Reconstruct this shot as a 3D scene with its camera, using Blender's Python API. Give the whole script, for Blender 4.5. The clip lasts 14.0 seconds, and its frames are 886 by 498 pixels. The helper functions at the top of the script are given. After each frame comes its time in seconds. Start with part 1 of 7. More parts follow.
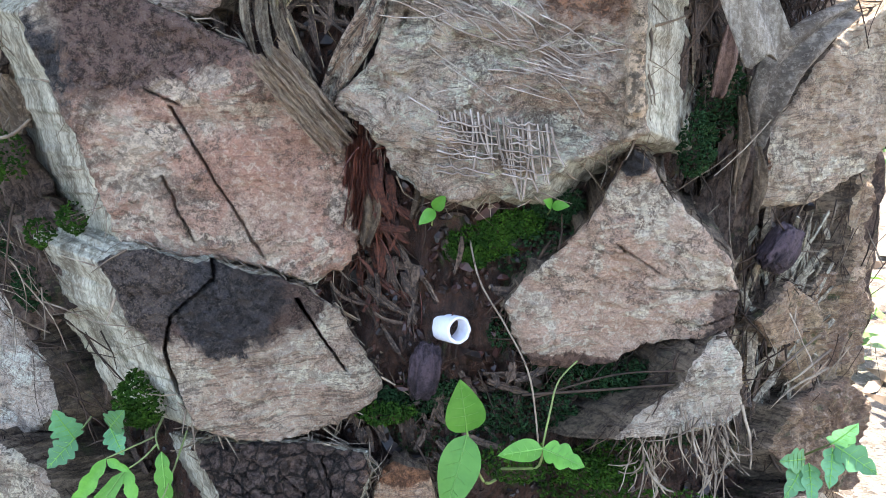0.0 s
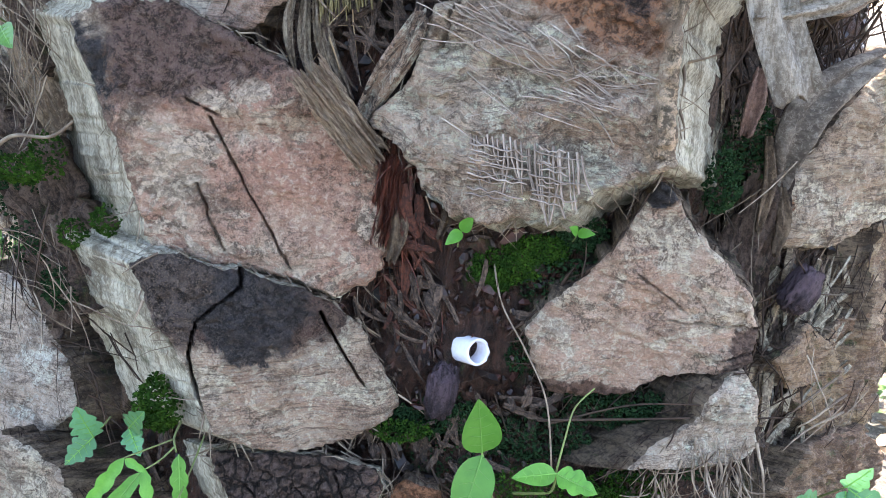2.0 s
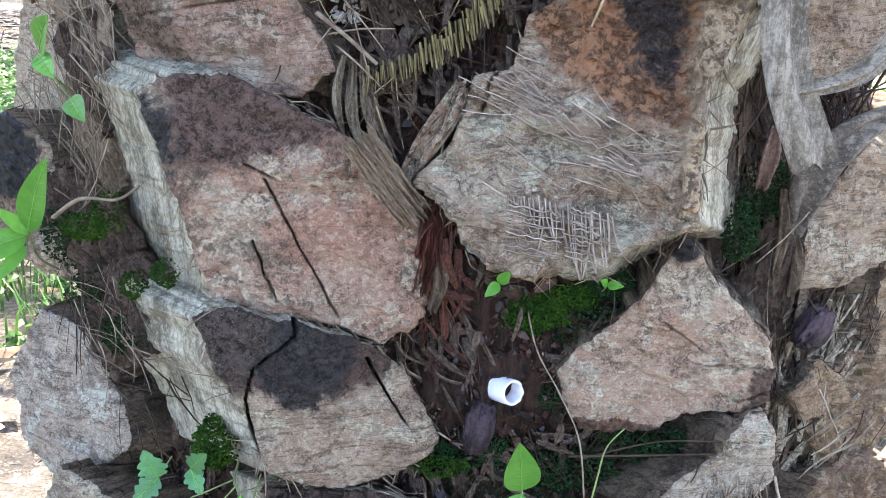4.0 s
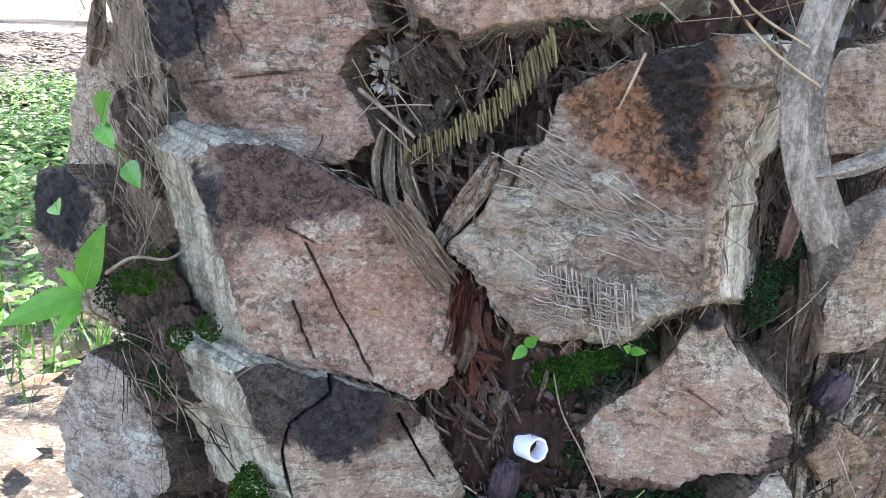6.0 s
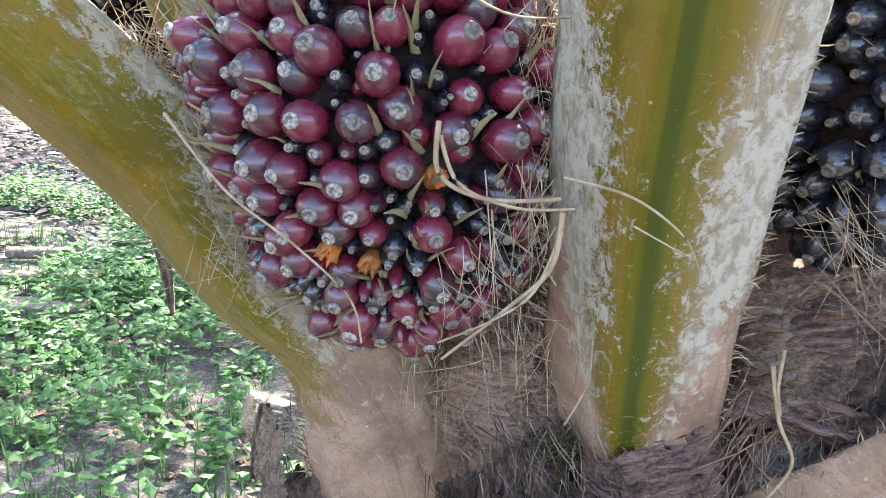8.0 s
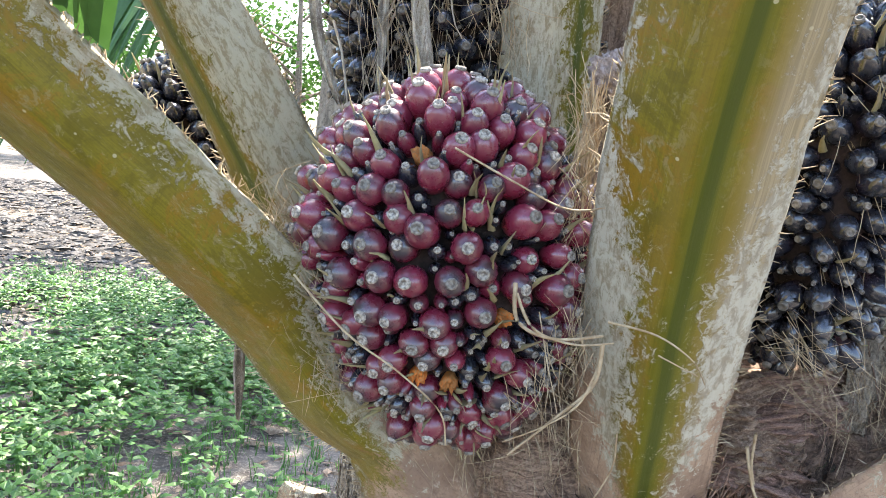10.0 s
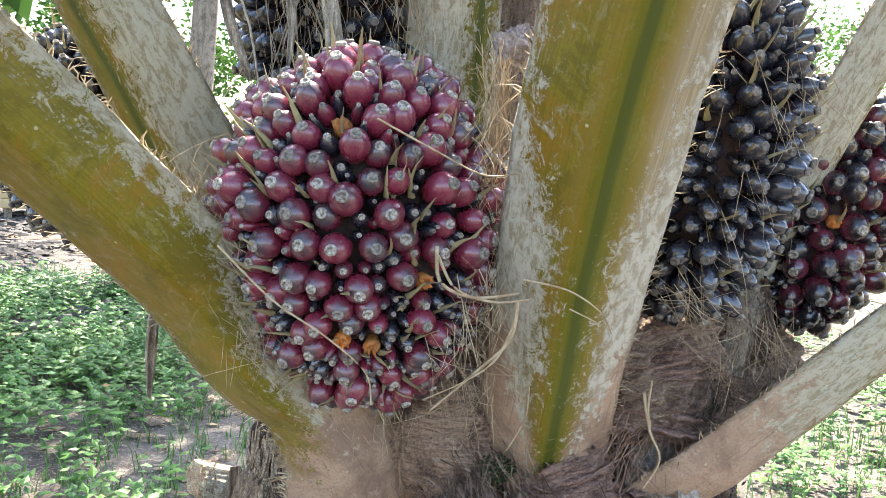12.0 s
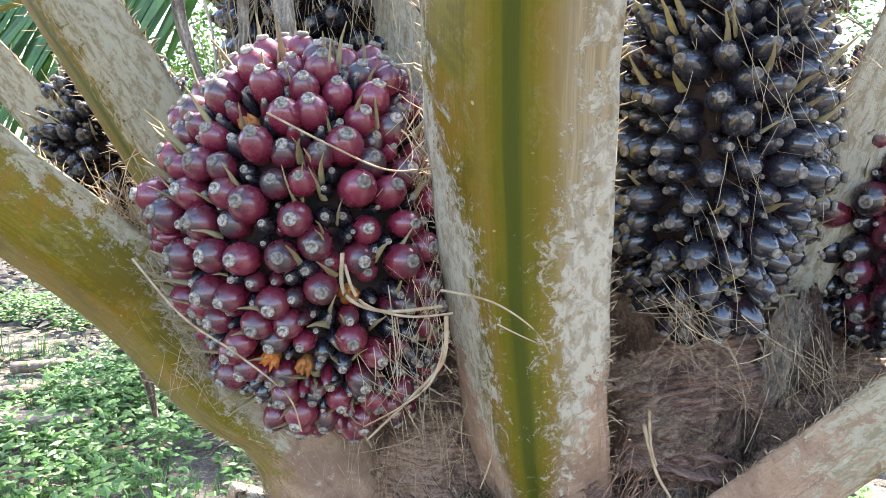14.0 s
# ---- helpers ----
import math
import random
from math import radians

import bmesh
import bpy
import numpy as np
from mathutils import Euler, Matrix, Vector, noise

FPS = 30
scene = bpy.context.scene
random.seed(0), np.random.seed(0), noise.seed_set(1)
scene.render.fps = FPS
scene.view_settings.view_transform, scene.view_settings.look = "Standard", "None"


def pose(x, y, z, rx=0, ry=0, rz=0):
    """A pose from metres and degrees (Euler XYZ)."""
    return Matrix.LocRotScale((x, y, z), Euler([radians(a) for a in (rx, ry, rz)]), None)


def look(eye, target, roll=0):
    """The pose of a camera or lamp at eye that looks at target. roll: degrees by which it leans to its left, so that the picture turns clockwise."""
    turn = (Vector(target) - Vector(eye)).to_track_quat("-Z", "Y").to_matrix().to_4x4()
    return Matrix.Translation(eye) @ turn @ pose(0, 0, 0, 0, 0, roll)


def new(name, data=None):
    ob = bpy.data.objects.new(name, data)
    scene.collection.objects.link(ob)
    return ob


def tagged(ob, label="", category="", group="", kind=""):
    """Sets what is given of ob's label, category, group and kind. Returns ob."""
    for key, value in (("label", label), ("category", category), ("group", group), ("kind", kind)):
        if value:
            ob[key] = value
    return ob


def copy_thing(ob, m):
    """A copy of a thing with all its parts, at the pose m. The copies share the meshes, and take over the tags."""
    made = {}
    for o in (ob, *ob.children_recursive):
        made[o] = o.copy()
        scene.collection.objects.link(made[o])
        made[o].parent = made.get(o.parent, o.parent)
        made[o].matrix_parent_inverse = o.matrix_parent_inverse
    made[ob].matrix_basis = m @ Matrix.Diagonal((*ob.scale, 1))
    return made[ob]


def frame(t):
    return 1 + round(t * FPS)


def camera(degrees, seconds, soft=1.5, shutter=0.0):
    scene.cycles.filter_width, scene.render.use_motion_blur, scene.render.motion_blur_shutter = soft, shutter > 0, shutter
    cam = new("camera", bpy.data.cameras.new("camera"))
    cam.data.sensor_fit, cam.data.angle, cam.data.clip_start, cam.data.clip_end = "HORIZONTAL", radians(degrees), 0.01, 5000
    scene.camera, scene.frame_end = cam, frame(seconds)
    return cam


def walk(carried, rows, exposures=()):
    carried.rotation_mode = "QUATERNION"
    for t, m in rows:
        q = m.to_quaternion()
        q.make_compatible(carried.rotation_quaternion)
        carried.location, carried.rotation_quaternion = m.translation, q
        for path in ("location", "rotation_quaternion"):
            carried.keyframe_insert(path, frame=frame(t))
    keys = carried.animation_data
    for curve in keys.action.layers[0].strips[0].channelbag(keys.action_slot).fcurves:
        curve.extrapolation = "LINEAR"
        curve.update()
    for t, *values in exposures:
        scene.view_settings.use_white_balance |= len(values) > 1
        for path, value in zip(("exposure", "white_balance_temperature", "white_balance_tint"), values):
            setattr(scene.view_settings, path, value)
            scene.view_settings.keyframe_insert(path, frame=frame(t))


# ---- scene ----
cam = camera(54.9, 14.0, soft=0.5)
METRES, EYE, TILT, LEAN, TURN = 1.6, 0.75, -19.0, 0.0, 0.0
ROWS = [
    (0.0, 0.0, 0.0, 0.0, 0.0, 0.0, -0.0),
    (0.5, 0.0003, -0.0032, 0.001, 0.72, -0.84, -0.33),
    (1.0, -0.0021, -0.0052, -0.0045, 0.74, -1.71, -1.83),
    (1.5, -0.0039, -0.0121, -0.0044, 0.63, 0.8, -3.1),
    (2.0, -0.006, -0.0054, -0.0053, 0.71, 2.12, -3.21),
    (2.5, -0.0113, -0.0302, 0.0118, 0.72, 3.79, -2.99),
    (3.0, -0.0178, -0.0389, 0.0304, 0.77, 4.74, -2.68),
    (3.2, -0.0198, -0.0368, 0.0216, 0.8074, 3.5292, -2.4593),
    (5.3, -0.0276, -0.0352, 0.0162, 0.8469, 1.6273, -3.4957),
    (5.5, -0.0263, -0.0402, 0.0202, 1.13, 1.87, -3.47),
    (6.0, -0.0286, -0.0572, 0.0363, 2.43, 3.58, -3.95),
    (6.5, -0.0449, -0.0749, 0.0653, 3.27, 7.07, -5.58),
    (7.0, -0.0668, -0.108, 0.184, 3.87, 7.71, -5.59),
    (7.5, -0.0931, -0.1752, 0.3036, 3.82, 6.85, -6.03),
    (8.0, -0.1125, -0.2374, 0.3716, 3.67, 7.09, -7.36),
    (8.5, -0.1239, -0.2731, 0.4065, 3.55, 8.39, -8.33),
    (8.7, -0.1238, -0.2827, 0.4074, 3.6586, 9.1884, -8.1906),
    (10.8, -0.239, -0.4247, 0.3641, -5.8584, 12.5739, -2.8965),
    (11.0, -0.2387, -0.426, 0.3605, -6.48, 12.14, -2.72),
    (11.5, -0.2376, -0.4149, 0.3586, -8.1, 11.33, -1.84),
    (12.0, -0.2338, -0.4008, 0.361, -9.87, 11.58, -1.45),
    (12.5, -0.2056, -0.3885, 0.3606, -9.3, 12.06, -0.57),
    (13.0, -0.1643, -0.3588, 0.367, -6.04, 12.61, -0.22),
    (13.5, -0.1069, -0.3434, 0.3745, -0.41, 12.91, -2.49),
    (14.0, -0.0521, -0.3385, 0.3742, 4.54, 12.4, -3.14),
]
walk(cam, [(t, pose(0, 0, EYE, TILT, LEAN, TURN) @ pose(METRES * x, METRES * y, METRES * z, 90 + pitch, roll, yaw)) for t, x, y, z, yaw, pitch, roll in ROWS],
     exposures=[(0.0, 3.2, 6700, 15), (3.2, 3.2, 6700, 16), (6.0, 3.12, 6700, 18), (7.0, 2.88, 6400, 20), (7.5, 2.88, 6200, 20), (8.0, 3.02, 6150, 17), (8.7, 3.02, 6050, 17), (10.8, 2.78, 6700, 12), (14.0, 2.95, 6450, 15)])

# ---- world, sun ----
SUN_ELEV, SUN_AZ = radians(58), radians(20)
world = bpy.data.worlds.new("sky")
scene.world = world
world.use_nodes = True
wn = world.node_tree.nodes
sky = wn.new("ShaderNodeTexSky")
sky.sky_type, sky.sun_disc = "NISHITA", False
sky.sun_elevation, sky.sun_rotation = SUN_ELEV, SUN_AZ
sky.air_density, sky.dust_density, sky.ozone_density = 1.0, 2.0, 1.0
wn["Background"].inputs["Strength"].default_value = 0.15
world.node_tree.links.new(sky.outputs[0], wn["Background"].inputs["Color"])
sun = new("sun", bpy.data.lights.new("sun", "SUN"))
sun.data.energy, sun.data.angle, sun.data.color = 4.5, radians(0.6), (1.0, 0.95, 0.86)
sun_way = Vector((math.sin(SUN_AZ) * math.cos(SUN_ELEV), math.cos(SUN_AZ) * math.cos(SUN_ELEV), math.sin(SUN_ELEV)))
sun.matrix_world = look(sun_way * 30, (0, 0, 0))

# ---- materials ----


class Mat:
    """A node material, built up step by step."""

    def __init__(self, name, rough=0.85, spec=0.3):
        self.mat = bpy.data.materials.new(name)
        self.mat.use_nodes = True
        self.nt = self.mat.node_tree
        self.bsdf = self.nt.nodes["Principled BSDF"]
        self.bsdf.inputs["Roughness"].default_value = rough
        self.bsdf.inputs["Specular IOR Level"].default_value = spec
        self.coord = self.nt.nodes.new("ShaderNodeTexCoord").outputs["Object"]

    def put(self, socket, value):
        if isinstance(value, bpy.types.NodeSocket):
            self.nt.links.new(value, socket)
        elif value is not None:
            if socket.type == "RGBA" and len(value) == 3:
                value = (*value, 1)
            socket.default_value = value

    def stretch(self, scale, turn=0.0, move=(0, 0, 0)):
        n = self.nt.nodes.new("ShaderNodeMapping")
        self.put(n.inputs["Vector"], self.coord)
        n.inputs["Scale"].default_value = scale
        n.inputs["Rotation"].default_value = (0, 0, turn)
        n.inputs["Location"].default_value = move
        return n.outputs[0]

    def noise(self, scale, detail=4, rough=0.6, vec=None, warp=0.0):
        n = self.nt.nodes.new("ShaderNodeTexNoise")
        self.put(n.inputs["Vector"], vec or self.coord)
        n.inputs["Scale"].default_value = scale
        n.inputs["Detail"].default_value = detail
        n.inputs["Roughness"].default_value = rough
        n.inputs["Distortion"].default_value = warp
        return n.outputs["Fac"]

    def cells(self, scale, vec=None, feature="F1", out="Distance"):
        n = self.nt.nodes.new("ShaderNodeTexVoronoi")
        n.feature = feature
        self.put(n.inputs["Vector"], vec or self.coord)
        n.inputs["Scale"].default_value = scale
        return n.outputs[out]

    def span(self, fac, a, b, lo=0.0, hi=1.0):
        n = self.nt.nodes.new("ShaderNodeMapRange")
        n.interpolation_type = "SMOOTHSTEP"
        for i, v in enumerate((fac, a, b, lo, hi)):
            self.put(n.inputs[i], v)
        return n.outputs[0]

    def maths(self, op, a, b=None, c=None):
        n = self.nt.nodes.new("ShaderNodeMath")
        n.operation = op
        for i, v in enumerate((a, b, c)):
            self.put(n.inputs[i], v)
        return n.outputs[0]

    def mix(self, fac, a, b, blend="MIX"):
        n = self.nt.nodes.new("ShaderNodeMix")
        n.data_type, n.blend_type = "RGBA", blend
        self.put(n.inputs["Factor"], fac)
        self.put(n.inputs["A"], a)
        self.put(n.inputs["B"], b)
        return n.outputs["Result"]

    def axis(self, which, vec=None):
        n = self.nt.nodes.new("ShaderNodeSeparateXYZ")
        self.put(n.inputs[0], vec or self.coord)
        return n.outputs[which]

    def spot(self, u, v, ru, rv, ragged):
        """Distance from a spot of the surface in units of its radii, with a ragged edge."""
        du = self.maths("DIVIDE", self.maths("SUBTRACT", self.axis(0), u), ru)
        dv = self.maths("DIVIDE", self.maths("SUBTRACT", self.axis(1), v), rv)
        d = self.maths("SQRT", self.maths("ADD", self.maths("MULTIPLY", du, du), self.maths("MULTIPLY", dv, dv)))
        return self.maths("ADD", d, self.maths("MULTIPLY_ADD", ragged, 1.3, -0.65))

    def warped(self, amount, scale, vec=None):
        """The coordinates pushed about by a coarse noise, so that lines in them swirl."""
        n = self.nt.nodes.new("ShaderNodeTexNoise")
        self.put(n.inputs["Vector"], vec or self.coord)
        n.inputs["Scale"].default_value = scale
        n.inputs["Detail"].default_value = 2
        a = self.nt.nodes.new("ShaderNodeVectorMath")
        a.operation = "MULTIPLY_ADD"
        self.put(a.inputs[0], n.outputs["Color"])
        a.inputs[1].default_value = (amount, amount, amount)
        self.put(a.inputs[2], vec or self.coord)
        return a.outputs[0]

    def wedge(self, corners):
        """Signed distance in metres from a convex patch of the surface, its corners running anticlockwise."""
        x, y = self.axis(0), self.axis(1)
        d = None
        for (ax, ay), (bx, by) in zip(corners, corners[1:] + corners[:1]):
            l = math.hypot(bx - ax, by - ay)
            nx, ny = (by - ay) / l, (ax - bx) / l
            e = self.maths("MULTIPLY_ADD", x, nx, self.maths("MULTIPLY_ADD", y, ny, -(ax * nx + ay * ny)))
            d = e if d is None else self.maths("SMOOTH_MAX", d, e, 0.012)
        return d

    def random(self, island=False):
        if island:
            return self.nt.nodes.new("ShaderNodeNewGeometry").outputs["Random Per Island"]
        return self.nt.nodes.new("ShaderNodeObjectInfo").outputs["Random"]

    def uv(self):
        return self.nt.nodes.new("ShaderNodeUVMap").outputs[0]

    def bump(self, height, strength=0.5, distance=0.004):
        n = self.nt.nodes.new("ShaderNodeBump")
        n.inputs["Strength"].default_value = strength
        n.inputs["Distance"].default_value = distance
        self.put(n.inputs["Height"], height)
        if self.bsdf.inputs["Normal"].links:
            self.put(n.inputs["Normal"], self.bsdf.inputs["Normal"].links[0].from_socket)
        self.put(self.bsdf.inputs["Normal"], n.outputs[0])

    def colour(self, c):
        self.put(self.bsdf.inputs["Base Color"], c)
        return self.mat

    def rough(self, r):
        self.put(self.bsdf.inputs["Roughness"], r)

    def translucent(self, c, amount):
        """Lets part of the light through, as a thin leaf does."""
        t = self.nt.nodes.new("ShaderNodeBsdfTranslucent")
        self.put(t.inputs["Color"], c)
        m = self.nt.nodes.new("ShaderNodeMixShader")
        m.inputs[0].default_value = amount
        out = self.nt.nodes["Material Output"]
        self.nt.links.new(self.bsdf.outputs[0], m.inputs[1])
        self.nt.links.new(t.outputs[0], m.inputs[2])
        self.nt.links.new(m.outputs[0], out.inputs["Surface"])


def cut_wood(name, seed, pale=(0.46, 0.40, 0.33), pink=(0.38, 0.25, 0.19), dark=(0.16, 0.11, 0.08), grain=0.0, char=(), scorch=(), moss=0.0, fibre=0.7, patches=(), swirl=0.03, crackle=0.0):
    """The cut face of a frond base: brown fibrous wood under torn pale flakes, with charred and scorched spots of their own shape."""
    body = tuple(a * b for a, b in zip(pink, (1.42, 1.19, 1.02)))
    deep = tuple(a * 0.68 for a in body)
    flake = tuple(a * b for a, b in zip(pale, (1.55, 1.40, 1.22)))
    m = Mat(name, 0.72, 0.25)
    off = (seed * 1.7, seed * 0.9, seed * 2.3)

    def at(k, sy=1.0):
        return m.stretch((1, sy, 1), grain * 0.5, tuple(x + k for x in off))

    plain_coord, m.coord = m.coord, m.warped(swirl, 16)
    line = m.stretch((10, 150, 10), grain, off)
    m.coord = plain_coord
    big = m.noise(11, 9, 0.68, at(0), 0.5)
    mid = m.noise(46, 8, 0.72, at(3), 0.5)
    crumb = m.noise(170, 6, 0.78, at(6), 0.4)
    grit = m.noise(640, 4, 0.8, at(8))
    streak = m.noise(2.2, 7, 0.75, line, 0.7)
    sheets = m.noise(15, 10, 0.70, at(12, 1.5), 1.0)
    stain = m.noise(8, 9, 0.72, at(20), 0.8)
    clump = m.span(m.noise(24, 8, 0.72, at(50), 0.8), 0.46, 0.56)
    clear = m.maths("SUBTRACT", 1.0, clump)
    c = m.mix(m.span(big, 0.42, 0.58), body, tuple(0.5 * x + 0.5 * y for x, y in zip(body, flake)))
    c = m.mix(m.span(mid, 0.51, 0.57, 0, 0.6), c, deep)
    c = m.mix(m.span(sheets, 0.525, 0.555, 0, 0.85), c, m.mix(m.span(crumb, 0.46, 0.54), tuple(min(0.8, x * 1.18) for x in flake), tuple(x * 0.68 for x in flake)))
    c = m.mix(m.span(sheets, 0.46, 0.43, 0, 0.45), c, tuple(x * 0.80 for x in body))
    c = m.mix(m.span(streak, 0.515, 0.57, 0, 0.85 * fibre), c, tuple(x * 0.62 for x in dark))
    c = m.mix(m.span(streak, 0.475, 0.42, 0, 0.6 * fibre), c, (0.44, 0.38, 0.31))
    c = m.mix(m.span(stain, 0.55, 0.62, 0, 0.65), c, m.mix(m.span(crumb, 0.42, 0.58), tuple(x * 0.95 for x in dark), tuple(x * 0.40 for x in dark)))
    c = m.mix(m.maths("MULTIPLY", clump, m.span(crumb, 0.51, 0.55, 0, 0.75)), c, tuple(x * 0.80 for x in dark))
    c = m.mix(m.maths("MULTIPLY", clear, m.span(crumb, 0.465, 0.43, 0, 0.45)), c, tuple(min(0.8, x * 1.25) for x in flake))
    c = m.mix(m.maths("MULTIPLY_ADD", clump, 0.55, 0.35), c, m.mix(m.span(grit, 0.535, 0.56, 0, 0.6), c, tuple(x * 0.75 for x in dark)))
    c = m.mix(m.span(grit, 0.465, 0.44, 0, 0.16), c, tuple(min(0.8, x * 1.35) for x in flake))
    scar = m.noise(1.0, 4, 0.65, m.stretch((26, 150, 26), grain + 0.6, off), 1.4)
    c = m.mix(m.span(scar, 0.63, 0.68, 0, 0.5), c, tuple(x * 0.5 for x in dark))
    ragged = m.maths("MULTIPLY_ADD", m.noise(17, 9, 0.75, at(30), 0.8), 1.5, -0.25)
    rough = 0.7
    jag = m.maths("MULTIPLY_ADD", m.noise(24, 10, 0.78, at(33), 0.7), 0.075, -0.0375)
    for corners, tone in patches:
        d = m.maths("ADD", m.wedge(corners), jag)
        burnt = max(tone) < 0.05
        tint = m.mix(m.span(m.maths("MULTIPLY_ADD", crumb, 0.55, m.maths("MULTIPLY", mid, 0.45)), 0.46, 0.54), tuple(x * (1.7 if burnt else 2.1) for x in tone), tuple(x * 0.45 for x in tone))
        tint = m.mix(m.span(grit, 0.54, 0.57, 0, 0.6), tint, (0.17, 0.14, 0.12) if burnt else (0.30, 0.22, 0.16))
        c = m.mix(m.span(d, 0.010, -0.002, 0, 0.5), c, tuple(0.4 * x + 0.05 for x in tone) if burnt else tuple(x * 1.5 for x in tone))
        k = m.span(d, 0.001, -0.0025)
        c = m.mix(m.maths("MULTIPLY", k, m.span(mid, 0.55, 0.60, 0.97, 0.45)), c, tint)
        if burnt:
            rough = m.span(k, 0, 1, rough, 0.6)
    for u, v, ru, rv, tone in scorch:
        d = m.spot(u, v, ru, rv, ragged)
        c = m.mix(m.span(d, 1.04, 0.90, 0, 0.93), c, m.mix(m.span(crumb, 0.42, 0.58), tuple(x * 1.35 for x in tone), tuple(x * 0.4 for x in tone)))
    for u, v, ru, rv in char:
        d = m.spot(u, v, ru, rv, ragged)
        k = m.span(d, 1.0, 0.93, 0, 0.97)
        c = m.mix(m.span(d, 1.3, 0.98, 0, 0.6), c, (0.085, 0.05, 0.035))
        c = m.mix(k, c, m.mix(m.span(crumb, 0.42, 0.62), (0.04, 0.038, 0.04), (0.010, 0.010, 0.011)))
        rough = m.span(k, 0, 1, rough, 0.55)
    if crackle:
        plain_coord, m.coord = m.coord, m.warped(0.02, 30)
        gap = m.span(m.cells(crackle, None, "DISTANCE_TO_EDGE"), 0.03, 0.09)
        m.coord = plain_coord
        c = m.mix(gap, (0.02, 0.014, 0.011), c)
        m.bump(gap, 1.0, 0.008)
    if moss:
        c = m.mix(m.span(m.noise(30, 8, 0.75, at(40)), 0.56, 0.62, 0, moss), c, m.mix(m.span(crumb, 0.4, 0.6), (0.10, 0.14, 0.04), (0.03, 0.045, 0.018)))
    m.rough(m.maths("MULTIPLY", rough, m.span(crumb, 0.35, 0.65, 0.75, 1.2)))
    m.bump(m.maths("ADD", m.maths("MULTIPLY", mid, 0.8), m.maths("MULTIPLY_ADD", scar, -0.4, m.maths("MULTIPLY", streak, 1.0 * fibre))), 0.8, 0.008)
    m.bump(m.span(sheets, 0.525, 0.545), 0.9, 0.004)
    m.bump(m.noise(30, 9, 0.72, at(60), 1.0), 1.0, 0.012)
    m.bump(crumb, 0.9, 0.005)
    m.bump(grit, 0.7, 0.0015)
    return m.colour(c)


def fibrous(name, pale, dark, along=(160, 14, 14), mossy=0.0, seed=0.0, rough=0.85):
    """Weathered fibre that runs along one axis of the object."""
    m = Mat(name, rough, 0.3)
    line = m.stretch(along, 0, (seed, seed, seed))
    s = m.noise(1.0, 8, 0.78, line, 0.35)
    big = m.noise(18, 8, 0.7, None, 0.5)
    fine = m.noise(300, 5, 0.8)
    c = m.mix(m.span(s, 0.36, 0.60), dark, pale)
    c = m.mix(m.span(big, 0.48, 0.60, 0, 0.7), c, tuple(v * 0.55 for v in dark))
    c = m.mix(m.span(fine, 0.54, 0.58, 0, 0.45), c, tuple(v * 0.6 for v in dark))
    c = m.mix(m.span(fine, 0.46, 0.42, 0, 0.4), c, tuple(min(0.8, v * 1.3) for v in pale))
    if mossy:
        c = m.mix(m.span(m.noise(22, 8, 0.75, None, 0.4), 0.56, 0.64, 0, mossy), c, m.mix(m.span(fine, 0.4, 0.6), (0.09, 0.12, 0.035), (0.025, 0.04, 0.014)))
    m.bump(s, 1.0, 0.008)
    m.bump(fine, 0.6, 0.002)
    return m.colour(c)


def plain(name, a, b, scale=40, rough=0.6, spec=0.3, bump=0.2, island=False, through_light=0.0):
    """Two tones that vary over the surface and from piece to piece."""
    m = Mat(name, rough, spec)
    c = m.mix(m.span(m.noise(scale, 4, 0.65), 0.35, 0.65), a, b)
    c = m.mix(m.span(m.random(island), 0, 1, 0, 0.6), c, tuple(v * 0.6 for v in b))
    if bump:
        m.bump(m.noise(scale * 3, 3, 0.6), bump, 0.002)
    if through_light:
        m.translucent(c, through_light)
    return m.colour(c)


SIDE_PALE = fibrous("pale_side_fibre", (0.62, 0.58, 0.45), (0.22, 0.18, 0.12), (150, 12, 60), 0.45, 1.0)
SIDE_DARK = fibrous("dark_side_fibre", (0.27, 0.20, 0.135), (0.06, 0.042, 0.03), (220, 220, 12), 0.6, 2.0)
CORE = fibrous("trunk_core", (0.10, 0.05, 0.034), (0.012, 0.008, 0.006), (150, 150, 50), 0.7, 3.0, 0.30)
SHEATH = fibrous("brown_sheath", (0.36, 0.25, 0.175), (0.15, 0.09, 0.058), (230, 230, 16), 0.1, 4.0)
FOLDS = fibrous("sheath_folds", (0.44, 0.29, 0.195), (0.14, 0.082, 0.055), (26, 26, 260), 0.0, 9.0)
STRAND = plain("pale_fibre", (0.52, 0.42, 0.27), (0.30, 0.21, 0.12), 60, 0.8, 0.2, 0.0, True)
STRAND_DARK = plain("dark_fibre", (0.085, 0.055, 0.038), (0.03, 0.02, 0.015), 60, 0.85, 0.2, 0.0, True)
STRAND_GREY = plain("grey_fibre", (0.36, 0.29, 0.21), (0.15, 0.11, 0.08), 60, 0.85, 0.2, 0.0, True)
LEAF = plain("fresh_leaf", (0.16, 0.42, 0.06), (0.10, 0.30, 0.04), 60, 0.45, 0.4, 0.2, False, 0.35)
LEAF_DEEP = plain("deep_leaf", (0.13, 0.33, 0.15), (0.08, 0.22, 0.08), 60, 0.5, 0.4, 0.2, False, 0.25)
MOSS = plain("moss", (0.065, 0.15, 0.018), (0.022, 0.06, 0.010), 90, 0.9, 0.1, 0.0, True, 0.2)
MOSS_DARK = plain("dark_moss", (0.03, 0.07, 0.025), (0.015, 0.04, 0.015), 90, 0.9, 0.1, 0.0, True)
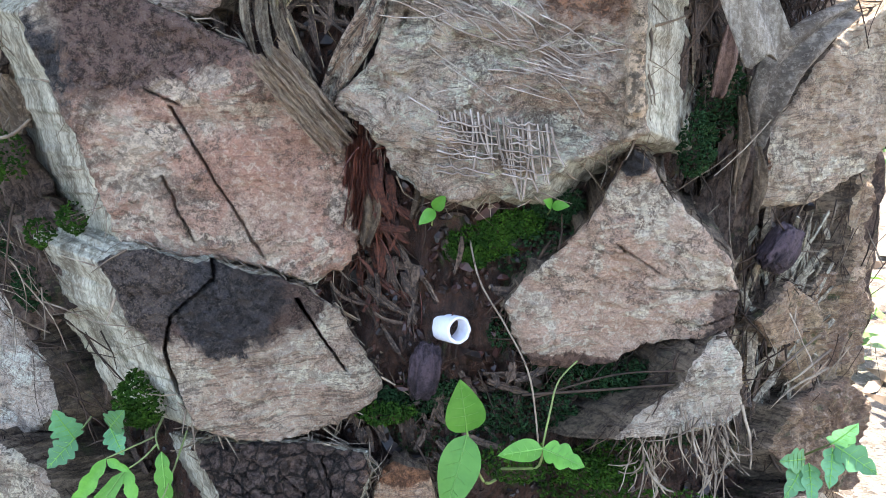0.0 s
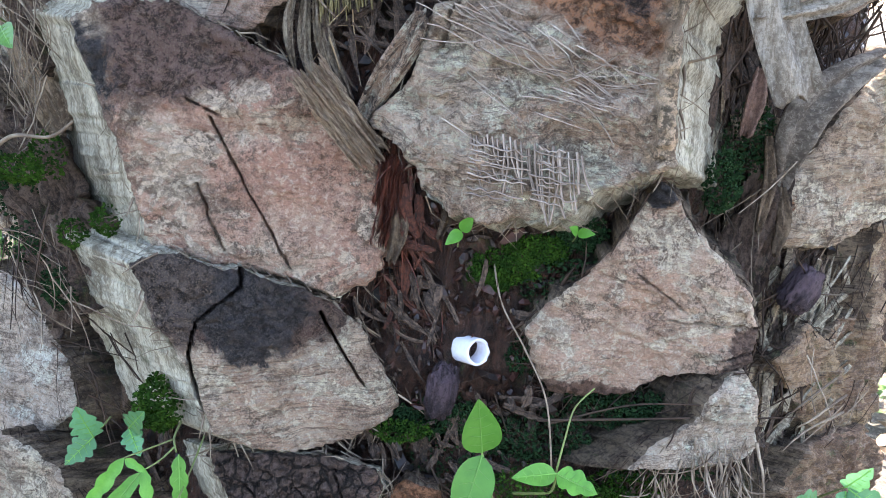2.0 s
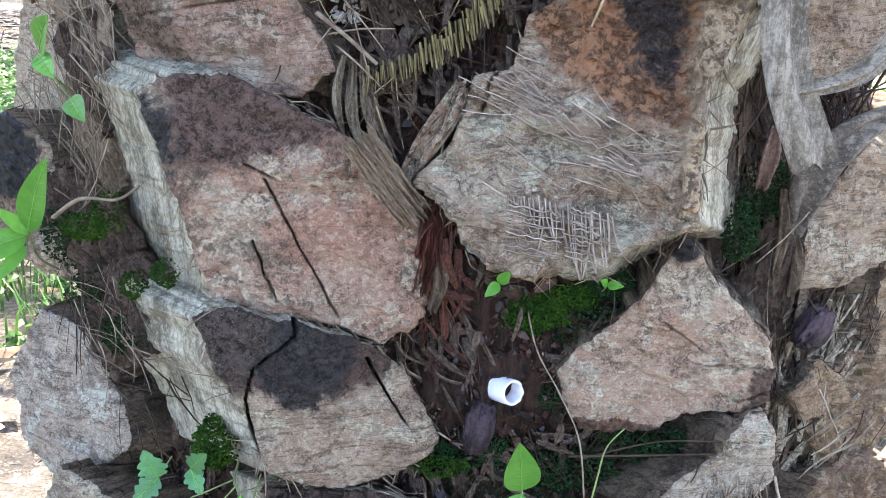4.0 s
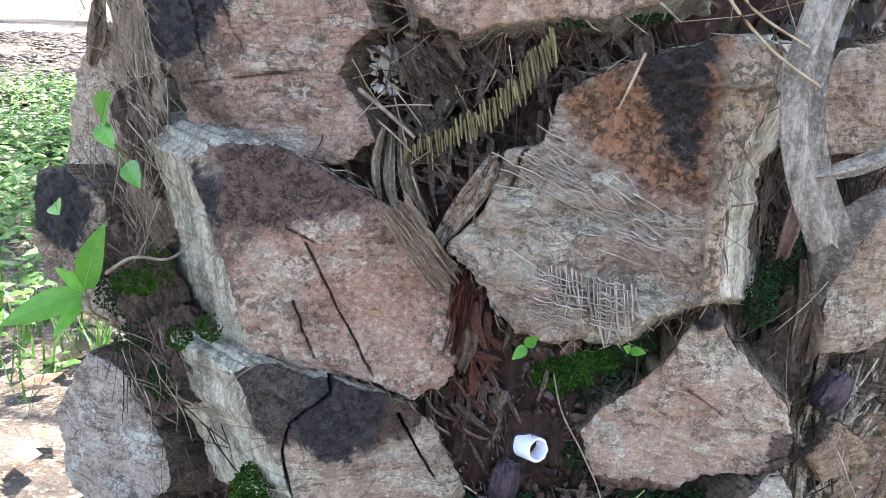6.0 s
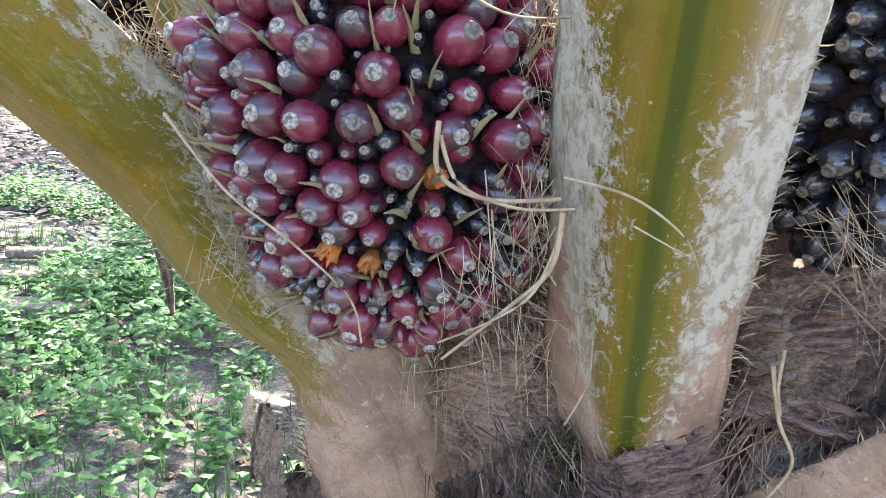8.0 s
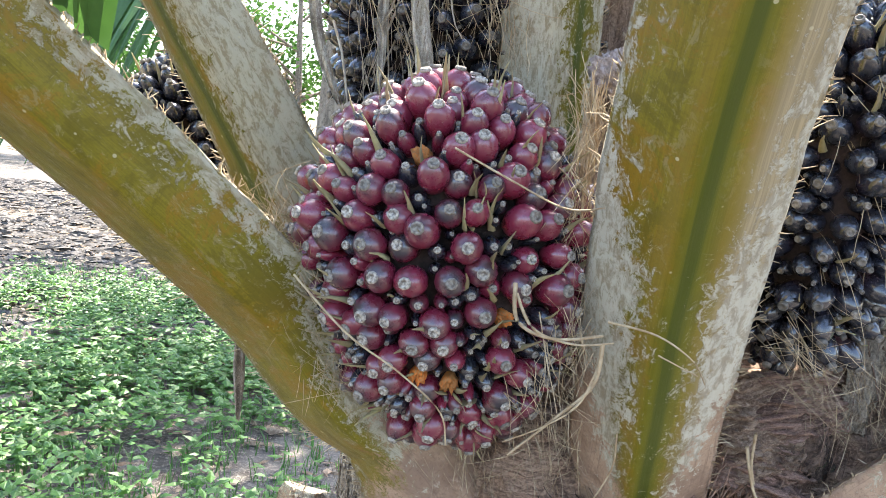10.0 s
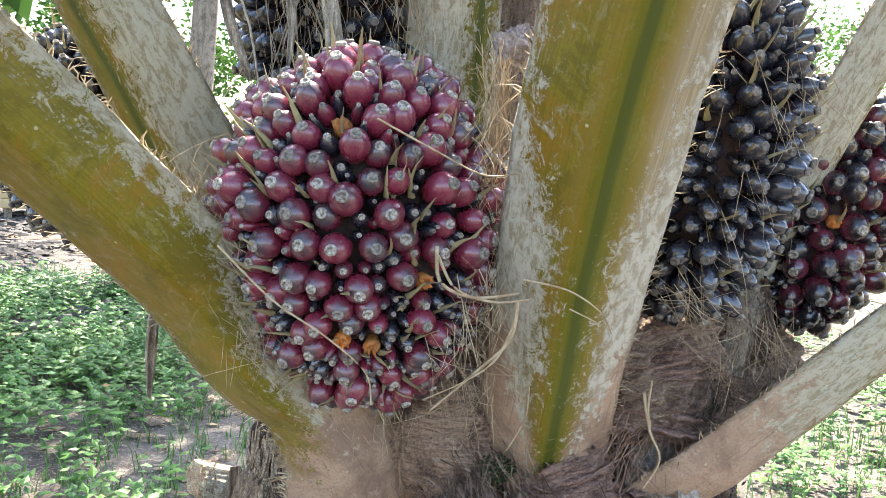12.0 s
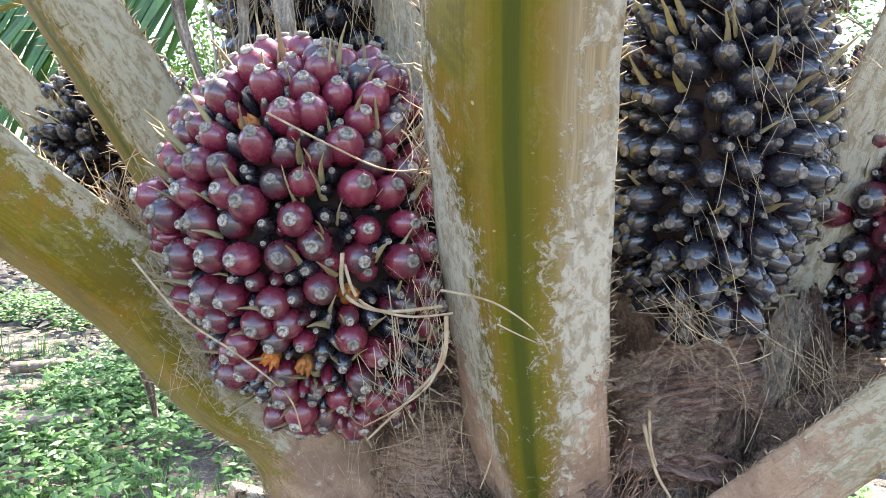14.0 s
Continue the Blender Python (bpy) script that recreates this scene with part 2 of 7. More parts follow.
WEED = plain("weed_leaf", (0.125, 0.26, 0.045), (0.065, 0.15, 0.03), 30, 0.5, 0.4, 0.0, True, 0.3)
GRASS = plain("grass_blade", (0.10, 0.22, 0.05), (0.06, 0.14, 0.03), 30, 0.6, 0.3, 0.0, True, 0.3)
LITTER = plain("dry_leaf", (0.36, 0.27, 0.18), (0.16, 0.11, 0.07), 30, 0.85, 0.2, 0.0, True)
FAR_LEAF = plain("far_leaf", (0.09, 0.20, 0.035), (0.045, 0.11, 0.02), 3, 0.6, 0.3, 0.0, True, 0.3)
BARK = fibrous("grey_bark", (0.28, 0.22, 0.16), (0.12, 0.09, 0.065), (20, 20, 3), 0.0, 5.0)

# ---- building helpers ----


def link_mesh(name, verts, faces, mat, parent=None, label="", smooth=True, m=None):
    me = bpy.data.meshes.new(name)
    me.from_pydata([tuple(v) for v in verts], [], [tuple(f) for f in faces])
    me.materials.append(mat)
    if smooth:
        me.shade_smooth()
    ob = new(name, me)
    if parent:
        ob.parent = parent
    if m is not None:
        ob.matrix_local = m
    if label:
        ob["label"] = label
    return ob


def part(name, bm, material, parent, label="", smooth=False):
    me = bpy.data.meshes.new(name)
    bm.to_mesh(me)
    bm.free()
    me.materials.append(material)
    if smooth:
        me.shade_smooth()
    ob = new(name, me)
    ob.parent = parent
    if label:
        ob["label"] = label
    return ob


def thing(name, m, label, category, group="", kind=""):
    ob = new(name)
    ob.empty_display_size = 0.02
    ob.matrix_world = m
    return tagged(ob, label, category, group, kind)


def facing(c, yaw, pitch):
    """A frame at c whose z axis points outwards: x to the side, y up."""
    y, p = radians(yaw), radians(pitch)
    n = Vector((math.sin(y) * math.cos(p), -math.cos(y) * math.cos(p), math.sin(p)))
    u = Vector((math.cos(y), math.sin(y), 0))
    v = n.cross(u)
    m = Matrix((u, v, n)).transposed().to_4x4()
    m.translation = c
    return m


def fbm(x, y, z, octaves=4):
    return noise.fractal((x, y, z), 0.9, 2.1, octaves)


def resample(pts, n):
    """n points evenly along a closed outline."""
    p = np.array(pts + [pts[0]], float)
    d = np.r_[0, np.cumsum(np.hypot(*np.diff(p, axis=0).T))]
    s = np.linspace(0, d[-1], n, endpoint=False)
    return np.stack([np.interp(s, d, p[:, 0]), np.interp(s, d, p[:, 1])], 1)


def ring_faces(rings, n, first=0, closed=True):
    out = []
    for r in range(rings - 1):
        a, b = first + r * n, first + (r + 1) * n
        for i in range(n if closed else n - 1):
            j = (i + 1) % n
            out.append((a + i, a + j, b + j, b + i))
    return out


def tube(verts, faces, pts, r0, r1, sides=4, flat=1.0):
    """Adds a tapered strand through pts to verts and faces."""
    k = len(pts)
    first = len(verts)
    for i, p in enumerate(pts):
        a = Vector(pts[min(i + 1, k - 1)]) - Vector(pts[max(i - 1, 0)])
        a = a.normalized() if a.length > 1e-9 else Vector((0, 0, 1))
        s = a.orthogonal().normalized()
        q = a.cross(s)
        r = r0 + (r1 - r0) * i / (k - 1)
        for j in range(sides):
            t = 2 * math.pi * j / sides
            verts.append(Vector(p) + s * (r * math.cos(t)) + q * (r * flat * math.sin(t)))
    for i in range(k - 1):
        for j in range(sides):
            a, b = first + i * sides, first + (i + 1) * sides
            faces.append((a + j, a + (j + 1) % sides, b + (j + 1) % sides, b + j))


AXIS = Vector((-0.01, 1.06, 0))   # the palm's upright axis


def frond_stub(c, yaw, pitch, outline, mat, side, label, cracks=(), back=(0.0, -0.25), flare=0.6, depth=0.16, relief=0.004, seed=0, dish=0.0, ridges=(), fine=True, slab=()):
    """The stump of a cut frond: a rugged cut face and the fibrous sides that run back to the trunk."""
    ob = thing("frond_stub", facing(c, yaw, pitch), label, "frond stub", "cut frond stubs on the trunk")
    n, rings = (400, 96) if cracks and fine else (230, 52)
    o = resample(outline, n)
    for _ in range(1):
        o = (np.roll(o, 1, 0) + 2 * o + np.roll(o, -1, 0)) / 4
    mid = o.mean(0)
    rag = np.array([fbm(p[0] * 60, p[1] * 60, seed, 4) for p in o])
    fray = np.array([fbm(p[0] * 260, p[1] * 260, seed, 2) for p in o])
    o = mid + (o - mid) * (1 + 0.030 * rag + 0.016 * fray)[:, None]
    verts, faces = [], []

    def height(u, v, r):
        h = relief * (fbm(u * 28, v * 28, seed + 5, 4) + 0.35 * abs(fbm(u * 60, v * 80, seed + 9, 3)) + 0.30 * fbm(u * 190, v * 190, seed + 2, 2))
        step = 2.6 * fbm(u * 20 + 3, v * 26, seed + 14, 4)
        h += relief * 0.5 * (math.floor(step) + min(1.0, 7 * (step - math.floor(step))))
        h -= dish * (1 - r * r)
        if slab:
            h += 0.009 * max(0.0, min(1.0, (u - slab[0] - slab[1] * v + 0.004 * fbm(u * 40, v * 40, seed, 3)) / 0.003)) * max(0.0, min(1.0, (slab[2] - v) / 0.02))
        for u0, v0, u1, v1, w, dp in cracks:
            lu, lv = u1 - u0, v1 - v0
            ll = lu * lu + lv * lv
            t = max(0.0, min(1.0, ((u - u0) * lu + (v - v0) * lv) / ll))
            wob = 0.0016 * fbm(t * 4, seed, 0.5, 3)
            d = math.hypot(u - u0 - t * lu + wob, v - v0 - t * lv)
            ww = max(0.0010, 0.28 * w * (1 - 0.7 * t))
            if d < ww:
                h -= 1.2 * dp * min(1.0, 6 * (1.05 - t)) * (1 - (d / ww) ** 4)
        for u0, v0, ru, rv, up in ridges:
            d = math.hypot((u - u0) / ru, (v - v0) / rv)
            if d < 1:
                h += up * (1 - d * d) ** 2
        return h

    for r in range(rings):
        f = (1 - (1 - r / (rings - 1)) ** 1.15)
        for p in o:
            u, v = mid + (p - mid) * max(f, 0.004)
            e = max(0.0, f - 0.955) / 0.045
            verts.append((u, v, height(u, v, f) - 0.004 * e * e))
    faces += ring_faces(rings, n)
    faces.append(tuple(reversed(range(n))))
    link_mesh("cut_face", verts, [tuple(reversed(f)) for f in faces], mat, ob)
    verts, faces = [], []
    steps = (0.0, 0.004, 0.012, 0.025, 0.045, 0.07, 0.10, 0.13, 0.16, 0.2)
    for k, s in enumerate(steps):
        d = s / 0.2 * depth
        grow = 1 + flare * d / 0.16 * 0.5
        for i, p in enumerate(o):
            q = mid + (p - mid) * grow + np.array(back) * d
            g = (0.0022 if side is SIDE_PALE else 0.009) * min(1, k / 3) * fbm(p[0] * 90, p[1] * 90, d * 9 + seed, 4)
            w = (p - mid) / (np.hypot(*(p - mid)) + 1e-6)
            z = -0.0038 - d + (0.004 * fbm(p[0] * 70, p[1] * 70, seed + 3, 3) if k else 0.0)
            e = height(*p, 1.0) if k == 0 else 0.0
            verts.append((q[0] + w[0] * g, q[1] + w[1] * g, z + e))
    link_mesh("bark_side", verts, ring_faces(len(steps), n), side, ob)
    r = random.Random(seed + 500)
    v, f = [], []
    for k in range(150):
        i = r.randrange(n)
        p, q = o[i], o[(i + 4) % n]
        w = Vector(((p - mid)[0], (p - mid)[1], 0)).normalized()
        tan = Vector((q[0] - p[0], q[1] - p[1], 0)).normalized() * r.choice((-1, 1))
        L = r.uniform(0.006, 0.03)
        a = Vector((p[0], p[1], -r.uniform(0.002, 0.02))) + w * 0.001
        d = (tan * r.uniform(0.2, 1.2) + w * r.uniform(0.0, 0.7) + Vector((0, -0.5, r.uniform(-0.7, 0.35)))).normalized()
        b = a + d * L * 0.5 + w * 0.001
        t = 0.0003 + 0.0016 * r.random() ** 2.5
        tube(v, f, [a, b, b + (d + w * r.uniform(-0.5, 0.4)).normalized() * L * 0.5], t, t * 0.3, 4, 0.5)
    link_mesh("splinter_fringe", v, f, STRAND_GREY if side is SIDE_PALE else STRAND_DARK, ob, "frayed fibre splinters along the rim")["kind"] = "stuff"
    return ob


# ---- trunk ----


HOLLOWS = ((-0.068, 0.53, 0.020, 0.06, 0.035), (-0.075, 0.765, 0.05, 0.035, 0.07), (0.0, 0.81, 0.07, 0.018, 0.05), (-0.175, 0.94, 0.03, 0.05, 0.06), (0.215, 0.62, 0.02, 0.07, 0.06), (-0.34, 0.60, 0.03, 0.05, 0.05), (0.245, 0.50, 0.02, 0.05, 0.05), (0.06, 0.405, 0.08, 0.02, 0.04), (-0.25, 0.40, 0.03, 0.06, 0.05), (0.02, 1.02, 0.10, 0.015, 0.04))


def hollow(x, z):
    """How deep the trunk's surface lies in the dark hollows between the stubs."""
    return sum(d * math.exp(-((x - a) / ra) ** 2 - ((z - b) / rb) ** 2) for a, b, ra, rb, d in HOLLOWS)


def trunk():
    ob = thing("palm_trunk", pose(AXIS.x, AXIS.y, 0), "dark brown mossy palm trunk between the cut frond stubs", "palm trunk", "", "structure")
    n, rings = 520, 260
    verts = []
    for r in range(rings):
        z = -0.05 + 1.33 * r / (rings - 1)
        rad = float(np.interp(z, [0, 0.3, 0.6, 0.72, 1.0, 1.3], [0.47, 0.455, 0.445, 0.425, 0.42, 0.36]))
        for i in range(n):
            a = 2 * math.pi * i / n
            x, y = math.cos(a), math.sin(a)
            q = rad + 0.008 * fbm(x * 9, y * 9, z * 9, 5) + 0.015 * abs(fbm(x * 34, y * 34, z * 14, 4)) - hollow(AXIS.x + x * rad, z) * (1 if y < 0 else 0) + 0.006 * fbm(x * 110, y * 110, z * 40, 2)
            verts.append((x * q, y * q, z))
    faces = ring_faces(rings, n)
    faces.append(tuple(range((rings - 1) * n, rings * n)))
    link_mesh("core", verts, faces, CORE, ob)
    return ob


trunk()

# ---- cut frond stubs ----
RUST = (0.26, 0.11, 0.05)
LAB = "weathered pale brown cut frond stub "
frond_stub((-0.168, 0.589, 0.623), 7, 3,
           [(-0.113, 0.09), (-0.088, 0.106), (-0.042, 0.105), (0.001, 0.085), (0.048, 0.059), (0.07, 0.042), (0.104, -0.005), (0.114, -0.035), (0.106, -0.082), (0.072, -0.106), (0.034, -0.091), (-0.012, -0.082), (-0.064, -0.068), (-0.078, -0.018), (-0.099, 0.051)],
           cut_wood("cut_face_a", 1.0, (0.43, 0.38, 0.32), (0.38, 0.24, 0.19), patches=[([(-0.092, 0.11), (-0.082, 0.0), (-0.04, 0.022), (0.006, 0.052), (0.055, 0.06), (-0.02, 0.12)], (0.085, 0.052, 0.042)), ([(-0.122, 0.09), (-0.09, 0.022), (-0.082, 0.03), (-0.088, 0.08)], (0.022, 0.021, 0.022))], fibre=0.2),
           SIDE_PALE, "pale brown cut frond stub with scorched top and two long cracks", [(-0.02, 0.028, 0.036, -0.082, 0.004, 0.022), (-0.03, -0.02, -0.012, -0.068, 0.003, 0.014), (-0.035, 0.04, -0.015, 0.03, 0.004, 0.01)], (-0.42, -0.12), 0.6, seed=1, ridges=[(0.01, 0.035, 0.07, 0.02, 0.005)])
frond_stub((0.039, 0.575, 0.709), -14, 5,
           [(-0.037, 0.071), (-0.016, 0.086), (0.023, 0.103), (0.078, 0.122), (0.115, 0.116), (0.116, 0.083), (0.092, 0.028), (0.092, -0.02), (0.099, -0.068), (0.072, -0.079), (0.045, -0.095), (0.023, -0.117), (-0.003, -0.114), (-0.029, -0.122), (-0.051, -0.12), (-0.079, -0.099), (-0.09, -0.076), (-0.118, -0.057), (-0.088, -0.024), (-0.074, 0.026), (-0.045, 0.034)],
           cut_wood("cut_face_b", 2.0, (0.50, 0.455, 0.385), (0.41, 0.33, 0.27), grain=0.35, patches=[([(-0.052, 0.085), (-0.036, 0.06), (0.036, 0.005), (0.086, 0.0), (0.08, 0.13), (0.0, 0.12)], (0.24, 0.115, 0.06)), ([(0.014, 0.115), (0.04, 0.045), (0.066, 0.025), (0.074, 0.10), (0.06, 0.125)], (0.022, 0.015, 0.014)), ([(0.083, -0.07), (0.12, -0.07), (0.13, 0.13), (0.082, 0.10)], (0.36, 0.265, 0.175))], swirl=0.07, fibre=0.75),
           SIDE_PALE, "large fibrous cut frond stub with a rust-brown scorched top", [(-0.055, 0.04, -0.07, -0.005, 0.004, 0.012)], (0.12, -0.1), 0.5, seed=2, relief=0.007, slab=(0.081, 0.02, 0.11), ridges=[(0.02, 0.0, 0.09, 0.022, 0.012), (-0.05, -0.07, 0.05, 0.035, 0.010), (0.04, -0.04, 0.06, 0.02, 0.008)])
frond_stub((-0.14, 0.566, 0.481), 18, 6,
           [(-0.097, 0.072), (-0.064, 0.079), (-0.032, 0.063), (-0.02, 0.066), (0.018, 0.05), (0.044, 0.036), (0.066, 0.02), (0.086, -0.021), (0.097, -0.05), (0.079, -0.066), (0.043, -0.077), (0.004, -0.079), (-0.032, -0.066), (-0.045, -0.057), (-0.062, -0.008), (-0.084, 0.033)],
           cut_wood("cut_face_c", 3.0, (0.47, 0.42, 0.35), (0.37, 0.28, 0.22), grain=0.9, patches=[([(-0.105, 0.085), (-0.078, 0.012), (0.0, 0.0), (0.06, 0.02), (0.06, 0.05), (-0.03, 0.09)], (0.060, 0.033, 0.025)), ([(-0.105, 0.09), (-0.085, 0.03), (-0.062, 0.005), (-0.05, 0.02), (-0.022, 0.052), (-0.02, 0.085)], (0.055, 0.042, 0.036)), ([(-0.05, 0.03), (-0.03, -0.006), (0.0, -0.006), (0.02, 0.03), (0.018, 0.065), (-0.018, 0.085)], (0.030, 0.026, 0.026))], fibre=0.8),
           SIDE_PALE, LAB + "charred black along its upper edge", [(0.036, 0.03, 0.068, -0.03, 0.0055, 0.03), (-0.018, 0.082, -0.022, 0.053, 0.010, 0.025), (-0.022, 0.054, -0.052, 0.03, 0.005, 0.02), (-0.060, 0.0, -0.053, 0.031, 0.005, 0.02), (-0.044, -0.080, -0.060, 0.0, 0.012, 0.03)], (-0.36, -0.1), 0.5, seed=3, ridges=[(-0.012, 0.03, 0.05, 0.045, 0.010)])
frond_stub((0.132, 0.581, 0.537), 0, -7,
           [(-0.003, 0.091), (0.008, 0.081), (0.028, 0.054), (0.051, 0.032), (0.075, 0.005), (0.087, -0.023), (0.087, -0.05), (0.067, -0.06), (0.026, -0.068), (-0.003, -0.083), (-0.037, -0.091), (-0.064, -0.086), (-0.078, -0.058), (-0.087, -0.031), (-0.064, -0.004), (-0.04, 0.018), (-0.019, 0.054)],
           cut_wood("cut_face_d", 4.0, (0.48, 0.42, 0.36), (0.42, 0.31, 0.25), grain=0.5, scorch=[(0.085, -0.05, 0.02, 0.03, (0.13, 0.08, 0.06)), (-0.05, -0.088, 0.06, 0.014, (0.14, 0.075, 0.05))], char=[(0.0, 0.085, 0.014, 0.014)], fibre=0.3),
           SIDE_DARK, LAB + "shaped like a triangle", [(0.085, -0.022, 0.02, -0.018, 0.005, 0.008), (0.06, -0.05, 0.085, -0.04, 0.006, 0.008), (-0.01, 0.02, 0.03, -0.01, 0.003, 0.004)], (0.1, -0.2), 0.5, seed=4)
frond_stub((0.34, 0.719, 0.631), 30, 0,
           [(-0.013, 0.059), (0.032, 0.08), (0.087, 0.083), (0.119, 0.009), (0.09, -0.035), (0.018, -0.068), (-0.039, -0.083), (-0.102, -0.076), (-0.119, -0.055), (-0.105, -0.025), (-0.07, 0.004), (-0.043, 0.038)],
           cut_wood("cut_face_e", 5.0, (0.46, 0.42, 0.35), (0.40, 0.33, 0.26), grain=-0.5, scorch=[(-0.11, -0.06, 0.02, 0.03, RUST)]), SIDE_DARK, LAB + "with a tan rim", [], (0.1, -0.2), 0.5, seed=5)
frond_stub((0.178, 0.56, 0.448), 20, 5,
           [(0.037, 0.038), (0.049, 0.014), (0.057, -0.029), (0.031, -0.038), (-0.014, -0.034), (-0.057, -0.03), (-0.034, -0.012), (-0.006, 0.001), (0.003, 0.022)],
           cut_wood("cut_face_f", 6.0, (0.50, 0.47, 0.41), (0.42, 0.37, 0.31), grain=0.2), SIDE_DARK, "small pale grey cut frond stub with frayed fibres", [], (0.0, -0.3), 0.6, seed=6)
frond_stub((-0.123, 0.549, 0.347), -5, 15,
           [(-0.07, 0.051), (-0.023, 0.057), (0.017, 0.057), (0.062, 0.05), (0.068, 0.036), (0.059, 0.011), (0.056, -0.027), (0.022, -0.058), (-0.011, -0.033), (-0.035, -0.008), (-0.056, 0.018)],
           cut_wood("cut_face_g", 7.0, (0.22, 0.16, 0.125), (0.15, 0.10, 0.08), (0.07, 0.045, 0.036), scorch=[(0.0, 0.01, 0.08, 0.07, (0.105, 0.072, 0.058))], crackle=70.0),
           SIDE_PALE, "dark brown charred and cracked frond stub", [(-0.04, 0.03, -0.01, 0.0, 0.004, 0.008), (0.0, 0.03, 0.03, 0.0, 0.004, 0.008), (0.03, 0.045, 0.045, 0.0, 0.004, 0.008), (-0.02, 0.0, 0.04, -0.01, 0.003, 0.006)], (-0.3, -0.4), 1.3, relief=0.008, seed=7)
frond_stub((-0.036, 0.556, 0.34), 5, 10, [(-0.011, 0.036), (-0.001, 0.044), (0.026, 0.036), (0.033, 0.004), (0.029, -0.044), (-0.034, -0.042), (-0.025, -0.004)],
           cut_wood("cut_face_h", 8.0, (0.44, 0.36, 0.28), (0.36, 0.22, 0.14), scorch=[(0.0, 0.04, 0.03, 0.015, RUST)]), SIDE_DARK, "small tan cut frond stub with a rusty rim", [], (0, -0.3), 0.5, seed=8)
frond_stub((-0.417, 0.705, 0.388), -30, 5, [(-0.094, 0.007), (-0.042, 0.09), (0.018, 0.085), (0.055, 0.055), (0.083, 0.022), (0.094, -0.016), (0.0, -0.09), (-0.06, -0.073)],
           cut_wood("cut_face_i", 9.0, (0.52, 0.50, 0.46), (0.44, 0.41, 0.36)), SIDE_DARK, "pale grey cut frond stub", [], (-0.1, -0.2), 0.5, seed=9)
frond_stub((-0.375, 0.621, 0.297), -25, 10, [(-0.036, 0.061), (0.013, 0.057), (0.052, 0.042), (0.071, 0.022), (0.031, -0.041), (-0.069, -0.061)],
           cut_wood("cut_face_j", 10.0, (0.46, 0.42, 0.35), (0.38, 0.32, 0.26), grain=0.7), SIDE_DARK, LAB + "with a dark crack", [(-0.04, 0.0, 0.02, -0.04, 0.005, 0.015)], (0, -0.3), 0.5, seed=10)
frond_stub((-0.254, 0.651, 0.815), -20, -3,
           [(-0.123, 0.056), (-0.078, 0.081), (-0.018, 0.096), (0.037, 0.101), (0.064, 0.107), (0.086, 0.074), (0.103, 0.04), (0.122, 0.007), (0.095, -0.012), (0.09, -0.032), (0.107, -0.058), (0.122, -0.08), (0.093, -0.105), (0.054, -0.107), (0.019, -0.097), (-0.03, -0.105), (-0.068, -0.084), (-0.08, -0.048), (-0.099, -0.035), (-0.111, 0.011)],
           cut_wood("cut_face_k", 11.0, (0.47, 0.40, 0.35), (0.40, 0.27, 0.22), grain=0.2, patches=[([(-0.13, 0.06), (-0.095, -0.035), (-0.073, -0.034), (-0.032, -0.0), (0.045, 0.1)], (0.022, 0.022, 0.026)), ([(-0.085, -0.04), (-0.05, -0.085), (0.0, -0.095), (-0.03, -0.05)], (0.14, 0.09, 0.06))]),
           SIDE_DARK, LAB + "with a large black charred corner", [(-0.03, 0.05, -0.005, -0.02, 0.004, 0.018), (-0.055, 0.02, -0.04, -0.04, 0.003, 0.014), (0.0, 0.07, 0.02, 0.02, 0.003, 0.012), (0.06, -0.03, -0.06, -0.05, 0.005, 0.005)], (-0.15, -0.15), 0.5, seed=11, ridges=[(0.0, -0.06, 0.1, 0.02, 0.005)])
frond_stub((-0.026, 0.612, 0.915), -9, 2,
           [(-0.074, 0.094), (-0.048, 0.097), (-0.001, 0.086), (0.065, 0.09), (0.103, 0.086), (0.124, 0.029), (0.123, -0.056), (0.063, -0.077), (0.017, -0.08), (-0.048, -0.097), (-0.084, -0.083), (-0.124, -0.054), (-0.105, -0.02), (-0.094, 0.027), (-0.088, 0.062)],
           cut_wood("cut_face_l", 12.0, (0.43, 0.34, 0.28), (0.40, 0.27, 0.21), grain=1.3, patches=[([(-0.042, 0.1), (0.002, 0.063), (0.07, 0.0), (0.134, 0.0), (0.121, 0.127)], (0.045, 0.028, 0.026)), ([(0.105, -0.06), (0.13, -0.06), (0.13, 0.05), (0.11, 0.05)], (0.25, 0.13, 0.075))], fibre=0.3),
           SIDE_PALE, LAB + "smoothly sawn, with fine cracks", [(-0.035, 0.07, -0.065, -0.035, 0.0035, 0.018), (-0.008, 0.065, -0.014, 0.0, 0.0025, 0.012), (0.01, 0.03, 0.003, -0.04, 0.0025, 0.012)], (0.1, -0.15), 0.4, relief=0.0025, seed=12)
frond_stub((0.277, 0.668, 0.788), 25, 0, [(-0.067, 0.02), (-0.05, 0.037), (0.02, 0.049), (0.062, 0.034), (0.068, -0.017), (0.004, -0.047), (-0.045, -0.049), (-0.068, -0.018)],
           cut_wood("cut_face_m", 13.0, (0.45, 0.40, 0.33), (0.38, 0.30, 0.24)), SIDE_DARK, LAB + "behind a hanging dry sheath strip", [], (0, -0.2), 0.5, seed=13)
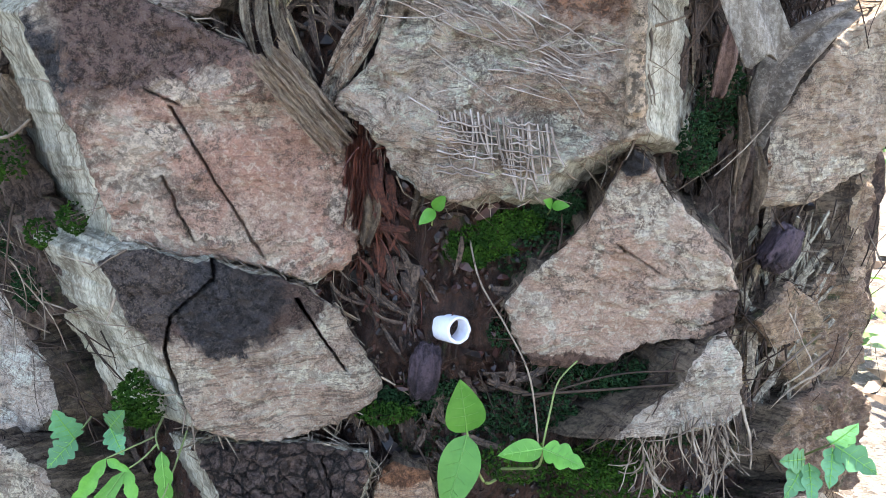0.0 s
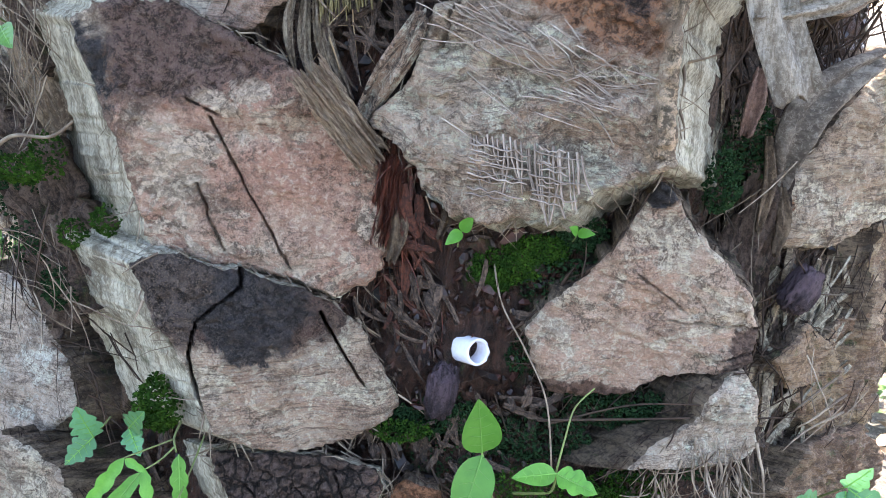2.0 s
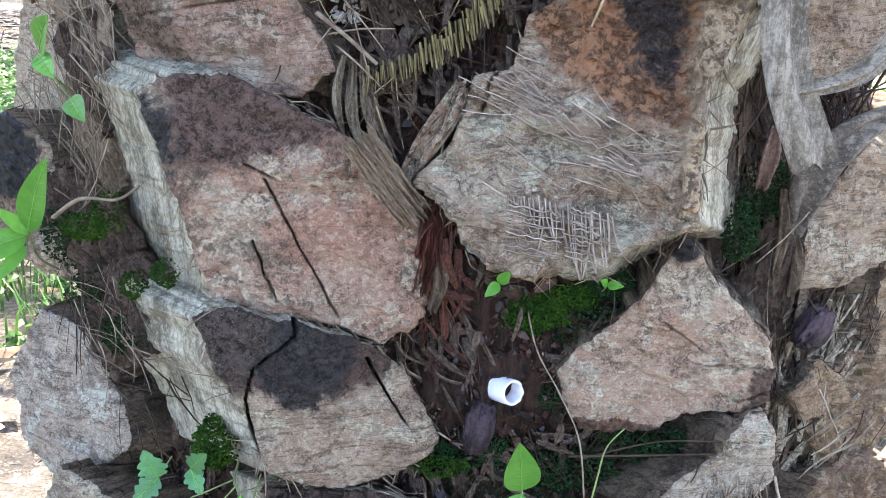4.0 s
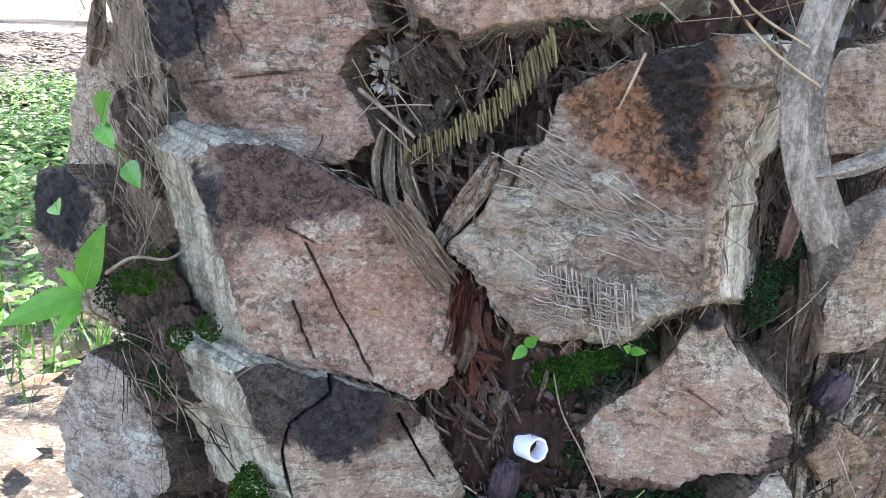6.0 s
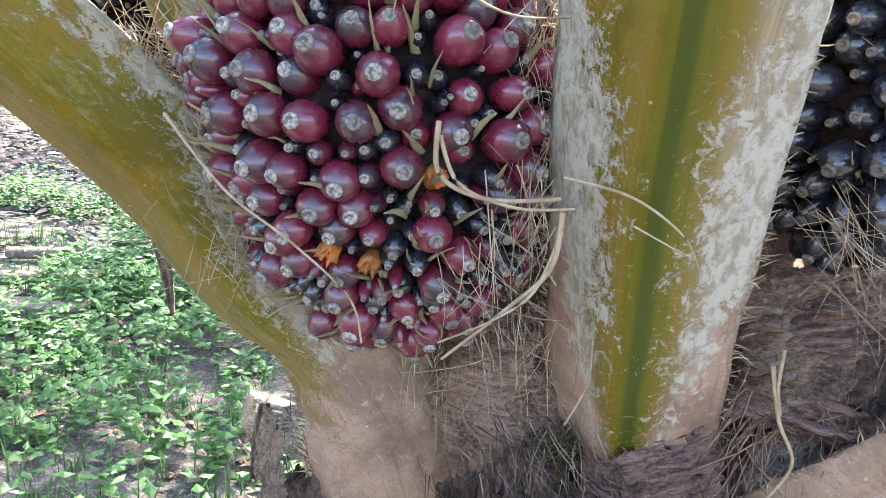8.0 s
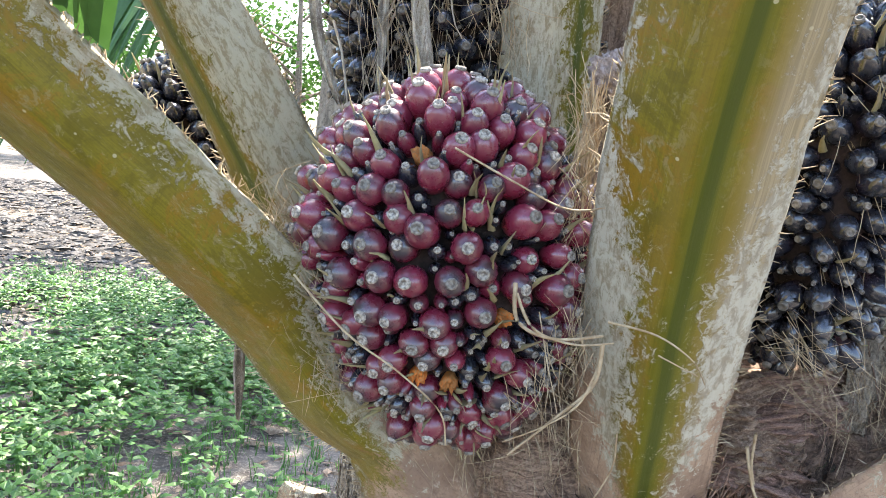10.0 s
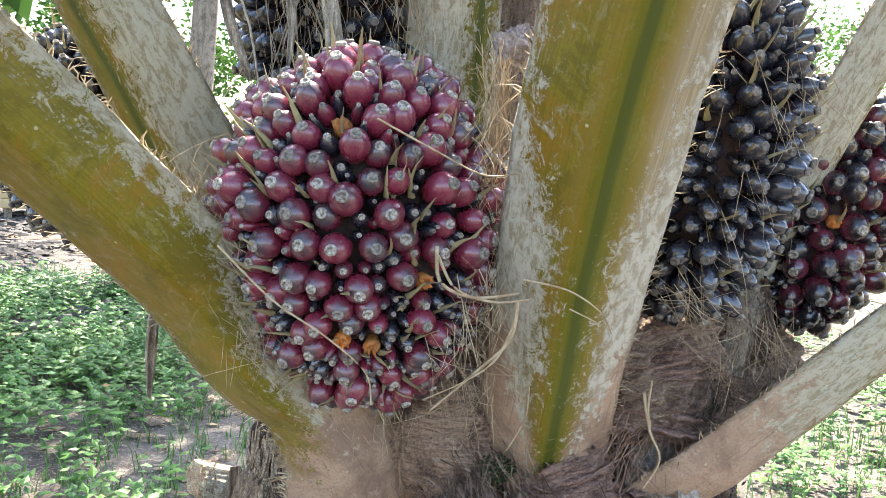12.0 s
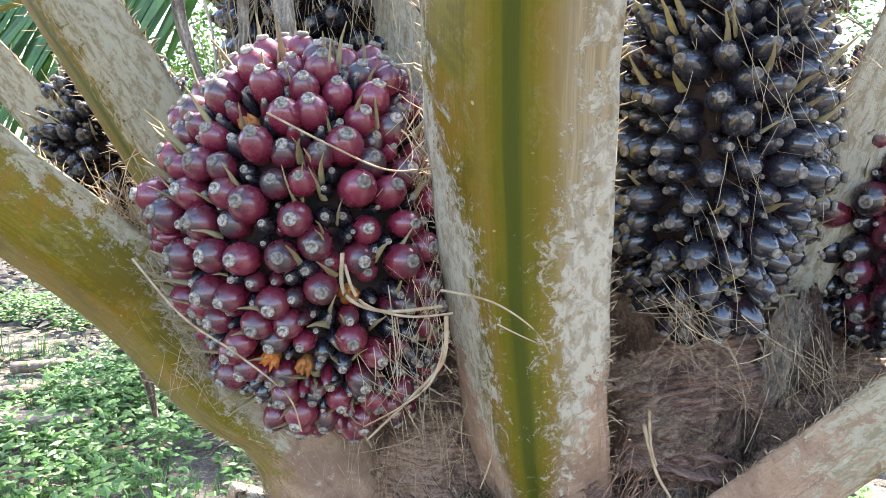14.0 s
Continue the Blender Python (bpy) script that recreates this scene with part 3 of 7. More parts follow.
frond_stub((-0.421, 0.70, 0.60), -30, 0, [(-0.086, 0.061), (-0.038, 0.074), (0.022, 0.051), (0.032, 0.02), (0.068, -0.011), (0.098, -0.048), (0.056, -0.073), (-0.005, -0.074), (-0.077, -0.044), (-0.098, -0.006)],
           cut_wood("cut_face_n", 14.0, (0.44, 0.40, 0.33), (0.36, 0.29, 0.23), char=[(-0.05, 0.04, 0.06, 0.05)], moss=0.5), SIDE_DARK, "mossy cut frond stub with a blackened top", [], (-0.1, -0.2), 0.5, seed=14)
frond_stub((-0.452, 0.792, 0.724), -45, 0, [(-0.049, 0.034), (0.026, 0.085), (0.083, 0.053), (0.098, 0.009), (0.046, -0.052), (-0.098, -0.085)],
           cut_wood("cut_face_p", 16.0, (0.50, 0.47, 0.40), (0.42, 0.36, 0.28)), SIDE_PALE, "narrow pale cut frond stub", [], (0, -0.2), 0.5, seed=16)
frond_stub((0.112, 0.617, 1.10), 20, 10, [(-0.046, 0.023), (0.004, 0.038), (0.04, 0.018), (0.055, -0.018), (-0.003, -0.037), (-0.055, -0.021)],
           cut_wood("cut_face_q", 17.0, (0.50, 0.50, 0.48), (0.2, 0.16, 0.13)), SIDE_DARK, "rotten old frond stub with grey lichen", [], (0, -0.3), 0.5, relief=0.01, seed=17)
frond_stub((0.296, 0.678, 0.456), 35, 0, [(-0.04, 0.004), (0.001, 0.031), (0.04, 0.006), (0.032, -0.031), (-0.01, -0.03)],
           cut_wood("cut_face_r", 18.0, (0.36, 0.28, 0.2), (0.3, 0.22, 0.15), moss=0.6), SIDE_DARK, "small mossy brown frond stub", [], (0, -0.3), 0.6, seed=18)
frond_stub((0.311, 0.628, 0.267), 30, 10, [(-0.057, 0.029), (-0.008, 0.036), (0.037, 0.029), (0.063, -0.019), (0.01, -0.036), (-0.063, -0.006)],
           cut_wood("cut_face_s", 19.0, (0.46, 0.42, 0.34), (0.38, 0.33, 0.26)), SIDE_DARK, "pale cut frond stub low on the trunk", [], (0, -0.3), 0.6, seed=19)
frond_stub((0.38, 0.762, 0.40), 45, 5, [(-0.107, 0.05), (-0.038, 0.074), (0.078, 0.05), (0.114, -0.017), (0.054, -0.074), (-0.061, -0.043), (-0.114, 0.01)],
           cut_wood("cut_face_t", 20.0, (0.30, 0.23, 0.15), (0.2, 0.14, 0.1), moss=0.8), SIDE_DARK, "dark mossy frond stub at the trunk edge", [], (0, -0.3), 0.6, relief=0.008, seed=20)
frond_stub((0.373, 0.73, 0.29), 45, 5, [(-0.079, 0.076), (0.054, 0.062), (0.11, 0.003), (0.077, -0.077), (-0.042, -0.033), (-0.11, 0.045)],
           cut_wood("cut_face_u", 21.0, (0.26, 0.19, 0.13), (0.16, 0.11, 0.08), moss=0.6), SIDE_DARK, "dark brown frond stub low at the trunk edge", [], (0, -0.3), 0.6, relief=0.008, seed=21)

frond_stub((0.425, 0.835, 0.505), 62, 5, [(-0.10, 0.055), (0.02, 0.085), (0.10, 0.04), (0.11, -0.03), (0.03, -0.08), (-0.09, -0.05)],
           cut_wood("cut_face_v", 22.0, (0.34, 0.28, 0.20), (0.26, 0.19, 0.13), moss=0.7), SIDE_DARK, "mossy grey-brown frond stub turned away on the trunk", [], (0, -0.3), 0.6, relief=0.007, seed=22)
frond_stub((0.44, 0.87, 0.35), 65, 5, [(-0.10, 0.06), (0.03, 0.08), (0.10, 0.02), (0.08, -0.06), (-0.02, -0.085), (-0.09, -0.04)],
           cut_wood("cut_face_w", 23.0, (0.32, 0.26, 0.18), (0.22, 0.16, 0.11), moss=0.8), SIDE_DARK, "dark mossy frond stub turned away low on the trunk", [], (0, -0.3), 0.6, relief=0.008, seed=23)

frond_stub((-0.525, 0.945, 0.935), -62, 12, [(-0.035, 0.0), (-0.012, 0.026), (0.03, 0.03), (0.045, 0.0), (0.03, -0.028), (-0.015, -0.026)],
           cut_wood("cut_face_x", 24.0, (0.56, 0.46, 0.32), (0.46, 0.34, 0.22)), SIDE_PALE, "tan tip of a cut frond stub on the trunk's flank", [], (0.1, -0.2), 0.8, seed=24)

# ---- green frond stalks ----


def stalk_skin(name, olive=(0.128, 0.105, 0.006), keel=(0.048, 0.058, 0.004), tan=None, keel_at=0.5, scurf=((0.3, 0.1), (0.3, 0.1)), between=(0.45, 0.65), brown=(0.1, 0.0, 0.0), dust=0.75):
    """Olive skin of a frond stalk: a green crease, a tan flank where it has one, streaky whitish scurf from both edges, brown towards its foot."""
    m = Mat(name, 0.45, 0.28)
    uv = m.uv()
    m.coord = uv
    a, v = m.axis(0, uv), m.axis(1, uv)
    metric = m.stretch((0.17, 1, 1))
    streak = m.noise(1.0, 8, 0.75, m.stretch((46, 5.0, 1)), 0.3)
    blot = m.noise(13, 8, 0.70, metric, 0.5)
    soft = m.noise(5, 5, 0.6, metric, 0.4)
    fine = m.noise(240, 5, 0.8, metric)
    scale = m.noise(1.0, 10, 0.80, m.stretch((11, 42, 1)), 0.6)
    side = m.maths("SUBTRACT", a, keel_at)
    band = m.maths("ADD", m.maths("ABSOLUTE", side), m.maths("MULTIPLY_ADD", streak, 0.06, -0.03))
    c = m.mix(m.span(streak, 0.36, 0.64), tuple(x * 0.85 for x in olive), tuple(x * 1.25 for x in olive))
    c = m.mix(m.span(soft, 0.42, 0.66, 0, 0.75), c, tuple(x * y for x, y in zip(olive, (1.30, 0.92, 1.0))))
    c = m.mix(m.span(blot, 0.51, 0.58, 0, 0.6), c, tuple(x * y for x, y in zip(olive, (1.55, 0.98, 1.1))))
    c = m.mix(m.span(blot, 0.48, 0.42, 0, 0.55), c, tuple(x * 0.60 for x in olive))
    c = m.mix(m.span(scale, 0.53, 0.58, 0, 0.5), c, (0.22, 0.18, 0.09))
    c = m.mix(m.span(fine, 0.54, 0.57, 0, 0.35), c, tuple(x * 0.6 for x in olive))
    if tan:
        t = m.maths("ADD", side, m.maths("MULTIPLY_ADD", blot, 0.10, -0.05))
        c = m.mix(m.span(t, 0.10, 0.22, 0, 0.93), c, m.mix(m.span(streak, 0.40, 0.60), tan, tuple(x * 0.66 for x in tan)))
        c = m.mix(m.maths("MULTIPLY", m.span(band, 0.07, 0.12), m.span(band, 0.24, 0.15, 0, 0.5)), c, m.mix(m.span(blot, 0.4, 0.6), (0.19, 0.13, 0.016), (0.15, 0.10, 0.014)))
    c = m.mix(m.span(band, 0.13, 0.035), c, m.mix(m.span(band, 0.02, 0.05), keel, tuple(x * y for x, y in zip(olive, (0.72, 0.84, 0.7)))))
    grain = m.maths("MULTIPLY_ADD", scale, 0.85, m.maths("MULTIPLY_ADD", streak, 0.12, m.maths("MULTIPLY_ADD", fine, 0.40, -0.685)))
    cover = None
    for edge, (low, high) in ((a, scurf[0]), (m.maths("SUBTRACT", 1.0, a), scurf[1])):
        w = m.span(v, between[0], between[1], low, high)
        k = m.span(m.maths("ADD", m.maths("SUBTRACT", w, edge), m.maths("MULTIPLY", grain, 1.5)), -0.02, 0.05)
        cover = k if cover is None else m.maths("MAXIMUM", cover, k)
    grey = m.mix(m.span(m.maths("MULTIPLY_ADD", fine, 0.25, m.maths("MULTIPLY", m.noise(60, 8, 0.75, m.stretch((0.35, 0.7, 1)), 0.6), 0.75)), 0.46, 0.57), (0.50, 0.47, 0.38), (0.30, 0.26, 0.19))
    c = m.mix(m.maths("MULTIPLY", cover, dust), c, grey)
    b = m.maths("ADD", m.maths("SUBTRACT", v, brown[0]), m.maths("MULTIPLY_ADD", band, -brown[2], m.maths("MULTIPLY_ADD", m.maths("SUBTRACT", a, 0.5), -brown[1], m.maths("MULTIPLY_ADD", grain, 0.75, 0.0))))
    base = m.span(b, 0.012, -0.012)
    hide = m.mix(m.span(blot, 0.42, 0.60), (0.35, 0.238, 0.155), (0.225, 0.145, 0.095))
    hide = m.mix(m.span(streak, 0.52, 0.66, 0, 0.6), hide, (0.15, 0.09, 0.06))
    hide = m.mix(m.span(scale, 0.56, 0.62, 0, 0.55), hide, (0.45, 0.34, 0.25))
    hide = m.mix(m.span(fine, 0.54, 0.57, 0, 0.35), hide, (0.12, 0.07, 0.045))
    c = m.mix(base, c, hide)
    c = m.mix(m.span(m.cells(30, metric), 0.07, 0.045, 0, 0.6), c, (0.45, 0.40, 0.26))
    m.rough(m.maths("MAXIMUM", m.span(cover, 0, 1, 0.40, 0.9), m.span(base, 0, 1, 0.40, 0.85)))
    m.bump(m.maths("ADD", m.maths("MULTIPLY", streak, 0.25), m.maths("MULTIPLY", m.maths("MAXIMUM", cover, base), m.maths("ADD", m.maths("MULTIPLY", scale, 0.6), fine))), 0.5, 0.003)
    m.bump(fine, 0.25, 0.001)
    return m.colour(c)


def smooth_path(pts, n):
    """n points along a smooth curve through pts (rows of numbers of any length)."""
    p = np.array(pts, float)
    t = np.linspace(0, len(p) - 1, n)
    out = []
    for s in t:
        i = min(int(s), len(p) - 2)
        f = s - i
        a, b, c, d = p[max(i - 1, 0)], p[i], p[i + 1], p[min(i + 2, len(p) - 1)]
        out.append(0.5 * (2 * b + (c - a) * f + (2 * a - 5 * b + 4 * c - d) * f * f + (3 * b - a - 3 * c + d) * f ** 3))
    return np.array(out)


def frond_stalk(rows, out, mat, label, spines=True, leaflets=0, seed=0, brown=0.15):
    """A living frond: keeled stalk through rows of (x, y, z, half width, thickness), with fringed edges and, far out, leaflets."""
    ob = thing("palm_frond", pose(*rows[0][:3]), label, "palm frond", "green palm fronds of the crown")
    org = Vector(rows[0][:3])
    p = smooth_path(rows, 200)
    n = 56
    verts, uvs, edge = [], [], [[], []]
    dist = 0.0
    for i, q in enumerate(p):
        c = Vector(q[:3])
        ax = (Vector(p[min(i + 1, len(p) - 1)][:3]) - Vector(p[max(i - 1, 0)][:3])).normalized()
        o = Vector(out)
        o = (o - ax * o.dot(ax)).normalized()
        s = ax.cross(o)
        if i:
            dist += (c - Vector(p[i - 1][:3])).length
        w, th = q[3], q[4]
        for j in range(n):
            f = 2 * j / n
            a = -1 + 2 * f if f < 1 else 3 - 2 * f
            if f < 1:
                h = th * (1 - abs(a) ** 1.5) * (0.9 + 0.1 * (1 - abs(a)))
            else:
                h = -0.25 * th * (1 - a * a)
            wob = 1 + 0.03 * fbm(a * 3, dist * 14, seed, 3) * min(1, abs(a) * 2)
            rough = max(0.0, 1 - dist / (brown + 0.16)) if f < 1 else 0.0
            h += rough * (0.016 * fbm(a * 4, dist * 9, seed + 4, 2) + 0.010 * abs(fbm(a * 11, dist * 6, seed + 6, 2)) + 0.005 * fbm(a * 9, dist * 70, seed + 8, 4))
            verts.append(c - org + s * (a * w * wob) + o * (h + 0.0012 * fbm(a * 9, dist * 14, seed + 2, 2)))
            uvs.append((a * 0.5 + 0.5, dist))
        edge[0].append((c - org - s * w, ax, -s, o))
        edge[1].append((c - org + s * w, ax, s, o))
    faces = ring_faces(len(p), n)
    st = link_mesh("stalk", verts, faces, mat, ob)
    layer = st.data.uv_layers.new(name="UVMap")
    for l in st.data.loops:
        layer.data[l.index].uv = uvs[l.vertex_index]
    r = random.Random(seed)
    if spines:
        v, f = [], []
        for side in edge:
            for k in range(230):
                c, ax, s, o = side[r.randrange(5, 165)]
                L = r.uniform(0.006, 0.022)
                d = (s * r.uniform(0.4, 1) + ax * r.uniform(0.2, 1.2) + o * r.uniform(-0.6, 0.5)).normalized()
                c = c + ax * r.uniform(-0.01, 0.01) - s * 0.004
                bend = Vector((r.uniform(-1, 1), r.uniform(-1, 1), r.uniform(-1, 0.3))) * L * 0.3
                tube(v, f, [c, c + d * L * 0.5, c + d * L + bend], 0.0011, 0.0003, 3)
        link_mesh("edge_fringe", v, f, STRAND, ob, "short pale fibre stubs along the stalk edges")["kind"] = "stuff"
    if leaflets:
        v, f = [], []
        for k in range(leaflets):
            i = 133 + int(65 * k / leaflets)
            for sgn, side in ((-1, edge[0]), (1, edge[1])):
                c, ax, s, o = side[i]
                L = 0.75 * (0.7 + 0.3 * r.random())
                d = (s * 0.75 + ax * 0.65 - o * r.uniform(-0.25, 0.15)).normalized()
                wd = ax.cross(d).cross(d).normalized() * 0.02
                first = len(v)
                for t in (0.0, 0.35, 0.7, 1.0):
                    q = c + d * L * t + Vector((0, 0, -0.32 * L * t * t))
                    ww = wd * (0.5 + 1.6 * t if t < 0.4 else 1.6 * (1.02 - t))
                    v += [q - ww, q + Vector((0, 0, 0.006)), q + ww]
                for t in range(3):
                    a = first + t * 3
                    f += [(a, a + 1, a + 4, a + 3), (a + 1, a + 2, a + 5, a + 4)]
        tagged(link_mesh("foliage", v, f, FROND_LEAF, ob, "narrow green leaflets", False), kind="stuff")
    return ob


FROND_LEAF = plain("frond_leaflet", (0.07, 0.16, 0.03), (0.04, 0.10, 0.02), 12, 0.45, 0.4, 0.0, True, 0.25)
GREEN = "thick olive green frond stalk with a scurfy fringed edge"
frond_stalk([(-0.262, 0.722, 0.90, 0.078, 0.03), (-0.282, 0.685, 1.015, 0.094, 0.036), (-0.306, 0.660, 1.095, 0.084, 0.042), (-0.352, 0.640, 1.162, 0.067, 0.044), (-0.413, 0.612, 1.213, 0.066, 0.043), (-0.488, 0.556, 1.327, 0.069, 0.042), (-0.599, 0.441, 1.461, 0.066, 0.042), (-0.718, 0.33, 1.595, 0.064, 0.04), (-0.93, 0.13, 1.88, 0.055, 0.038), (-1.25, -0.15, 2.25, 0.045, 0.03), (-1.75, -0.5, 2.55, 0.03, 0.02)],
            (0.1, -0.8, -0.45), stalk_skin("stalk_skin_a", keel_at=-0.3, scurf=((0.02, 0.0), (0.40, 0.14)), between=(0.42, 0.60), brown=(0.28, 0.16, 0.0), dust=0.6), GREEN, True, 40, 1)
frond_stalk([(-0.04, 0.74, 1.02, 0.088, 0.03), (-0.05, 0.65, 1.09, 0.088, 0.048), (-0.066, 0.555, 1.24, 0.083, 0.060), (-0.084, 0.455, 1.42, 0.086, 0.060), (-0.092, 0.335, 1.64, 0.084, 0.058), (-0.08, 0.17, 1.93, 0.075, 0.045), (-0.03, -0.20, 2.36, 0.06, 0.035), (0.07, -0.75, 2.7, 0.03, 0.02)],
            (-0.38, -1, -0.3), stalk_skin("stalk_skin_b", tan=(0.32, 0.25, 0.145), keel_at=0.60, scurf=((0.40, 0.06), (0.24, 0.08)), between=(0.48, 0.66), brown=(0.13, 0.06, 0.50)), "broad olive green frond stalk with green keel, pale scurfy edges", True, 40, 2)
frond_stalk([(-0.42, 0.86, 1.22, 0.08, 0.045), (-0.49, 0.79, 1.38, 0.075, 0.05), (-0.57, 0.735, 1.54, 0.066, 0.045), (-0.66, 0.69, 1.70, 0.06, 0.045), (-0.82, 0.62, 2.0, 0.052, 0.04), (-1.1, 0.5, 2.4, 0.045, 0.03), (-1.6, 0.3, 2.8, 0.025, 0.02)],
            (-0.15, -1, -0.3), stalk_skin("stalk_skin_c", keel_at=0.30, scurf=((0.02, 0.02), (0.56, 0.54)), brown=(0.05, 0.0, 0.0), dust=0.68), GREEN, True, 40, 3)
frond_stalk([(-0.18, 0.78, 1.25, 0.07, 0.04), (-0.19, 0.73, 1.45, 0.066, 0.04), (-0.20, 0.69, 1.62, 0.062, 0.04), (-0.205, 0.63, 1.85, 0.058, 0.04), (-0.2, 0.5, 2.3, 0.045, 0.03), (-0.15, 0.1, 2.9, 0.025, 0.02)],
            (0.0, -1, -0.3), stalk_skin("stalk_skin_d", keel_at=0.75, scurf=((0.66, 0.66), (0.12, 0.06)), brown=(0.08, 0.0, 0.0)), "pale grey-brown scurfy frond stalk behind the ripe bunch", True, 40, 4)
frond_stalk([(0.20, 0.72, 1.25, 0.07, 0.04), (0.245, 0.66, 1.42, 0.062, 0.04), (0.285, 0.60, 1.58, 0.058, 0.04), (0.345, 0.54, 1.78, 0.055, 0.04), (0.5, 0.4, 2.2, 0.045, 0.03), (0.9, 0.1, 2.7, 0.025, 0.02)],
            (0.55, -0.8, -0.3), stalk_skin("stalk_skin_e", keel_at=0.75, scurf=((0.55, 0.50), (0.05, 0.05)), brown=(0.1, 0.0, 0.0)), GREEN, True, 40, 5)
frond_stalk([(0.07, 0.72, 1.0, 0.09, 0.05), (0.16, 0.63, 1.10, 0.085, 0.055), (0.27, 0.585, 1.22, 0.075, 0.055), (0.40, 0.54, 1.36, 0.068, 0.05), (0.60, 0.48, 1.56, 0.062, 0.045), (1.0, 0.35, 1.95, 0.05, 0.035), (1.6, 0.1, 2.3, 0.03, 0.02)],
            (0.55, -0.7, -0.5), stalk_skin("stalk_skin_f", keel_at=0.85, scurf=((0.50, 0.52), (0.05, 0.03)), brown=(0.27, -0.12, 0.0), dust=0.62), "tan frond stalk rising aside from the trunk, greener further out", True, 40, 6)
frond_stalk([(-0.60, 0.98, 1.27, 0.07, 0.045), (-0.71, 0.95, 1.42, 0.066, 0.045), (-0.88, 0.93, 1.62, 0.06, 0.045), (-1.15, 0.9, 1.9, 0.05, 0.04), (-1.7, 0.8, 2.4, 0.035, 0.03)],
            (-0.6, -0.6, -0.5), stalk_skin("stalk_skin_g", keel_at=0.2, scurf=((0.02, 0.02), (0.50, 0.50)), brown=(0.0, 0.0, 0.0)), GREEN, True, 40, 7)


frond_stalk([(1.5, 3.6, 3.6, 0.04, 0.03), (0.4, 3.3, 3.2, 0.035, 0.03), (-0.6, 3.0, 2.45, 0.03, 0.025), (-1.5, 2.7, 2.12, 0.022, 0.02), (-2.3, 2.5, 1.78, 0.01, 0.01)],
            (0, -1, 0.6), stalk_skin("stalk_skin_h", keel_at=0.5, scurf=((0.02, 0.02), (0.02, 0.02)), brown=(0.0, 0.0, 0.0)), "drooping green frond of a neighbouring palm with narrow leaflets", False, 70, 8)


def crown_heart():
    """The brown sheathed heart of the crown, from which the fronds rise."""
    ob = thing("crown_heart", pose(AXIS.x - 0.04, AXIS.y - 0.05, 0), "brown fibrous sheathed heart of the palm crown", "palm crown", "", "structure")
    v = []
    n, rings = 200, 90
    for r in range(rings):
        z = 0.98 + 1.3 * r / (rings - 1)
        rad = np.interp(z, [0.98, 1.1, 1.25, 1.4, 1.6, 1.9, 2.3], [0.28, 0.36, 0.36, 0.30, 0.24, 0.16, 0.08])
        for i in range(n):
            a = 2 * math.pi * i / n
            x, y = math.cos(a), math.sin(a)
            q = rad + 0.025 * fbm(x * 4, y * 4, z * 5, 4) + 0.012 * abs(fbm(x * 26, y * 26, z * 6, 4)) + 0.004 * fbm(x * 90, y * 90, z * 14, 2)
            v.append((x * q, y * q, z))
    link_mesh("sheath_wrap", v, ring_faces(rings, n) + [tuple(range((rings - 1) * n, rings * n))], SHEATH, ob)


crown_heart()

# ---- fruit bunches ----


def fruit_skin(name, tip, belly, base, lo, hi, rough=0.16):
    """Oil palm fruit: dark towards its apex, redder towards its base."""
    m = Mat(name, rough, 0.5)
    m.bsdf.inputs["Coat Weight"].default_value = 0.6
    m.bsdf.inputs["Coat Roughness"].default_value = 0.07
    z = m.axis(2)
    r = m.random()
    wob = m.maths("MULTIPLY_ADD", m.noise(70, 6, 0.7, None, 0.4), 0.024, -0.012)
    zz = m.maths("ADD", m.maths("ADD", z, wob), m.maths("MULTIPLY_ADD", r, 0.020, -0.010))
    c = m.mix(m.span(zz, 0.000, 0.016), base, belly)
    c = m.mix(m.span(r, 0.0, 1.0, 0, 0.45), c, tuple(x * 0.5 for x in belly))
    c = m.mix(m.span(zz, lo, hi), c, tip)
    c = m.mix(m.span(m.noise(420, 5, 0.8), 0.60, 0.68, 0, 0.6), c, (0.24, 0.19, 0.15))
    m.rough(m.span(m.noise(60, 5, 0.7), 0.35, 0.65, rough, rough + 0.22))
    m.bump(m.noise(110, 5, 0.7), 0.2, 0.002)
    return m.colour(c)


RED = fruit_skin("ripe_red_fruit", (0.032, 0.026, 0.030), (0.150, 0.014, 0.033), (0.22, 0.02, 0.028), 0.034, 0.051, 0.2)
DARK_RED = fruit_skin("half_ripe_fruit", (0.012, 0.010, 0.013), (0.120, 0.018, 0.032), (0.18, 0.028, 0.03), 0.022, 0.036)
BLACK = fruit_skin("unripe_black_fruit", (0.014, 0.015, 0.021), (0.020, 0.014, 0.020), (0.07, 0.03, 0.03), 0.012, 0.028, 0.10)
TIP = plain("dry_stigma", (0.46, 0.42, 0.35), (0.13, 0.11, 0.09), 200, 0.85, 0.2, 0.3)
BRACT = plain("green_bract", (0.33, 0.31, 0.15), (0.25, 0.19, 0.11), 90, 0.7, 0.3, 0.2)
PULP = plain("torn_orange_pulp", (0.66, 0.17, 0.012), (0.40, 0.19, 0.06), 220, 0.6, 0.4, 0.6)
# pith tone lowered so that gaps between fruits read as shaded
PITH = fibrous("bunch_pith", (0.05, 0.03, 0.024), (0.015, 0.010, 0.008), (40, 40, 40), 0.0, 6.0)


def lathe(profile, n):
    verts = [(r * math.cos(2 * math.pi * i / n), r * math.sin(2 * math.pi * i / n), z) for r, z in profile for i in range(n)]
    faces = ring_faces(len(profile), n)
    faces.append(tuple(reversed(range(n))))
    faces.append(tuple(range((len(profile) - 1) * n, len(profile) * n)))
    return verts, faces


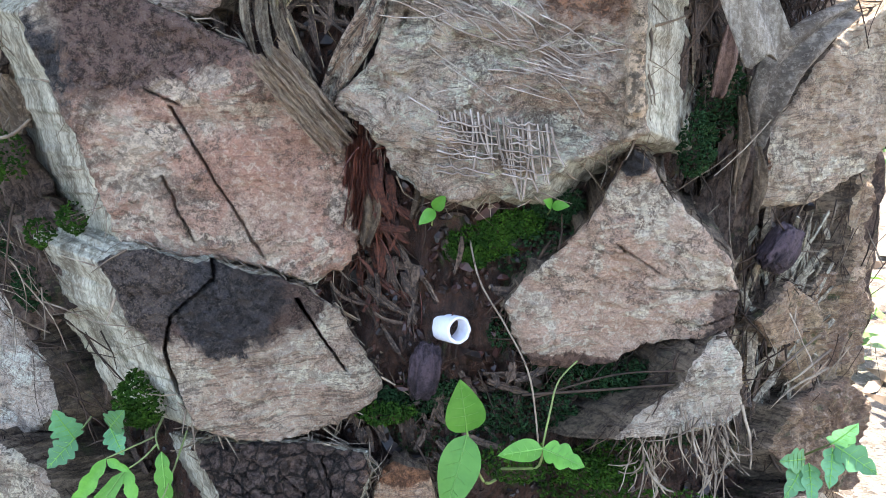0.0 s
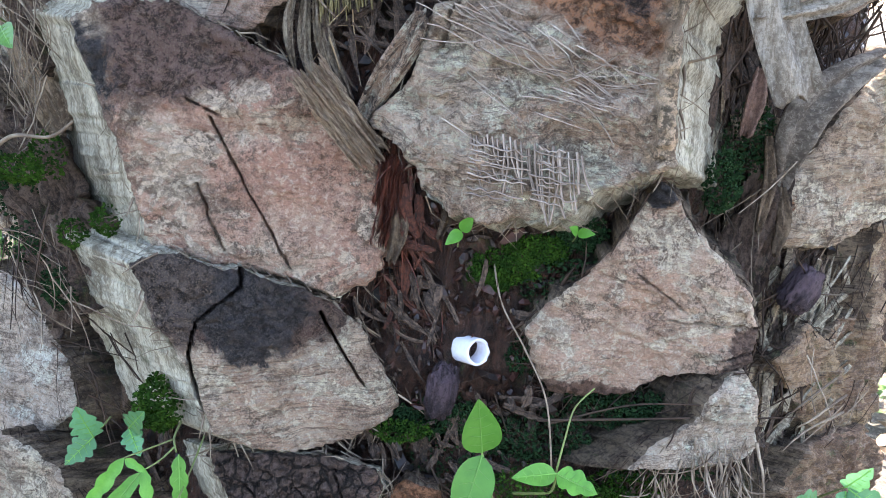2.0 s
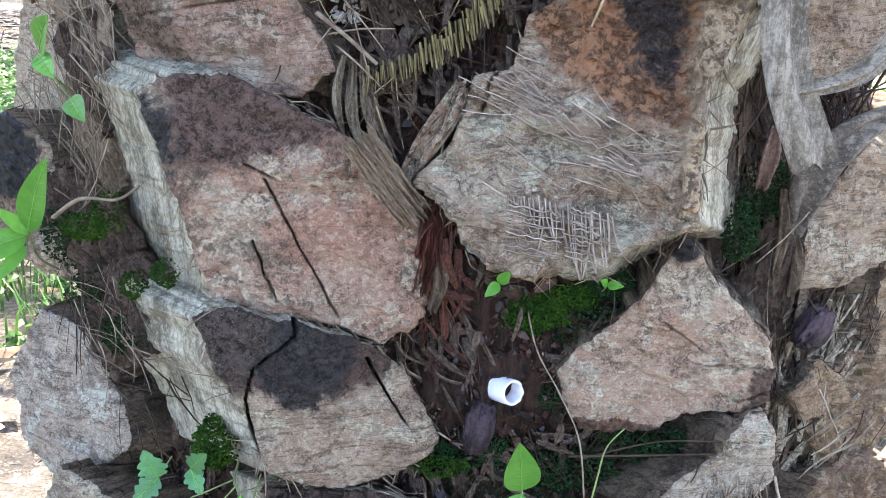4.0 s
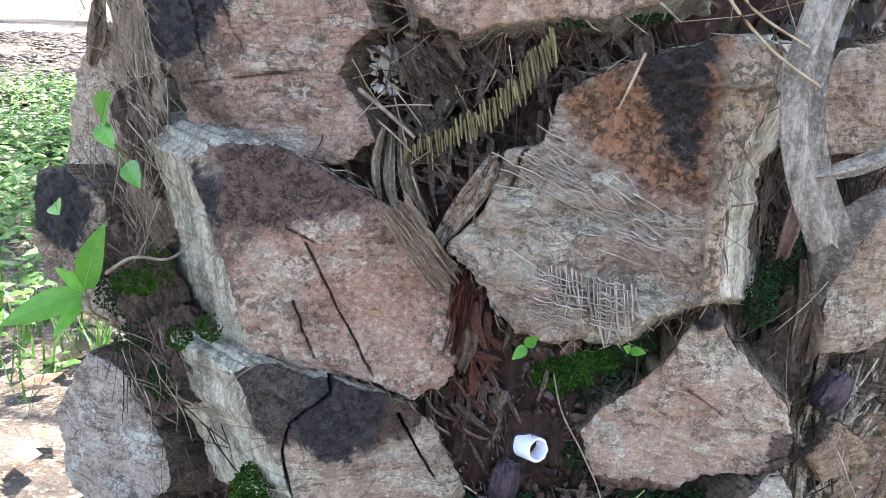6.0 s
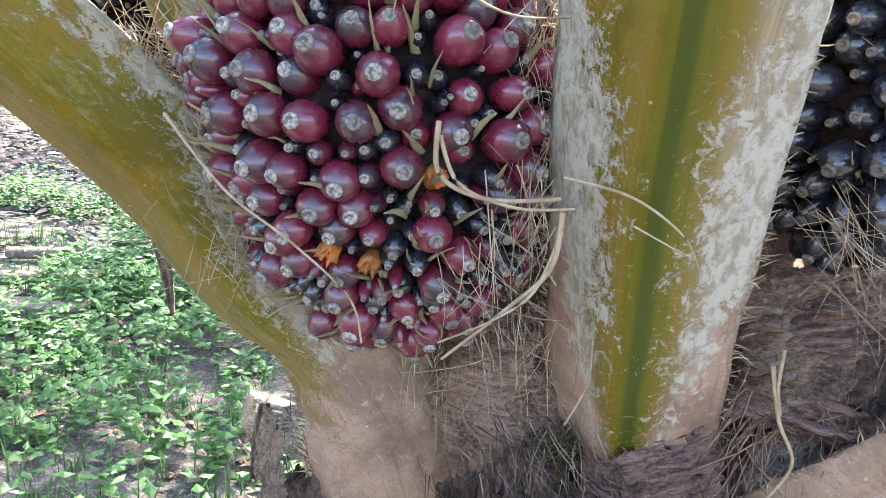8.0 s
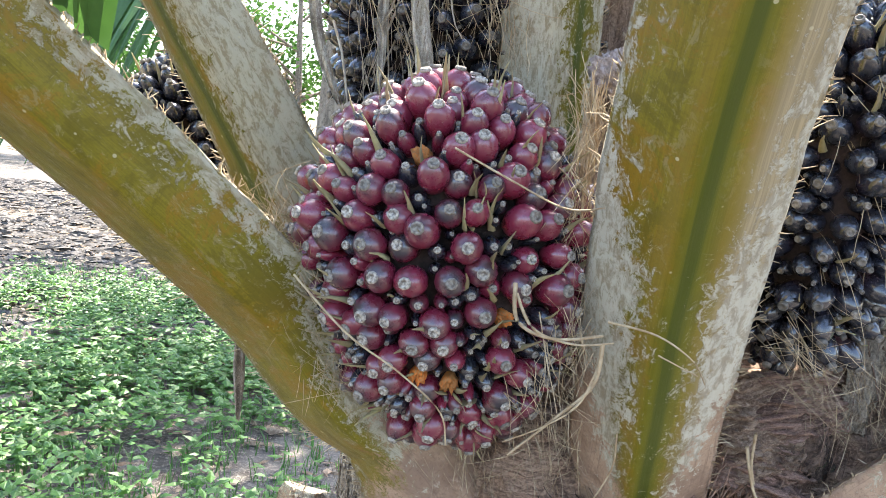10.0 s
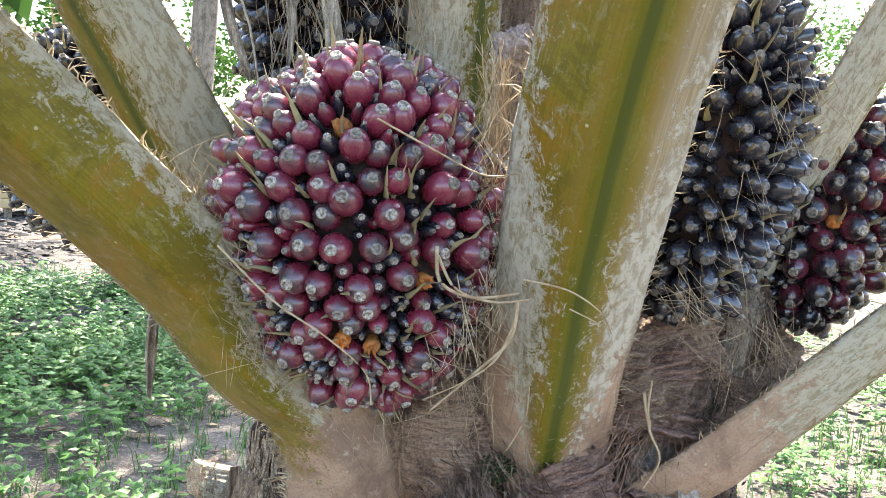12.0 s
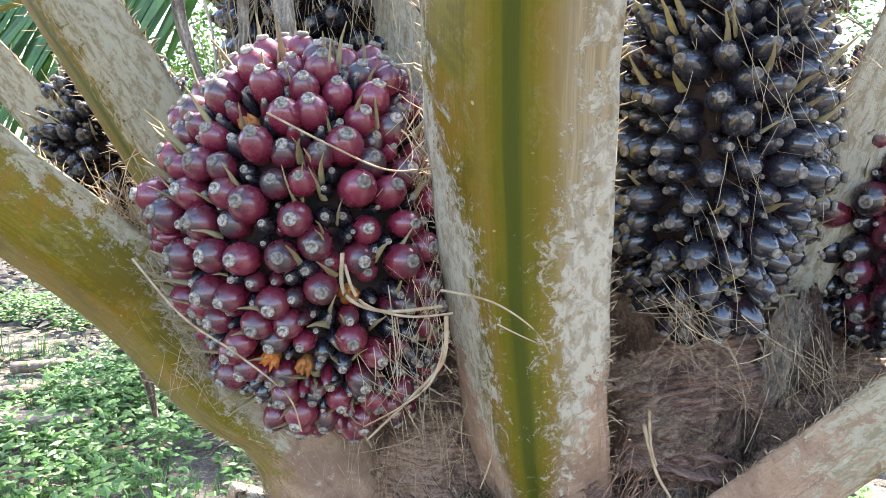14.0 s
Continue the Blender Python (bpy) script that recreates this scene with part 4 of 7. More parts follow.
def mesh_of(name, verts, faces, mat):
    me = bpy.data.meshes.new(name)
    me.from_pydata([tuple(v) for v in verts], [], [tuple(f) for f in faces])
    me.materials.append(mat)
    me.shade_smooth()
    return me


FRUIT_SHAPE = [(0.006, 0.0), (0.0115, 0.004), (0.0152, 0.011), (0.0175, 0.019), (0.0180, 0.0245), (0.0168, 0.031), (0.0132, 0.037), (0.0088, 0.0408), (0.0055, 0.0425), (0.0028, 0.0430)]
LONG_SHAPE = [(0.005, 0.0), (0.0105, 0.005), (0.0140, 0.013), (0.0150, 0.021), (0.0144, 0.029), (0.0116, 0.036), (0.0078, 0.0410), (0.0046, 0.0432), (0.0026, 0.0440)]
CUP_SHAPE = [(0.0066, 0.0412), (0.0070, 0.0436), (0.0058, 0.0456), (0.0042, 0.0458), (0.0030, 0.0438), (0.0012, 0.0446)]
ROUND = {k: mesh_of("fruit", *lathe(FRUIT_SHAPE, 14), k) for k in (RED, DARK_RED, BLACK)}
LONG = {k: mesh_of("fruit", *lathe(LONG_SHAPE, 14), k) for k in (RED, DARK_RED, BLACK)}
CUP = mesh_of("stigma", *lathe(CUP_SHAPE, 9), TIP)
LONG_CUP = mesh_of("stigma", *lathe([(r * 0.8, z + 0.0025) for r, z in CUP_SHAPE], 9), plain("grey_stigma", (0.27, 0.24, 0.20), (0.08, 0.07, 0.058), 200, 0.7, 0.3, 0.3))


def torn_mesh():
    """A pecked fruit: ragged fibrous flesh round a sunken middle."""
    v, f = lathe([(r, z * 0.8) for r, z in FRUIT_SHAPE[:5]] + [(0.012, 0.024), (0.008, 0.019), (0.003, 0.021)], 20)
    v = [Vector(p) * (1 + 0.45 * fbm(p[0] * 230, p[1] * 230, p[2] * 150, 4)) for p in v]
    return mesh_of("torn_fruit", v, f, PULP)


TORN = torn_mesh()


def bract_mesh():
    v, f = [], []
    tube(v, f, [(0, 0, 0.0), (0.001, 0, 0.016), (0.0025, 0, 0.030), (0.007, 0, 0.046)], 0.0046, 0.0006, 6, 0.4)
    return mesh_of("bract", v, f, BRACT)


SPIKE = bract_mesh()


def fruit_bunch(c, radii, turn, count, skin, label, seed, size=1.0, long=False, bracts=50, torn=(), away=0.35, small_zone=None, egg=0.0):
    """A bunch of oil palm fruit, packed side by side over a pith coloured dark as shade, with their apex outwards:
    large ones first, small ones in what room is left, and pale green bracts between.
    """
    ob = thing("fruit_bunch", pose(*c, *turn), label, "palm fruit bunch", "fruit bunches of the palm")
    r = random.Random(seed)
    v, f = [], []
    n, rings = 40, 24

    def shape(d):
        k = 1 + egg * d.z
        return Vector((d.x * radii[0] * k, d.y * radii[1] * k, d.z * radii[2]))

    for i in range(rings):
        t = math.pi * i / (rings - 1)
        for j in range(n):
            p = 2 * math.pi * j / n
            d = Vector((math.sin(t) * math.cos(p), math.sin(t) * math.sin(p), math.cos(t)))
            v.append(shape(d) * (0.86 + 0.05 * fbm(d.x * 6, d.y * 6, d.z * 6 + seed, 3)))
    link_mesh("pith", v, ring_faces(rings, n), PITH, ob, "fibrous heart of the bunch, darkened as shade between the fruits")
    meshes = LONG if long else ROUND
    inv = ob.matrix_world.to_3x3()
    torn = [Vector(t).normalized() for t in torn]
    wide = 0.0165 if long else 0.0185
    spots = []
    for big, tries, lo, hi in ((True, count * 22, 0.86, 1.08), (False, count * 30, 0.58, 0.76), (False, count * 30, 0.36, 0.5)):
        for _ in range(tries):
            d = Vector((r.gauss(0, 1), r.gauss(0, 1), r.gauss(0, 1))).normalized()
            if (inv @ d).y > away:
                continue
            zone = small_zone and small_zone[0] < d.z < small_zone[1] and fbm(d.x * 3, d.y * 3, d.z * 3 + seed, 2) > -0.02
            if big:
                if zone:
                    continue
            q = size * r.uniform(lo, hi)
            pos = shape(d)
            if all((pos - o).length > wide * 0.80 * (q + oq) for o, oq, _, _ in spots):
                spots.append((pos, q, d, big))
    for pos, q, d, big in spots:
        nrm = Vector((d.x / radii[0], d.y / radii[1], d.z / radii[2])).normalized()
        lean = (nrm + Vector((r.uniform(-0.16, 0.16), r.uniform(-0.16, 0.16), r.uniform(-0.12, 0.2) + 0.35 * max(0.0, d.z)))).normalized()
        depth = (0.029 if big else 0.036) * size + r.uniform(-0.006, 0.006)
        m = Matrix.Translation(pos - nrm * depth) @ lean.to_track_quat("Z", "Y").to_matrix().to_4x4() @ Matrix.Rotation(r.uniform(0, 6.28), 4, "Z") @ Matrix.Diagonal((q * r.uniform(0.92, 1.06), q, (q if big else size * 0.84) * r.uniform(0.95, 1.14), 1))
        hit = [t for t in torn if (d - t).length < 0.15]
        if hit:
            torn = [t for t in torn if t not in hit]
            o = new("torn_fruit", TORN)
            o.parent, o.matrix_local, o["label"] = ob, m @ Matrix.Diagonal((0.55, 0.55, 0.95, 1)), "torn fruit with bright orange pulp"
            continue
        o = new("fruit", meshes[skin if big or r.random() < 0.4 else BLACK])
        o.parent, o.matrix_local = ob, m
        new("stigma", LONG_CUP if long else CUP).parent = o
        if r.random() < bracts / max(1, len(spots)):
            b = new("bract", SPIKE)
            b.parent = ob
            tilt = (nrm + Vector((r.uniform(-0.25, 0.25), r.uniform(-0.25, 0.25), 0.75))).normalized()
            side = Matrix.Rotation(r.uniform(0, 6.28), 3, nrm) @ nrm.orthogonal().normalized()
            b.matrix_local = Matrix.Translation(pos + side * 0.019 - nrm * 0.012) @ tilt.to_track_quat("Z", "Y").to_matrix().to_4x4() @ Matrix.Rotation(r.uniform(0, 6.28), 4, "Z") @ Matrix.Diagonal((1, 1, r.uniform(0.75, 1.2), 1))
    return ob


fruit_bunch((-0.302, 0.600, 1.386), (0.165, 0.150, 0.212), (14, -10, 0), 420, RED, "ripe wine-red fruit bunch with black-tipped and torn fruits", 11, 0.95, False, 190, [(0.22, -1, 0.02), (-0.16, -1, -0.42), (-0.05, -0.75, 0.95), (0.04, -1, -0.55)], small_zone=(-0.72, -0.05), egg=0.05)
fruit_bunch((-0.305, 0.80, 1.665), (0.17, 0.13, 0.18), (10, 0, 0), 330, BLACK, "glossy black unripe fruit bunch behind the ripe bunch", 12, 1.05, True, 30)
fruit_bunch((-0.71, 0.98, 1.47), (0.12, 0.12, 0.16), (10, 0, 0), 300, BLACK, "small black unripe fruit bunch in a frond axil", 13, 0.95, True, 60)
fruit_bunch((0.108, 0.578, 1.512), (0.100, 0.125, 0.212), (16, 0, 0), 310, BLACK, "glossy blue-black unripe fruit bunch with long fruits", 14, 1.0, True, 60)
fruit_bunch((0.335, 0.69, 1.45), (0.11, 0.11, 0.175), (12, 0, 0), 300, DARK_RED, "dark red fruit bunch half hidden by a stalk", 15, 1.02, False, 40, [(-0.3, -1, 0.0)])
fruit_bunch((0.19, 0.80, 1.76), (0.13, 0.10, 0.12), (10, 0, 0), 220, BLACK, "young black fruit bunch high in the crown", 16, 1.0, True, 20)


def sheath_mass(c, radii, label, seed):
    """A brown shredded sheath in a frond axil."""
    ob = thing("leaf_sheath", pose(*c), label, "leaf sheath")
    v = []
    n, rings = 120, 70
    for i in range(rings):
        t = math.pi * i / (rings - 1)
        for j in range(n):
            p = 2 * math.pi * j / n
            d = (math.sin(t) * math.cos(p), math.sin(t) * math.sin(p), math.cos(t))
            sag = d[2] + 0.35 * d[0] * d[0] + 0.12 * fbm(d[0] * 2.5, d[1] * 2.5, d[2] * 2.5 + seed, 3)
            s = 1 + 0.10 * fbm(d[0] * 3, d[1] * 3, d[2] * 3 + seed, 4) + 0.10 * abs(fbm(d[0] * 2.2, d[1] * 2.2, sag * 11 + seed, 4)) + 0.03 * fbm(d[0] * 5, d[1] * 5, sag * 40 + seed, 3)
            v.append([radii[k] * d[k] * s for k in range(3)])
    link_mesh("felt", v, ring_faces(rings, n), FOLDS, ob)


sheath_mass((0.19, 0.80, 1.19), (0.19, 0.19, 0.15), "brown shredded sheath below the black bunch", 1)
sheath_mass((-0.155, 0.715, 1.12), (0.11, 0.115, 0.11), "brown felted sheath below the ripe bunch", 2)

# ---- ground and surroundings ----


def ground():
    m = Mat("soil", 0.95, 0.15)
    big = m.noise(0.55, 6, 0.65, None, 0.5)
    mid = m.noise(7, 5, 0.7)
    fine = m.noise(55, 4, 0.75)
    c = m.mix(m.span(big, 0.38, 0.62), (0.075, 0.066, 0.055), (0.13, 0.115, 0.095))
    c = m.mix(m.span(mid, 0.5, 0.58, 0, 0.75), c, (0.045, 0.036, 0.028))
    c = m.mix(m.span(fine, 0.53, 0.58, 0, 0.6), c, (0.24, 0.21, 0.165))
    m.bump(mid, 0.6, 0.05)
    m.bump(fine, 0.7, 0.015)
    m.colour(c)
    xs = np.r_[-3000, -400, -80, -30, np.linspace(-14, 12, 105), 30, 80, 400, 3000]
    ys = np.r_[-3000, -300, -40, -12, np.linspace(-5, 26, 125), 45, 100, 400, 3000]
    v = []
    for y in ys:
        for x in xs:
            near = max(0, 1 - math.hypot(x, y) / 60)
            v.append((x, y, near * (0.05 * fbm(x * 0.4, y * 0.4, 0, 4) + 0.012 * fbm(x * 4, y * 4, 3, 2)) - 0.02))
    n = len(xs)
    f = [(r * n + i, r * n + i + 1, (r + 1) * n + i + 1, (r + 1) * n + i) for r in range(len(ys) - 1) for i in range(n - 1)]
    tagged(link_mesh("ground", v, f, m.mat), "bare brown soil with leaf litter in dappled shade", "ground", kind="structure")


ground()


def scatter(name, label, category, mat, count, area, make, seed, patch=None):
    """Many small things of one kind on the ground as one object."""
    r = random.Random(seed)
    v, f = [], []
    k = 0
    tries = 0
    while k < count and tries < count * 12:
        tries += 1
        x, y = r.uniform(*area[0]), r.uniform(*area[1])
        if math.hypot(x - AXIS.x, y - AXIS.y) < 0.55:
            continue
        if patch and fbm(x * patch[0] + seed, y * patch[0], seed, 3) < patch[1]:
            continue
        make(v, f, x, y, r)
        k += 1
    tagged(link_mesh(name, v, f, mat, smooth=False), label, category, kind="stuff")


def blade(v, f, x, y, r, hi=(0.05, 0.19), w=0.003):
    for _ in range(4):
        h, a = r.uniform(*hi), r.uniform(0, 6.28)
        d = Vector((math.cos(a), math.sin(a), 0))
        s = Vector((-d.y, d.x, 0)) * w * r.uniform(0.7, 1.4)
        p = Vector((x + r.uniform(-0.04, 0.04), y + r.uniform(-0.04, 0.04), -0.02))
        b = r.uniform(0.15, 0.7) * h
        i = len(v)
        v += [p - s, p + s, p + d * b * 0.35 - s * 0.8 + Vector((0, 0, h * 0.62)), p + d * b * 0.35 + s * 0.8 + Vector((0, 0, h * 0.62)), p + d * b + Vector((0, 0, h))]
        f += [(i, i + 1, i + 3, i + 2), (i + 2, i + 3, i + 4)]


def leaf_quad(v, f, c, d, up, L, w):
    """One small pointed leaf, folded along its midrib."""
    s = d.cross(up).normalized() * w
    i = len(v)
    v += [c, c + d * L * 0.45 + s - up * 0.1 * L, c + d * L * 0.45 + up * 0.04 * L, c + d * L * 0.45 - s - up * 0.1 * L, c + d * L - up * 0.15 * L]
    f += [(i, i + 1, i + 2), (i, i + 2, i + 3), (i + 1, i + 4, i + 2), (i + 2, i + 4, i + 3)]


def weed(v, f, x, y, r):
    h = r.uniform(0.05, 0.30)
    p = Vector((x, y, -0.02))
    for k in range(r.randrange(5, 12)):
        a = r.uniform(0, 6.28)
        d = Vector((math.cos(a), math.sin(a), r.uniform(-0.1, 0.7))).normalized()
        L = r.uniform(0.035, 0.085)
        c = p + Vector((r.uniform(-0.05, 0.05), r.uniform(-0.05, 0.05), h * r.uniform(0.3, 1)))
        leaf_quad(v, f, c, d, Vector((0, 0, 1)), L, L * r.uniform(0.2, 0.34))


def dry(v, f, x, y, r):
    a = r.uniform(0, 6.28)
    L = r.uniform(0.03, 0.14)
    d = Vector((math.cos(a), math.sin(a), r.uniform(-0.05, 0.3))).normalized()
    up = Vector((r.uniform(-0.4, 0.4), r.uniform(-0.4, 0.4), 1)).normalized()
    leaf_quad(v, f, Vector((x, y, r.uniform(-0.01, 0.03))), d, up, L, L * r.uniform(0.05, 0.3))


scatter("leaf_litter", "dry brown leaf litter and chips", "leaf litter", LITTER, 15000, ((-9, 5), (0.6, 17)), dry, 21)
def broad(v, f, x, y, r):
    dry(v, f, x, y, r)
    for _ in range(3):
        a, L = r.uniform(0, 6.28), r.uniform(0.10, 0.32)
        d = Vector((math.cos(a), math.sin(a), r.uniform(-0.02, 0.2))).normalized()
        leaf_quad(v, f, Vector((x + r.uniform(-0.2, 0.2), y + r.uniform(-0.2, 0.2), r.uniform(0.0, 0.04))), d, Vector((r.uniform(-0.5, 0.5), r.uniform(-0.5, 0.5), 1)).normalized(), L, L * r.uniform(0.06, 0.25))


# fallen leaves in a dark tone that also stands in for dappled shade
scatter("leaf_litter", "dry fallen leaves darkened to mottle the far ground like dappled shade", "leaf litter", plain("dapple_litter", (0.12, 0.11, 0.095), (0.05, 0.045, 0.04), 30, 0.85, 0.2, 0.0, True), 5000, ((-10, 2), (5, 18)), broad, 26, (0.5, -0.2))
scatter("weeds", "bright green low broad-leaved weeds", "weeds", WEED, 1700, ((-5.5, -0.7), (2.4, 7.5)), weed, 22, (0.7, 0.03))
scatter("weeds", "sunlit green weeds beyond the palm", "weeds", WEED, 2200, ((0.7, 6), (1.3, 9)), weed, 23, (0.5, -0.2))
scatter("weeds", "low green weeds near the palm", "weeds", WEED, 130, ((-3.4, -0.8), (1.6, 3.1)), weed, 25, (0.9, -0.05))
scatter("weeds", "dense fresh green weeds in the clearing", "weeds", WEED, 1050, ((-2.9, -0.8), (3.3, 7.2)), weed, 27, (0.6, -0.3))
scatter("grass", "thin green grass tufts", "grass", GRASS, 3000, ((-6, 4), (1.5, 8)), blade, 24, (0.6, 0.0))


def log(a, b, r0, r1, label, seed):
    ob = thing("log", pose(*a), label, "log")
    v = []
    n = 18
    pts = smooth_path([a, ((a[0] + b[0]) / 2 + 0.02, (a[1] + b[1]) / 2, (a[2] + b[2]) / 2 + 0.015), b], 20)
    ax = (Vector(b) - Vector(a)).normalized()
    s = ax.cross(Vector((0, 0, 1))).normalized()
    u = s.cross(ax)
    for i, p in enumerate(pts):
        rr = r0 + (r1 - r0) * i / 19
        for j in range(n):
            t = 2 * math.pi * j / n
            q = rr * (1 + 0.1 * fbm(math.cos(t) * 3, math.sin(t) * 3, i * 0.4 + seed, 3))
            v.append(Vector(p) - Vector(a) + s * q * math.cos(t) + u * q * math.sin(t))
    f = ring_faces(20, n) + [tuple(reversed(range(n))), tuple(range(19 * n, 20 * n))]
    link_mesh("wood", v, f, BARK, ob)


log((-3.6, 3.75, 0.045), (-2.35, 4.55, 0.05), 0.05, 0.042, "weathered grey log lying in the weeds", 1)
log((-3.3, 4.75, 0.04), (-1.9, 5.35, 0.045), 0.04, 0.03, "thin pale dead frond stalk on the ground", 2)
log((-2.9, 5.3, 0.04), (-1.7, 5.7, 0.04), 0.035, 0.03, "thin pale dead frond stalk on the ground", 3)


def box_bm(sx, sy, sz, bev=0.004):
    bm = bmesh.new()
    bmesh.ops.create_cube(bm, size=1)
    bmesh.ops.scale(bm, vec=(sx, sy, sz), verts=bm.verts)
    bmesh.ops.bevel(bm, geom=bm.edges[:], offset=bev, segments=1, affect="EDGES")
    return bm


def plank():
    ob = thing("plank", pose(-2.78, 3.62, 0.05, 0, 2, 24), "grey sawn plank lying on the ground", "plank")
    part("board", box_bm(1.1, 0.20, 0.10, 0.006), BARK, ob)


plank()
PAINT = plain("ochre_board", (0.55, 0.42, 0.22), (0.42, 0.32, 0.17), 6, 0.7, 0.3, 0.2)


def shed():
    """A low wooden platform far behind."""
    ob = thing("timber_crate", pose(-3.9, 12.3, 0.0, 0, 0, 20), "pale ochre timber crate standing on short posts", "crate")
    for k in range(4):
        o = part("board", box_bm(1.3, 0.9, 0.125, 0.01), PAINT, ob)
        o.matrix_local = pose(0, 0, 0.22 + 0.13 * k)
    for sx in (-0.55, 0.55):
        for sy in (-0.35, 0.35):
            o = part("leg", box_bm(0.09, 0.09, 0.2, 0.008), BARK, ob)
            o.matrix_local = pose(sx, sy, 0.09)


shed()

# ---- trees behind ----


def tree(c, height, crown, label, seed, leaves=5200, clear=0.25):
    ob = thing("tree", pose(*c), label, "tree", "trees behind the clearing")
    r = random.Random(seed)
    v, f = [], []
    tube(v, f, [(0, 0, -0.1), (0.1, 0, height * 0.4), (0.0, 0.1, height * 0.8)], 0.16, 0.06, 10)
    tips = []
    for k in range(12):
        a = r.uniform(0, 6.28)
        z = height * r.uniform(clear, 0.75)
        tip = Vector((math.cos(a) * crown * r.uniform(0.4, 0.9), math.sin(a) * crown * r.uniform(0.4, 0.9), z + height * r.uniform(0.05, 0.3)))
        tube(v, f, [(0.05, 0, z), tip * 0.5 + Vector((0, 0, z * 0.5)), tip], 0.05, 0.012, 5)
        tips.append(tip)
    link_mesh("trunk", v, f, BARK, ob)
    v, f = [], []
    for k in range(leaves):
        t = r.choice(tips)
        d = Vector((r.gauss(0, 1), r.gauss(0, 1), r.gauss(0, 0.8)))
        c2 = t + d * crown * 0.2
        w = Vector((r.uniform(-1, 1), r.uniform(-1, 1), r.uniform(-0.8, 0.3))).normalized()
        L = r.uniform(0.12, 0.26)
        leaf_quad(v, f, c2, w, w.orthogonal().normalized(), L, L * 0.3)
    link_mesh("crown", v, f, FAR_LEAF, ob, "leafy crown with gaps", False)
    return ob


first_tree = tree((-12.5, 27, 0), 6.5, 3.2, "leafy green tree at the edge of the clearing", 31)
for k, (x, y, s, a) in enumerate(((-20, 27, 1.2, 40), (-6.0, 33, 1.3, 100), (2.5, 30, 1.2, 160), (9.5, 24, 1.0, 220), (13, 14, 0.9, 300), (-22, 17, 1.0, 20), (18, 27, 1.2, 80))):
    copy_thing(first_tree, pose(x, y, 0, 0, 0, a) @ Matrix.Scale(s, 4))
# two unseen trees, added only to throw dappled shade on the ground
tree((-1.5, 8.2, 0), 7.5, 3.8, "unseen tall leafy tree added behind the palm to shade the ground", 32, 4200, 0.6)
tree((-6.4, 8.4, 0), 7.0, 3.6, "unseen tall leafy tree added beside the clearing to shade the ground", 33, 4000, 0.6)

# ---- loose fibre, debris and plants on the trunk ----


def fibre_mat(label, spots, count, length, way, spread, mat, seed, width=(0.0006, 0.0014), curl=0.35, flat=1.0, name="fibre_tangle"):
    """A tangle of loose strands round some spots (x, y, z, radius x, radius y, radius z), as one object."""
    r = random.Random(seed)
    v, f = [], []
    for k in range(count):
        x, y, z, rx, ry, rz = spots[k % len(spots)]
        p = Vector((r.gauss(x, rx * 0.5), r.gauss(y, ry * 0.5), r.gauss(z, rz * 0.5)))
        d = (Vector(way).normalized() + Vector((r.gauss(0, spread), r.gauss(0, spread * 0.6), r.gauss(0, spread)))).normalized()
        L = r.uniform(*length)
        bend = Vector((r.gauss(0, 1), r.gauss(0, 0.7), r.gauss(0, 1))) * curl
        pts = []
        steps = 6 if L > 0.03 else 4
        q = p - d * L * 0.5
        for s in range(steps):
            pts.append(q.copy())
            q = q + d * L / (steps - 1)
            d = (d + bend * (0.8 / steps) + Vector((r.gauss(0, 0.08), r.gauss(0, 0.08), r.gauss(0, 0.08)))).normalized()
        w = r.uniform(0.0002, 1.0) ** 2.2 * (width[1] - width[0]) * 0.62 + width[0] * 0.6
        tube(v, f, pts, w, w * 0.45, 4 if flat == 1.0 else 5, flat)
    return tagged(link_mesh(name, v, f, mat), label, "plant fibre", kind="stuff")


PALE, DARKF, GREYF = "pale dry loose palm fibres", "dark brown matted palm fibres", "grey weathered fibre shreds"
# between the stubs, from the foot of the view upwards
fibre_mat(DARKF + " round the pipe", [(-0.01, 0.615, 0.48, 0.08, 0.02, 0.05), (0.03, 0.61, 0.43, 0.10, 0.02, 0.03), (-0.03, 0.61, 0.53, 0.05, 0.02, 0.05)], 132, (0.015, 0.07), (0.5, -0.2, -1), 0.7, STRAND_DARK, 41, (0.0005, 0.0016))
fibre_mat("reddish brown shredded sheath between stubs", [(-0.055, 0.60, 0.57, 0.025, 0.02, 0.07), (-0.03, 0.61, 0.50, 0.05, 0.02, 0.04)], 35, (0.012, 0.04), (0.15, -0.2, -1), 0.5, plain("rust_fibre", (0.17, 0.042, 0.022), (0.05, 0.015, 0.010), 60, 0.4, 0.5, 0.2, True), 42, (0.0005, 0.0018), 0.6, 0.35)
fibre_mat(PALE + " in a hollow", [(-0.12, 0.63, 0.76, 0.06, 0.02, 0.05), (-0.06, 0.63, 0.79, 0.07, 0.02, 0.03), (-0.11, 0.62, 0.70, 0.04, 0.02, 0.03)], 20, (0.02, 0.08), (0.7, -0.3, -1), 0.8, STRAND, 43, (0.0005, 0.0018))
fibre_mat(DARKF + " in a hollow", [(-0.09, 0.64, 0.76, 0.12, 0.02, 0.08), (0.02, 0.64, 0.81, 0.12, 0.02, 0.03)], 252, (0.02, 0.08), (0.3, -0.2, -1), 0.9, STRAND_DARK, 44, (0.0006, 0.0022))
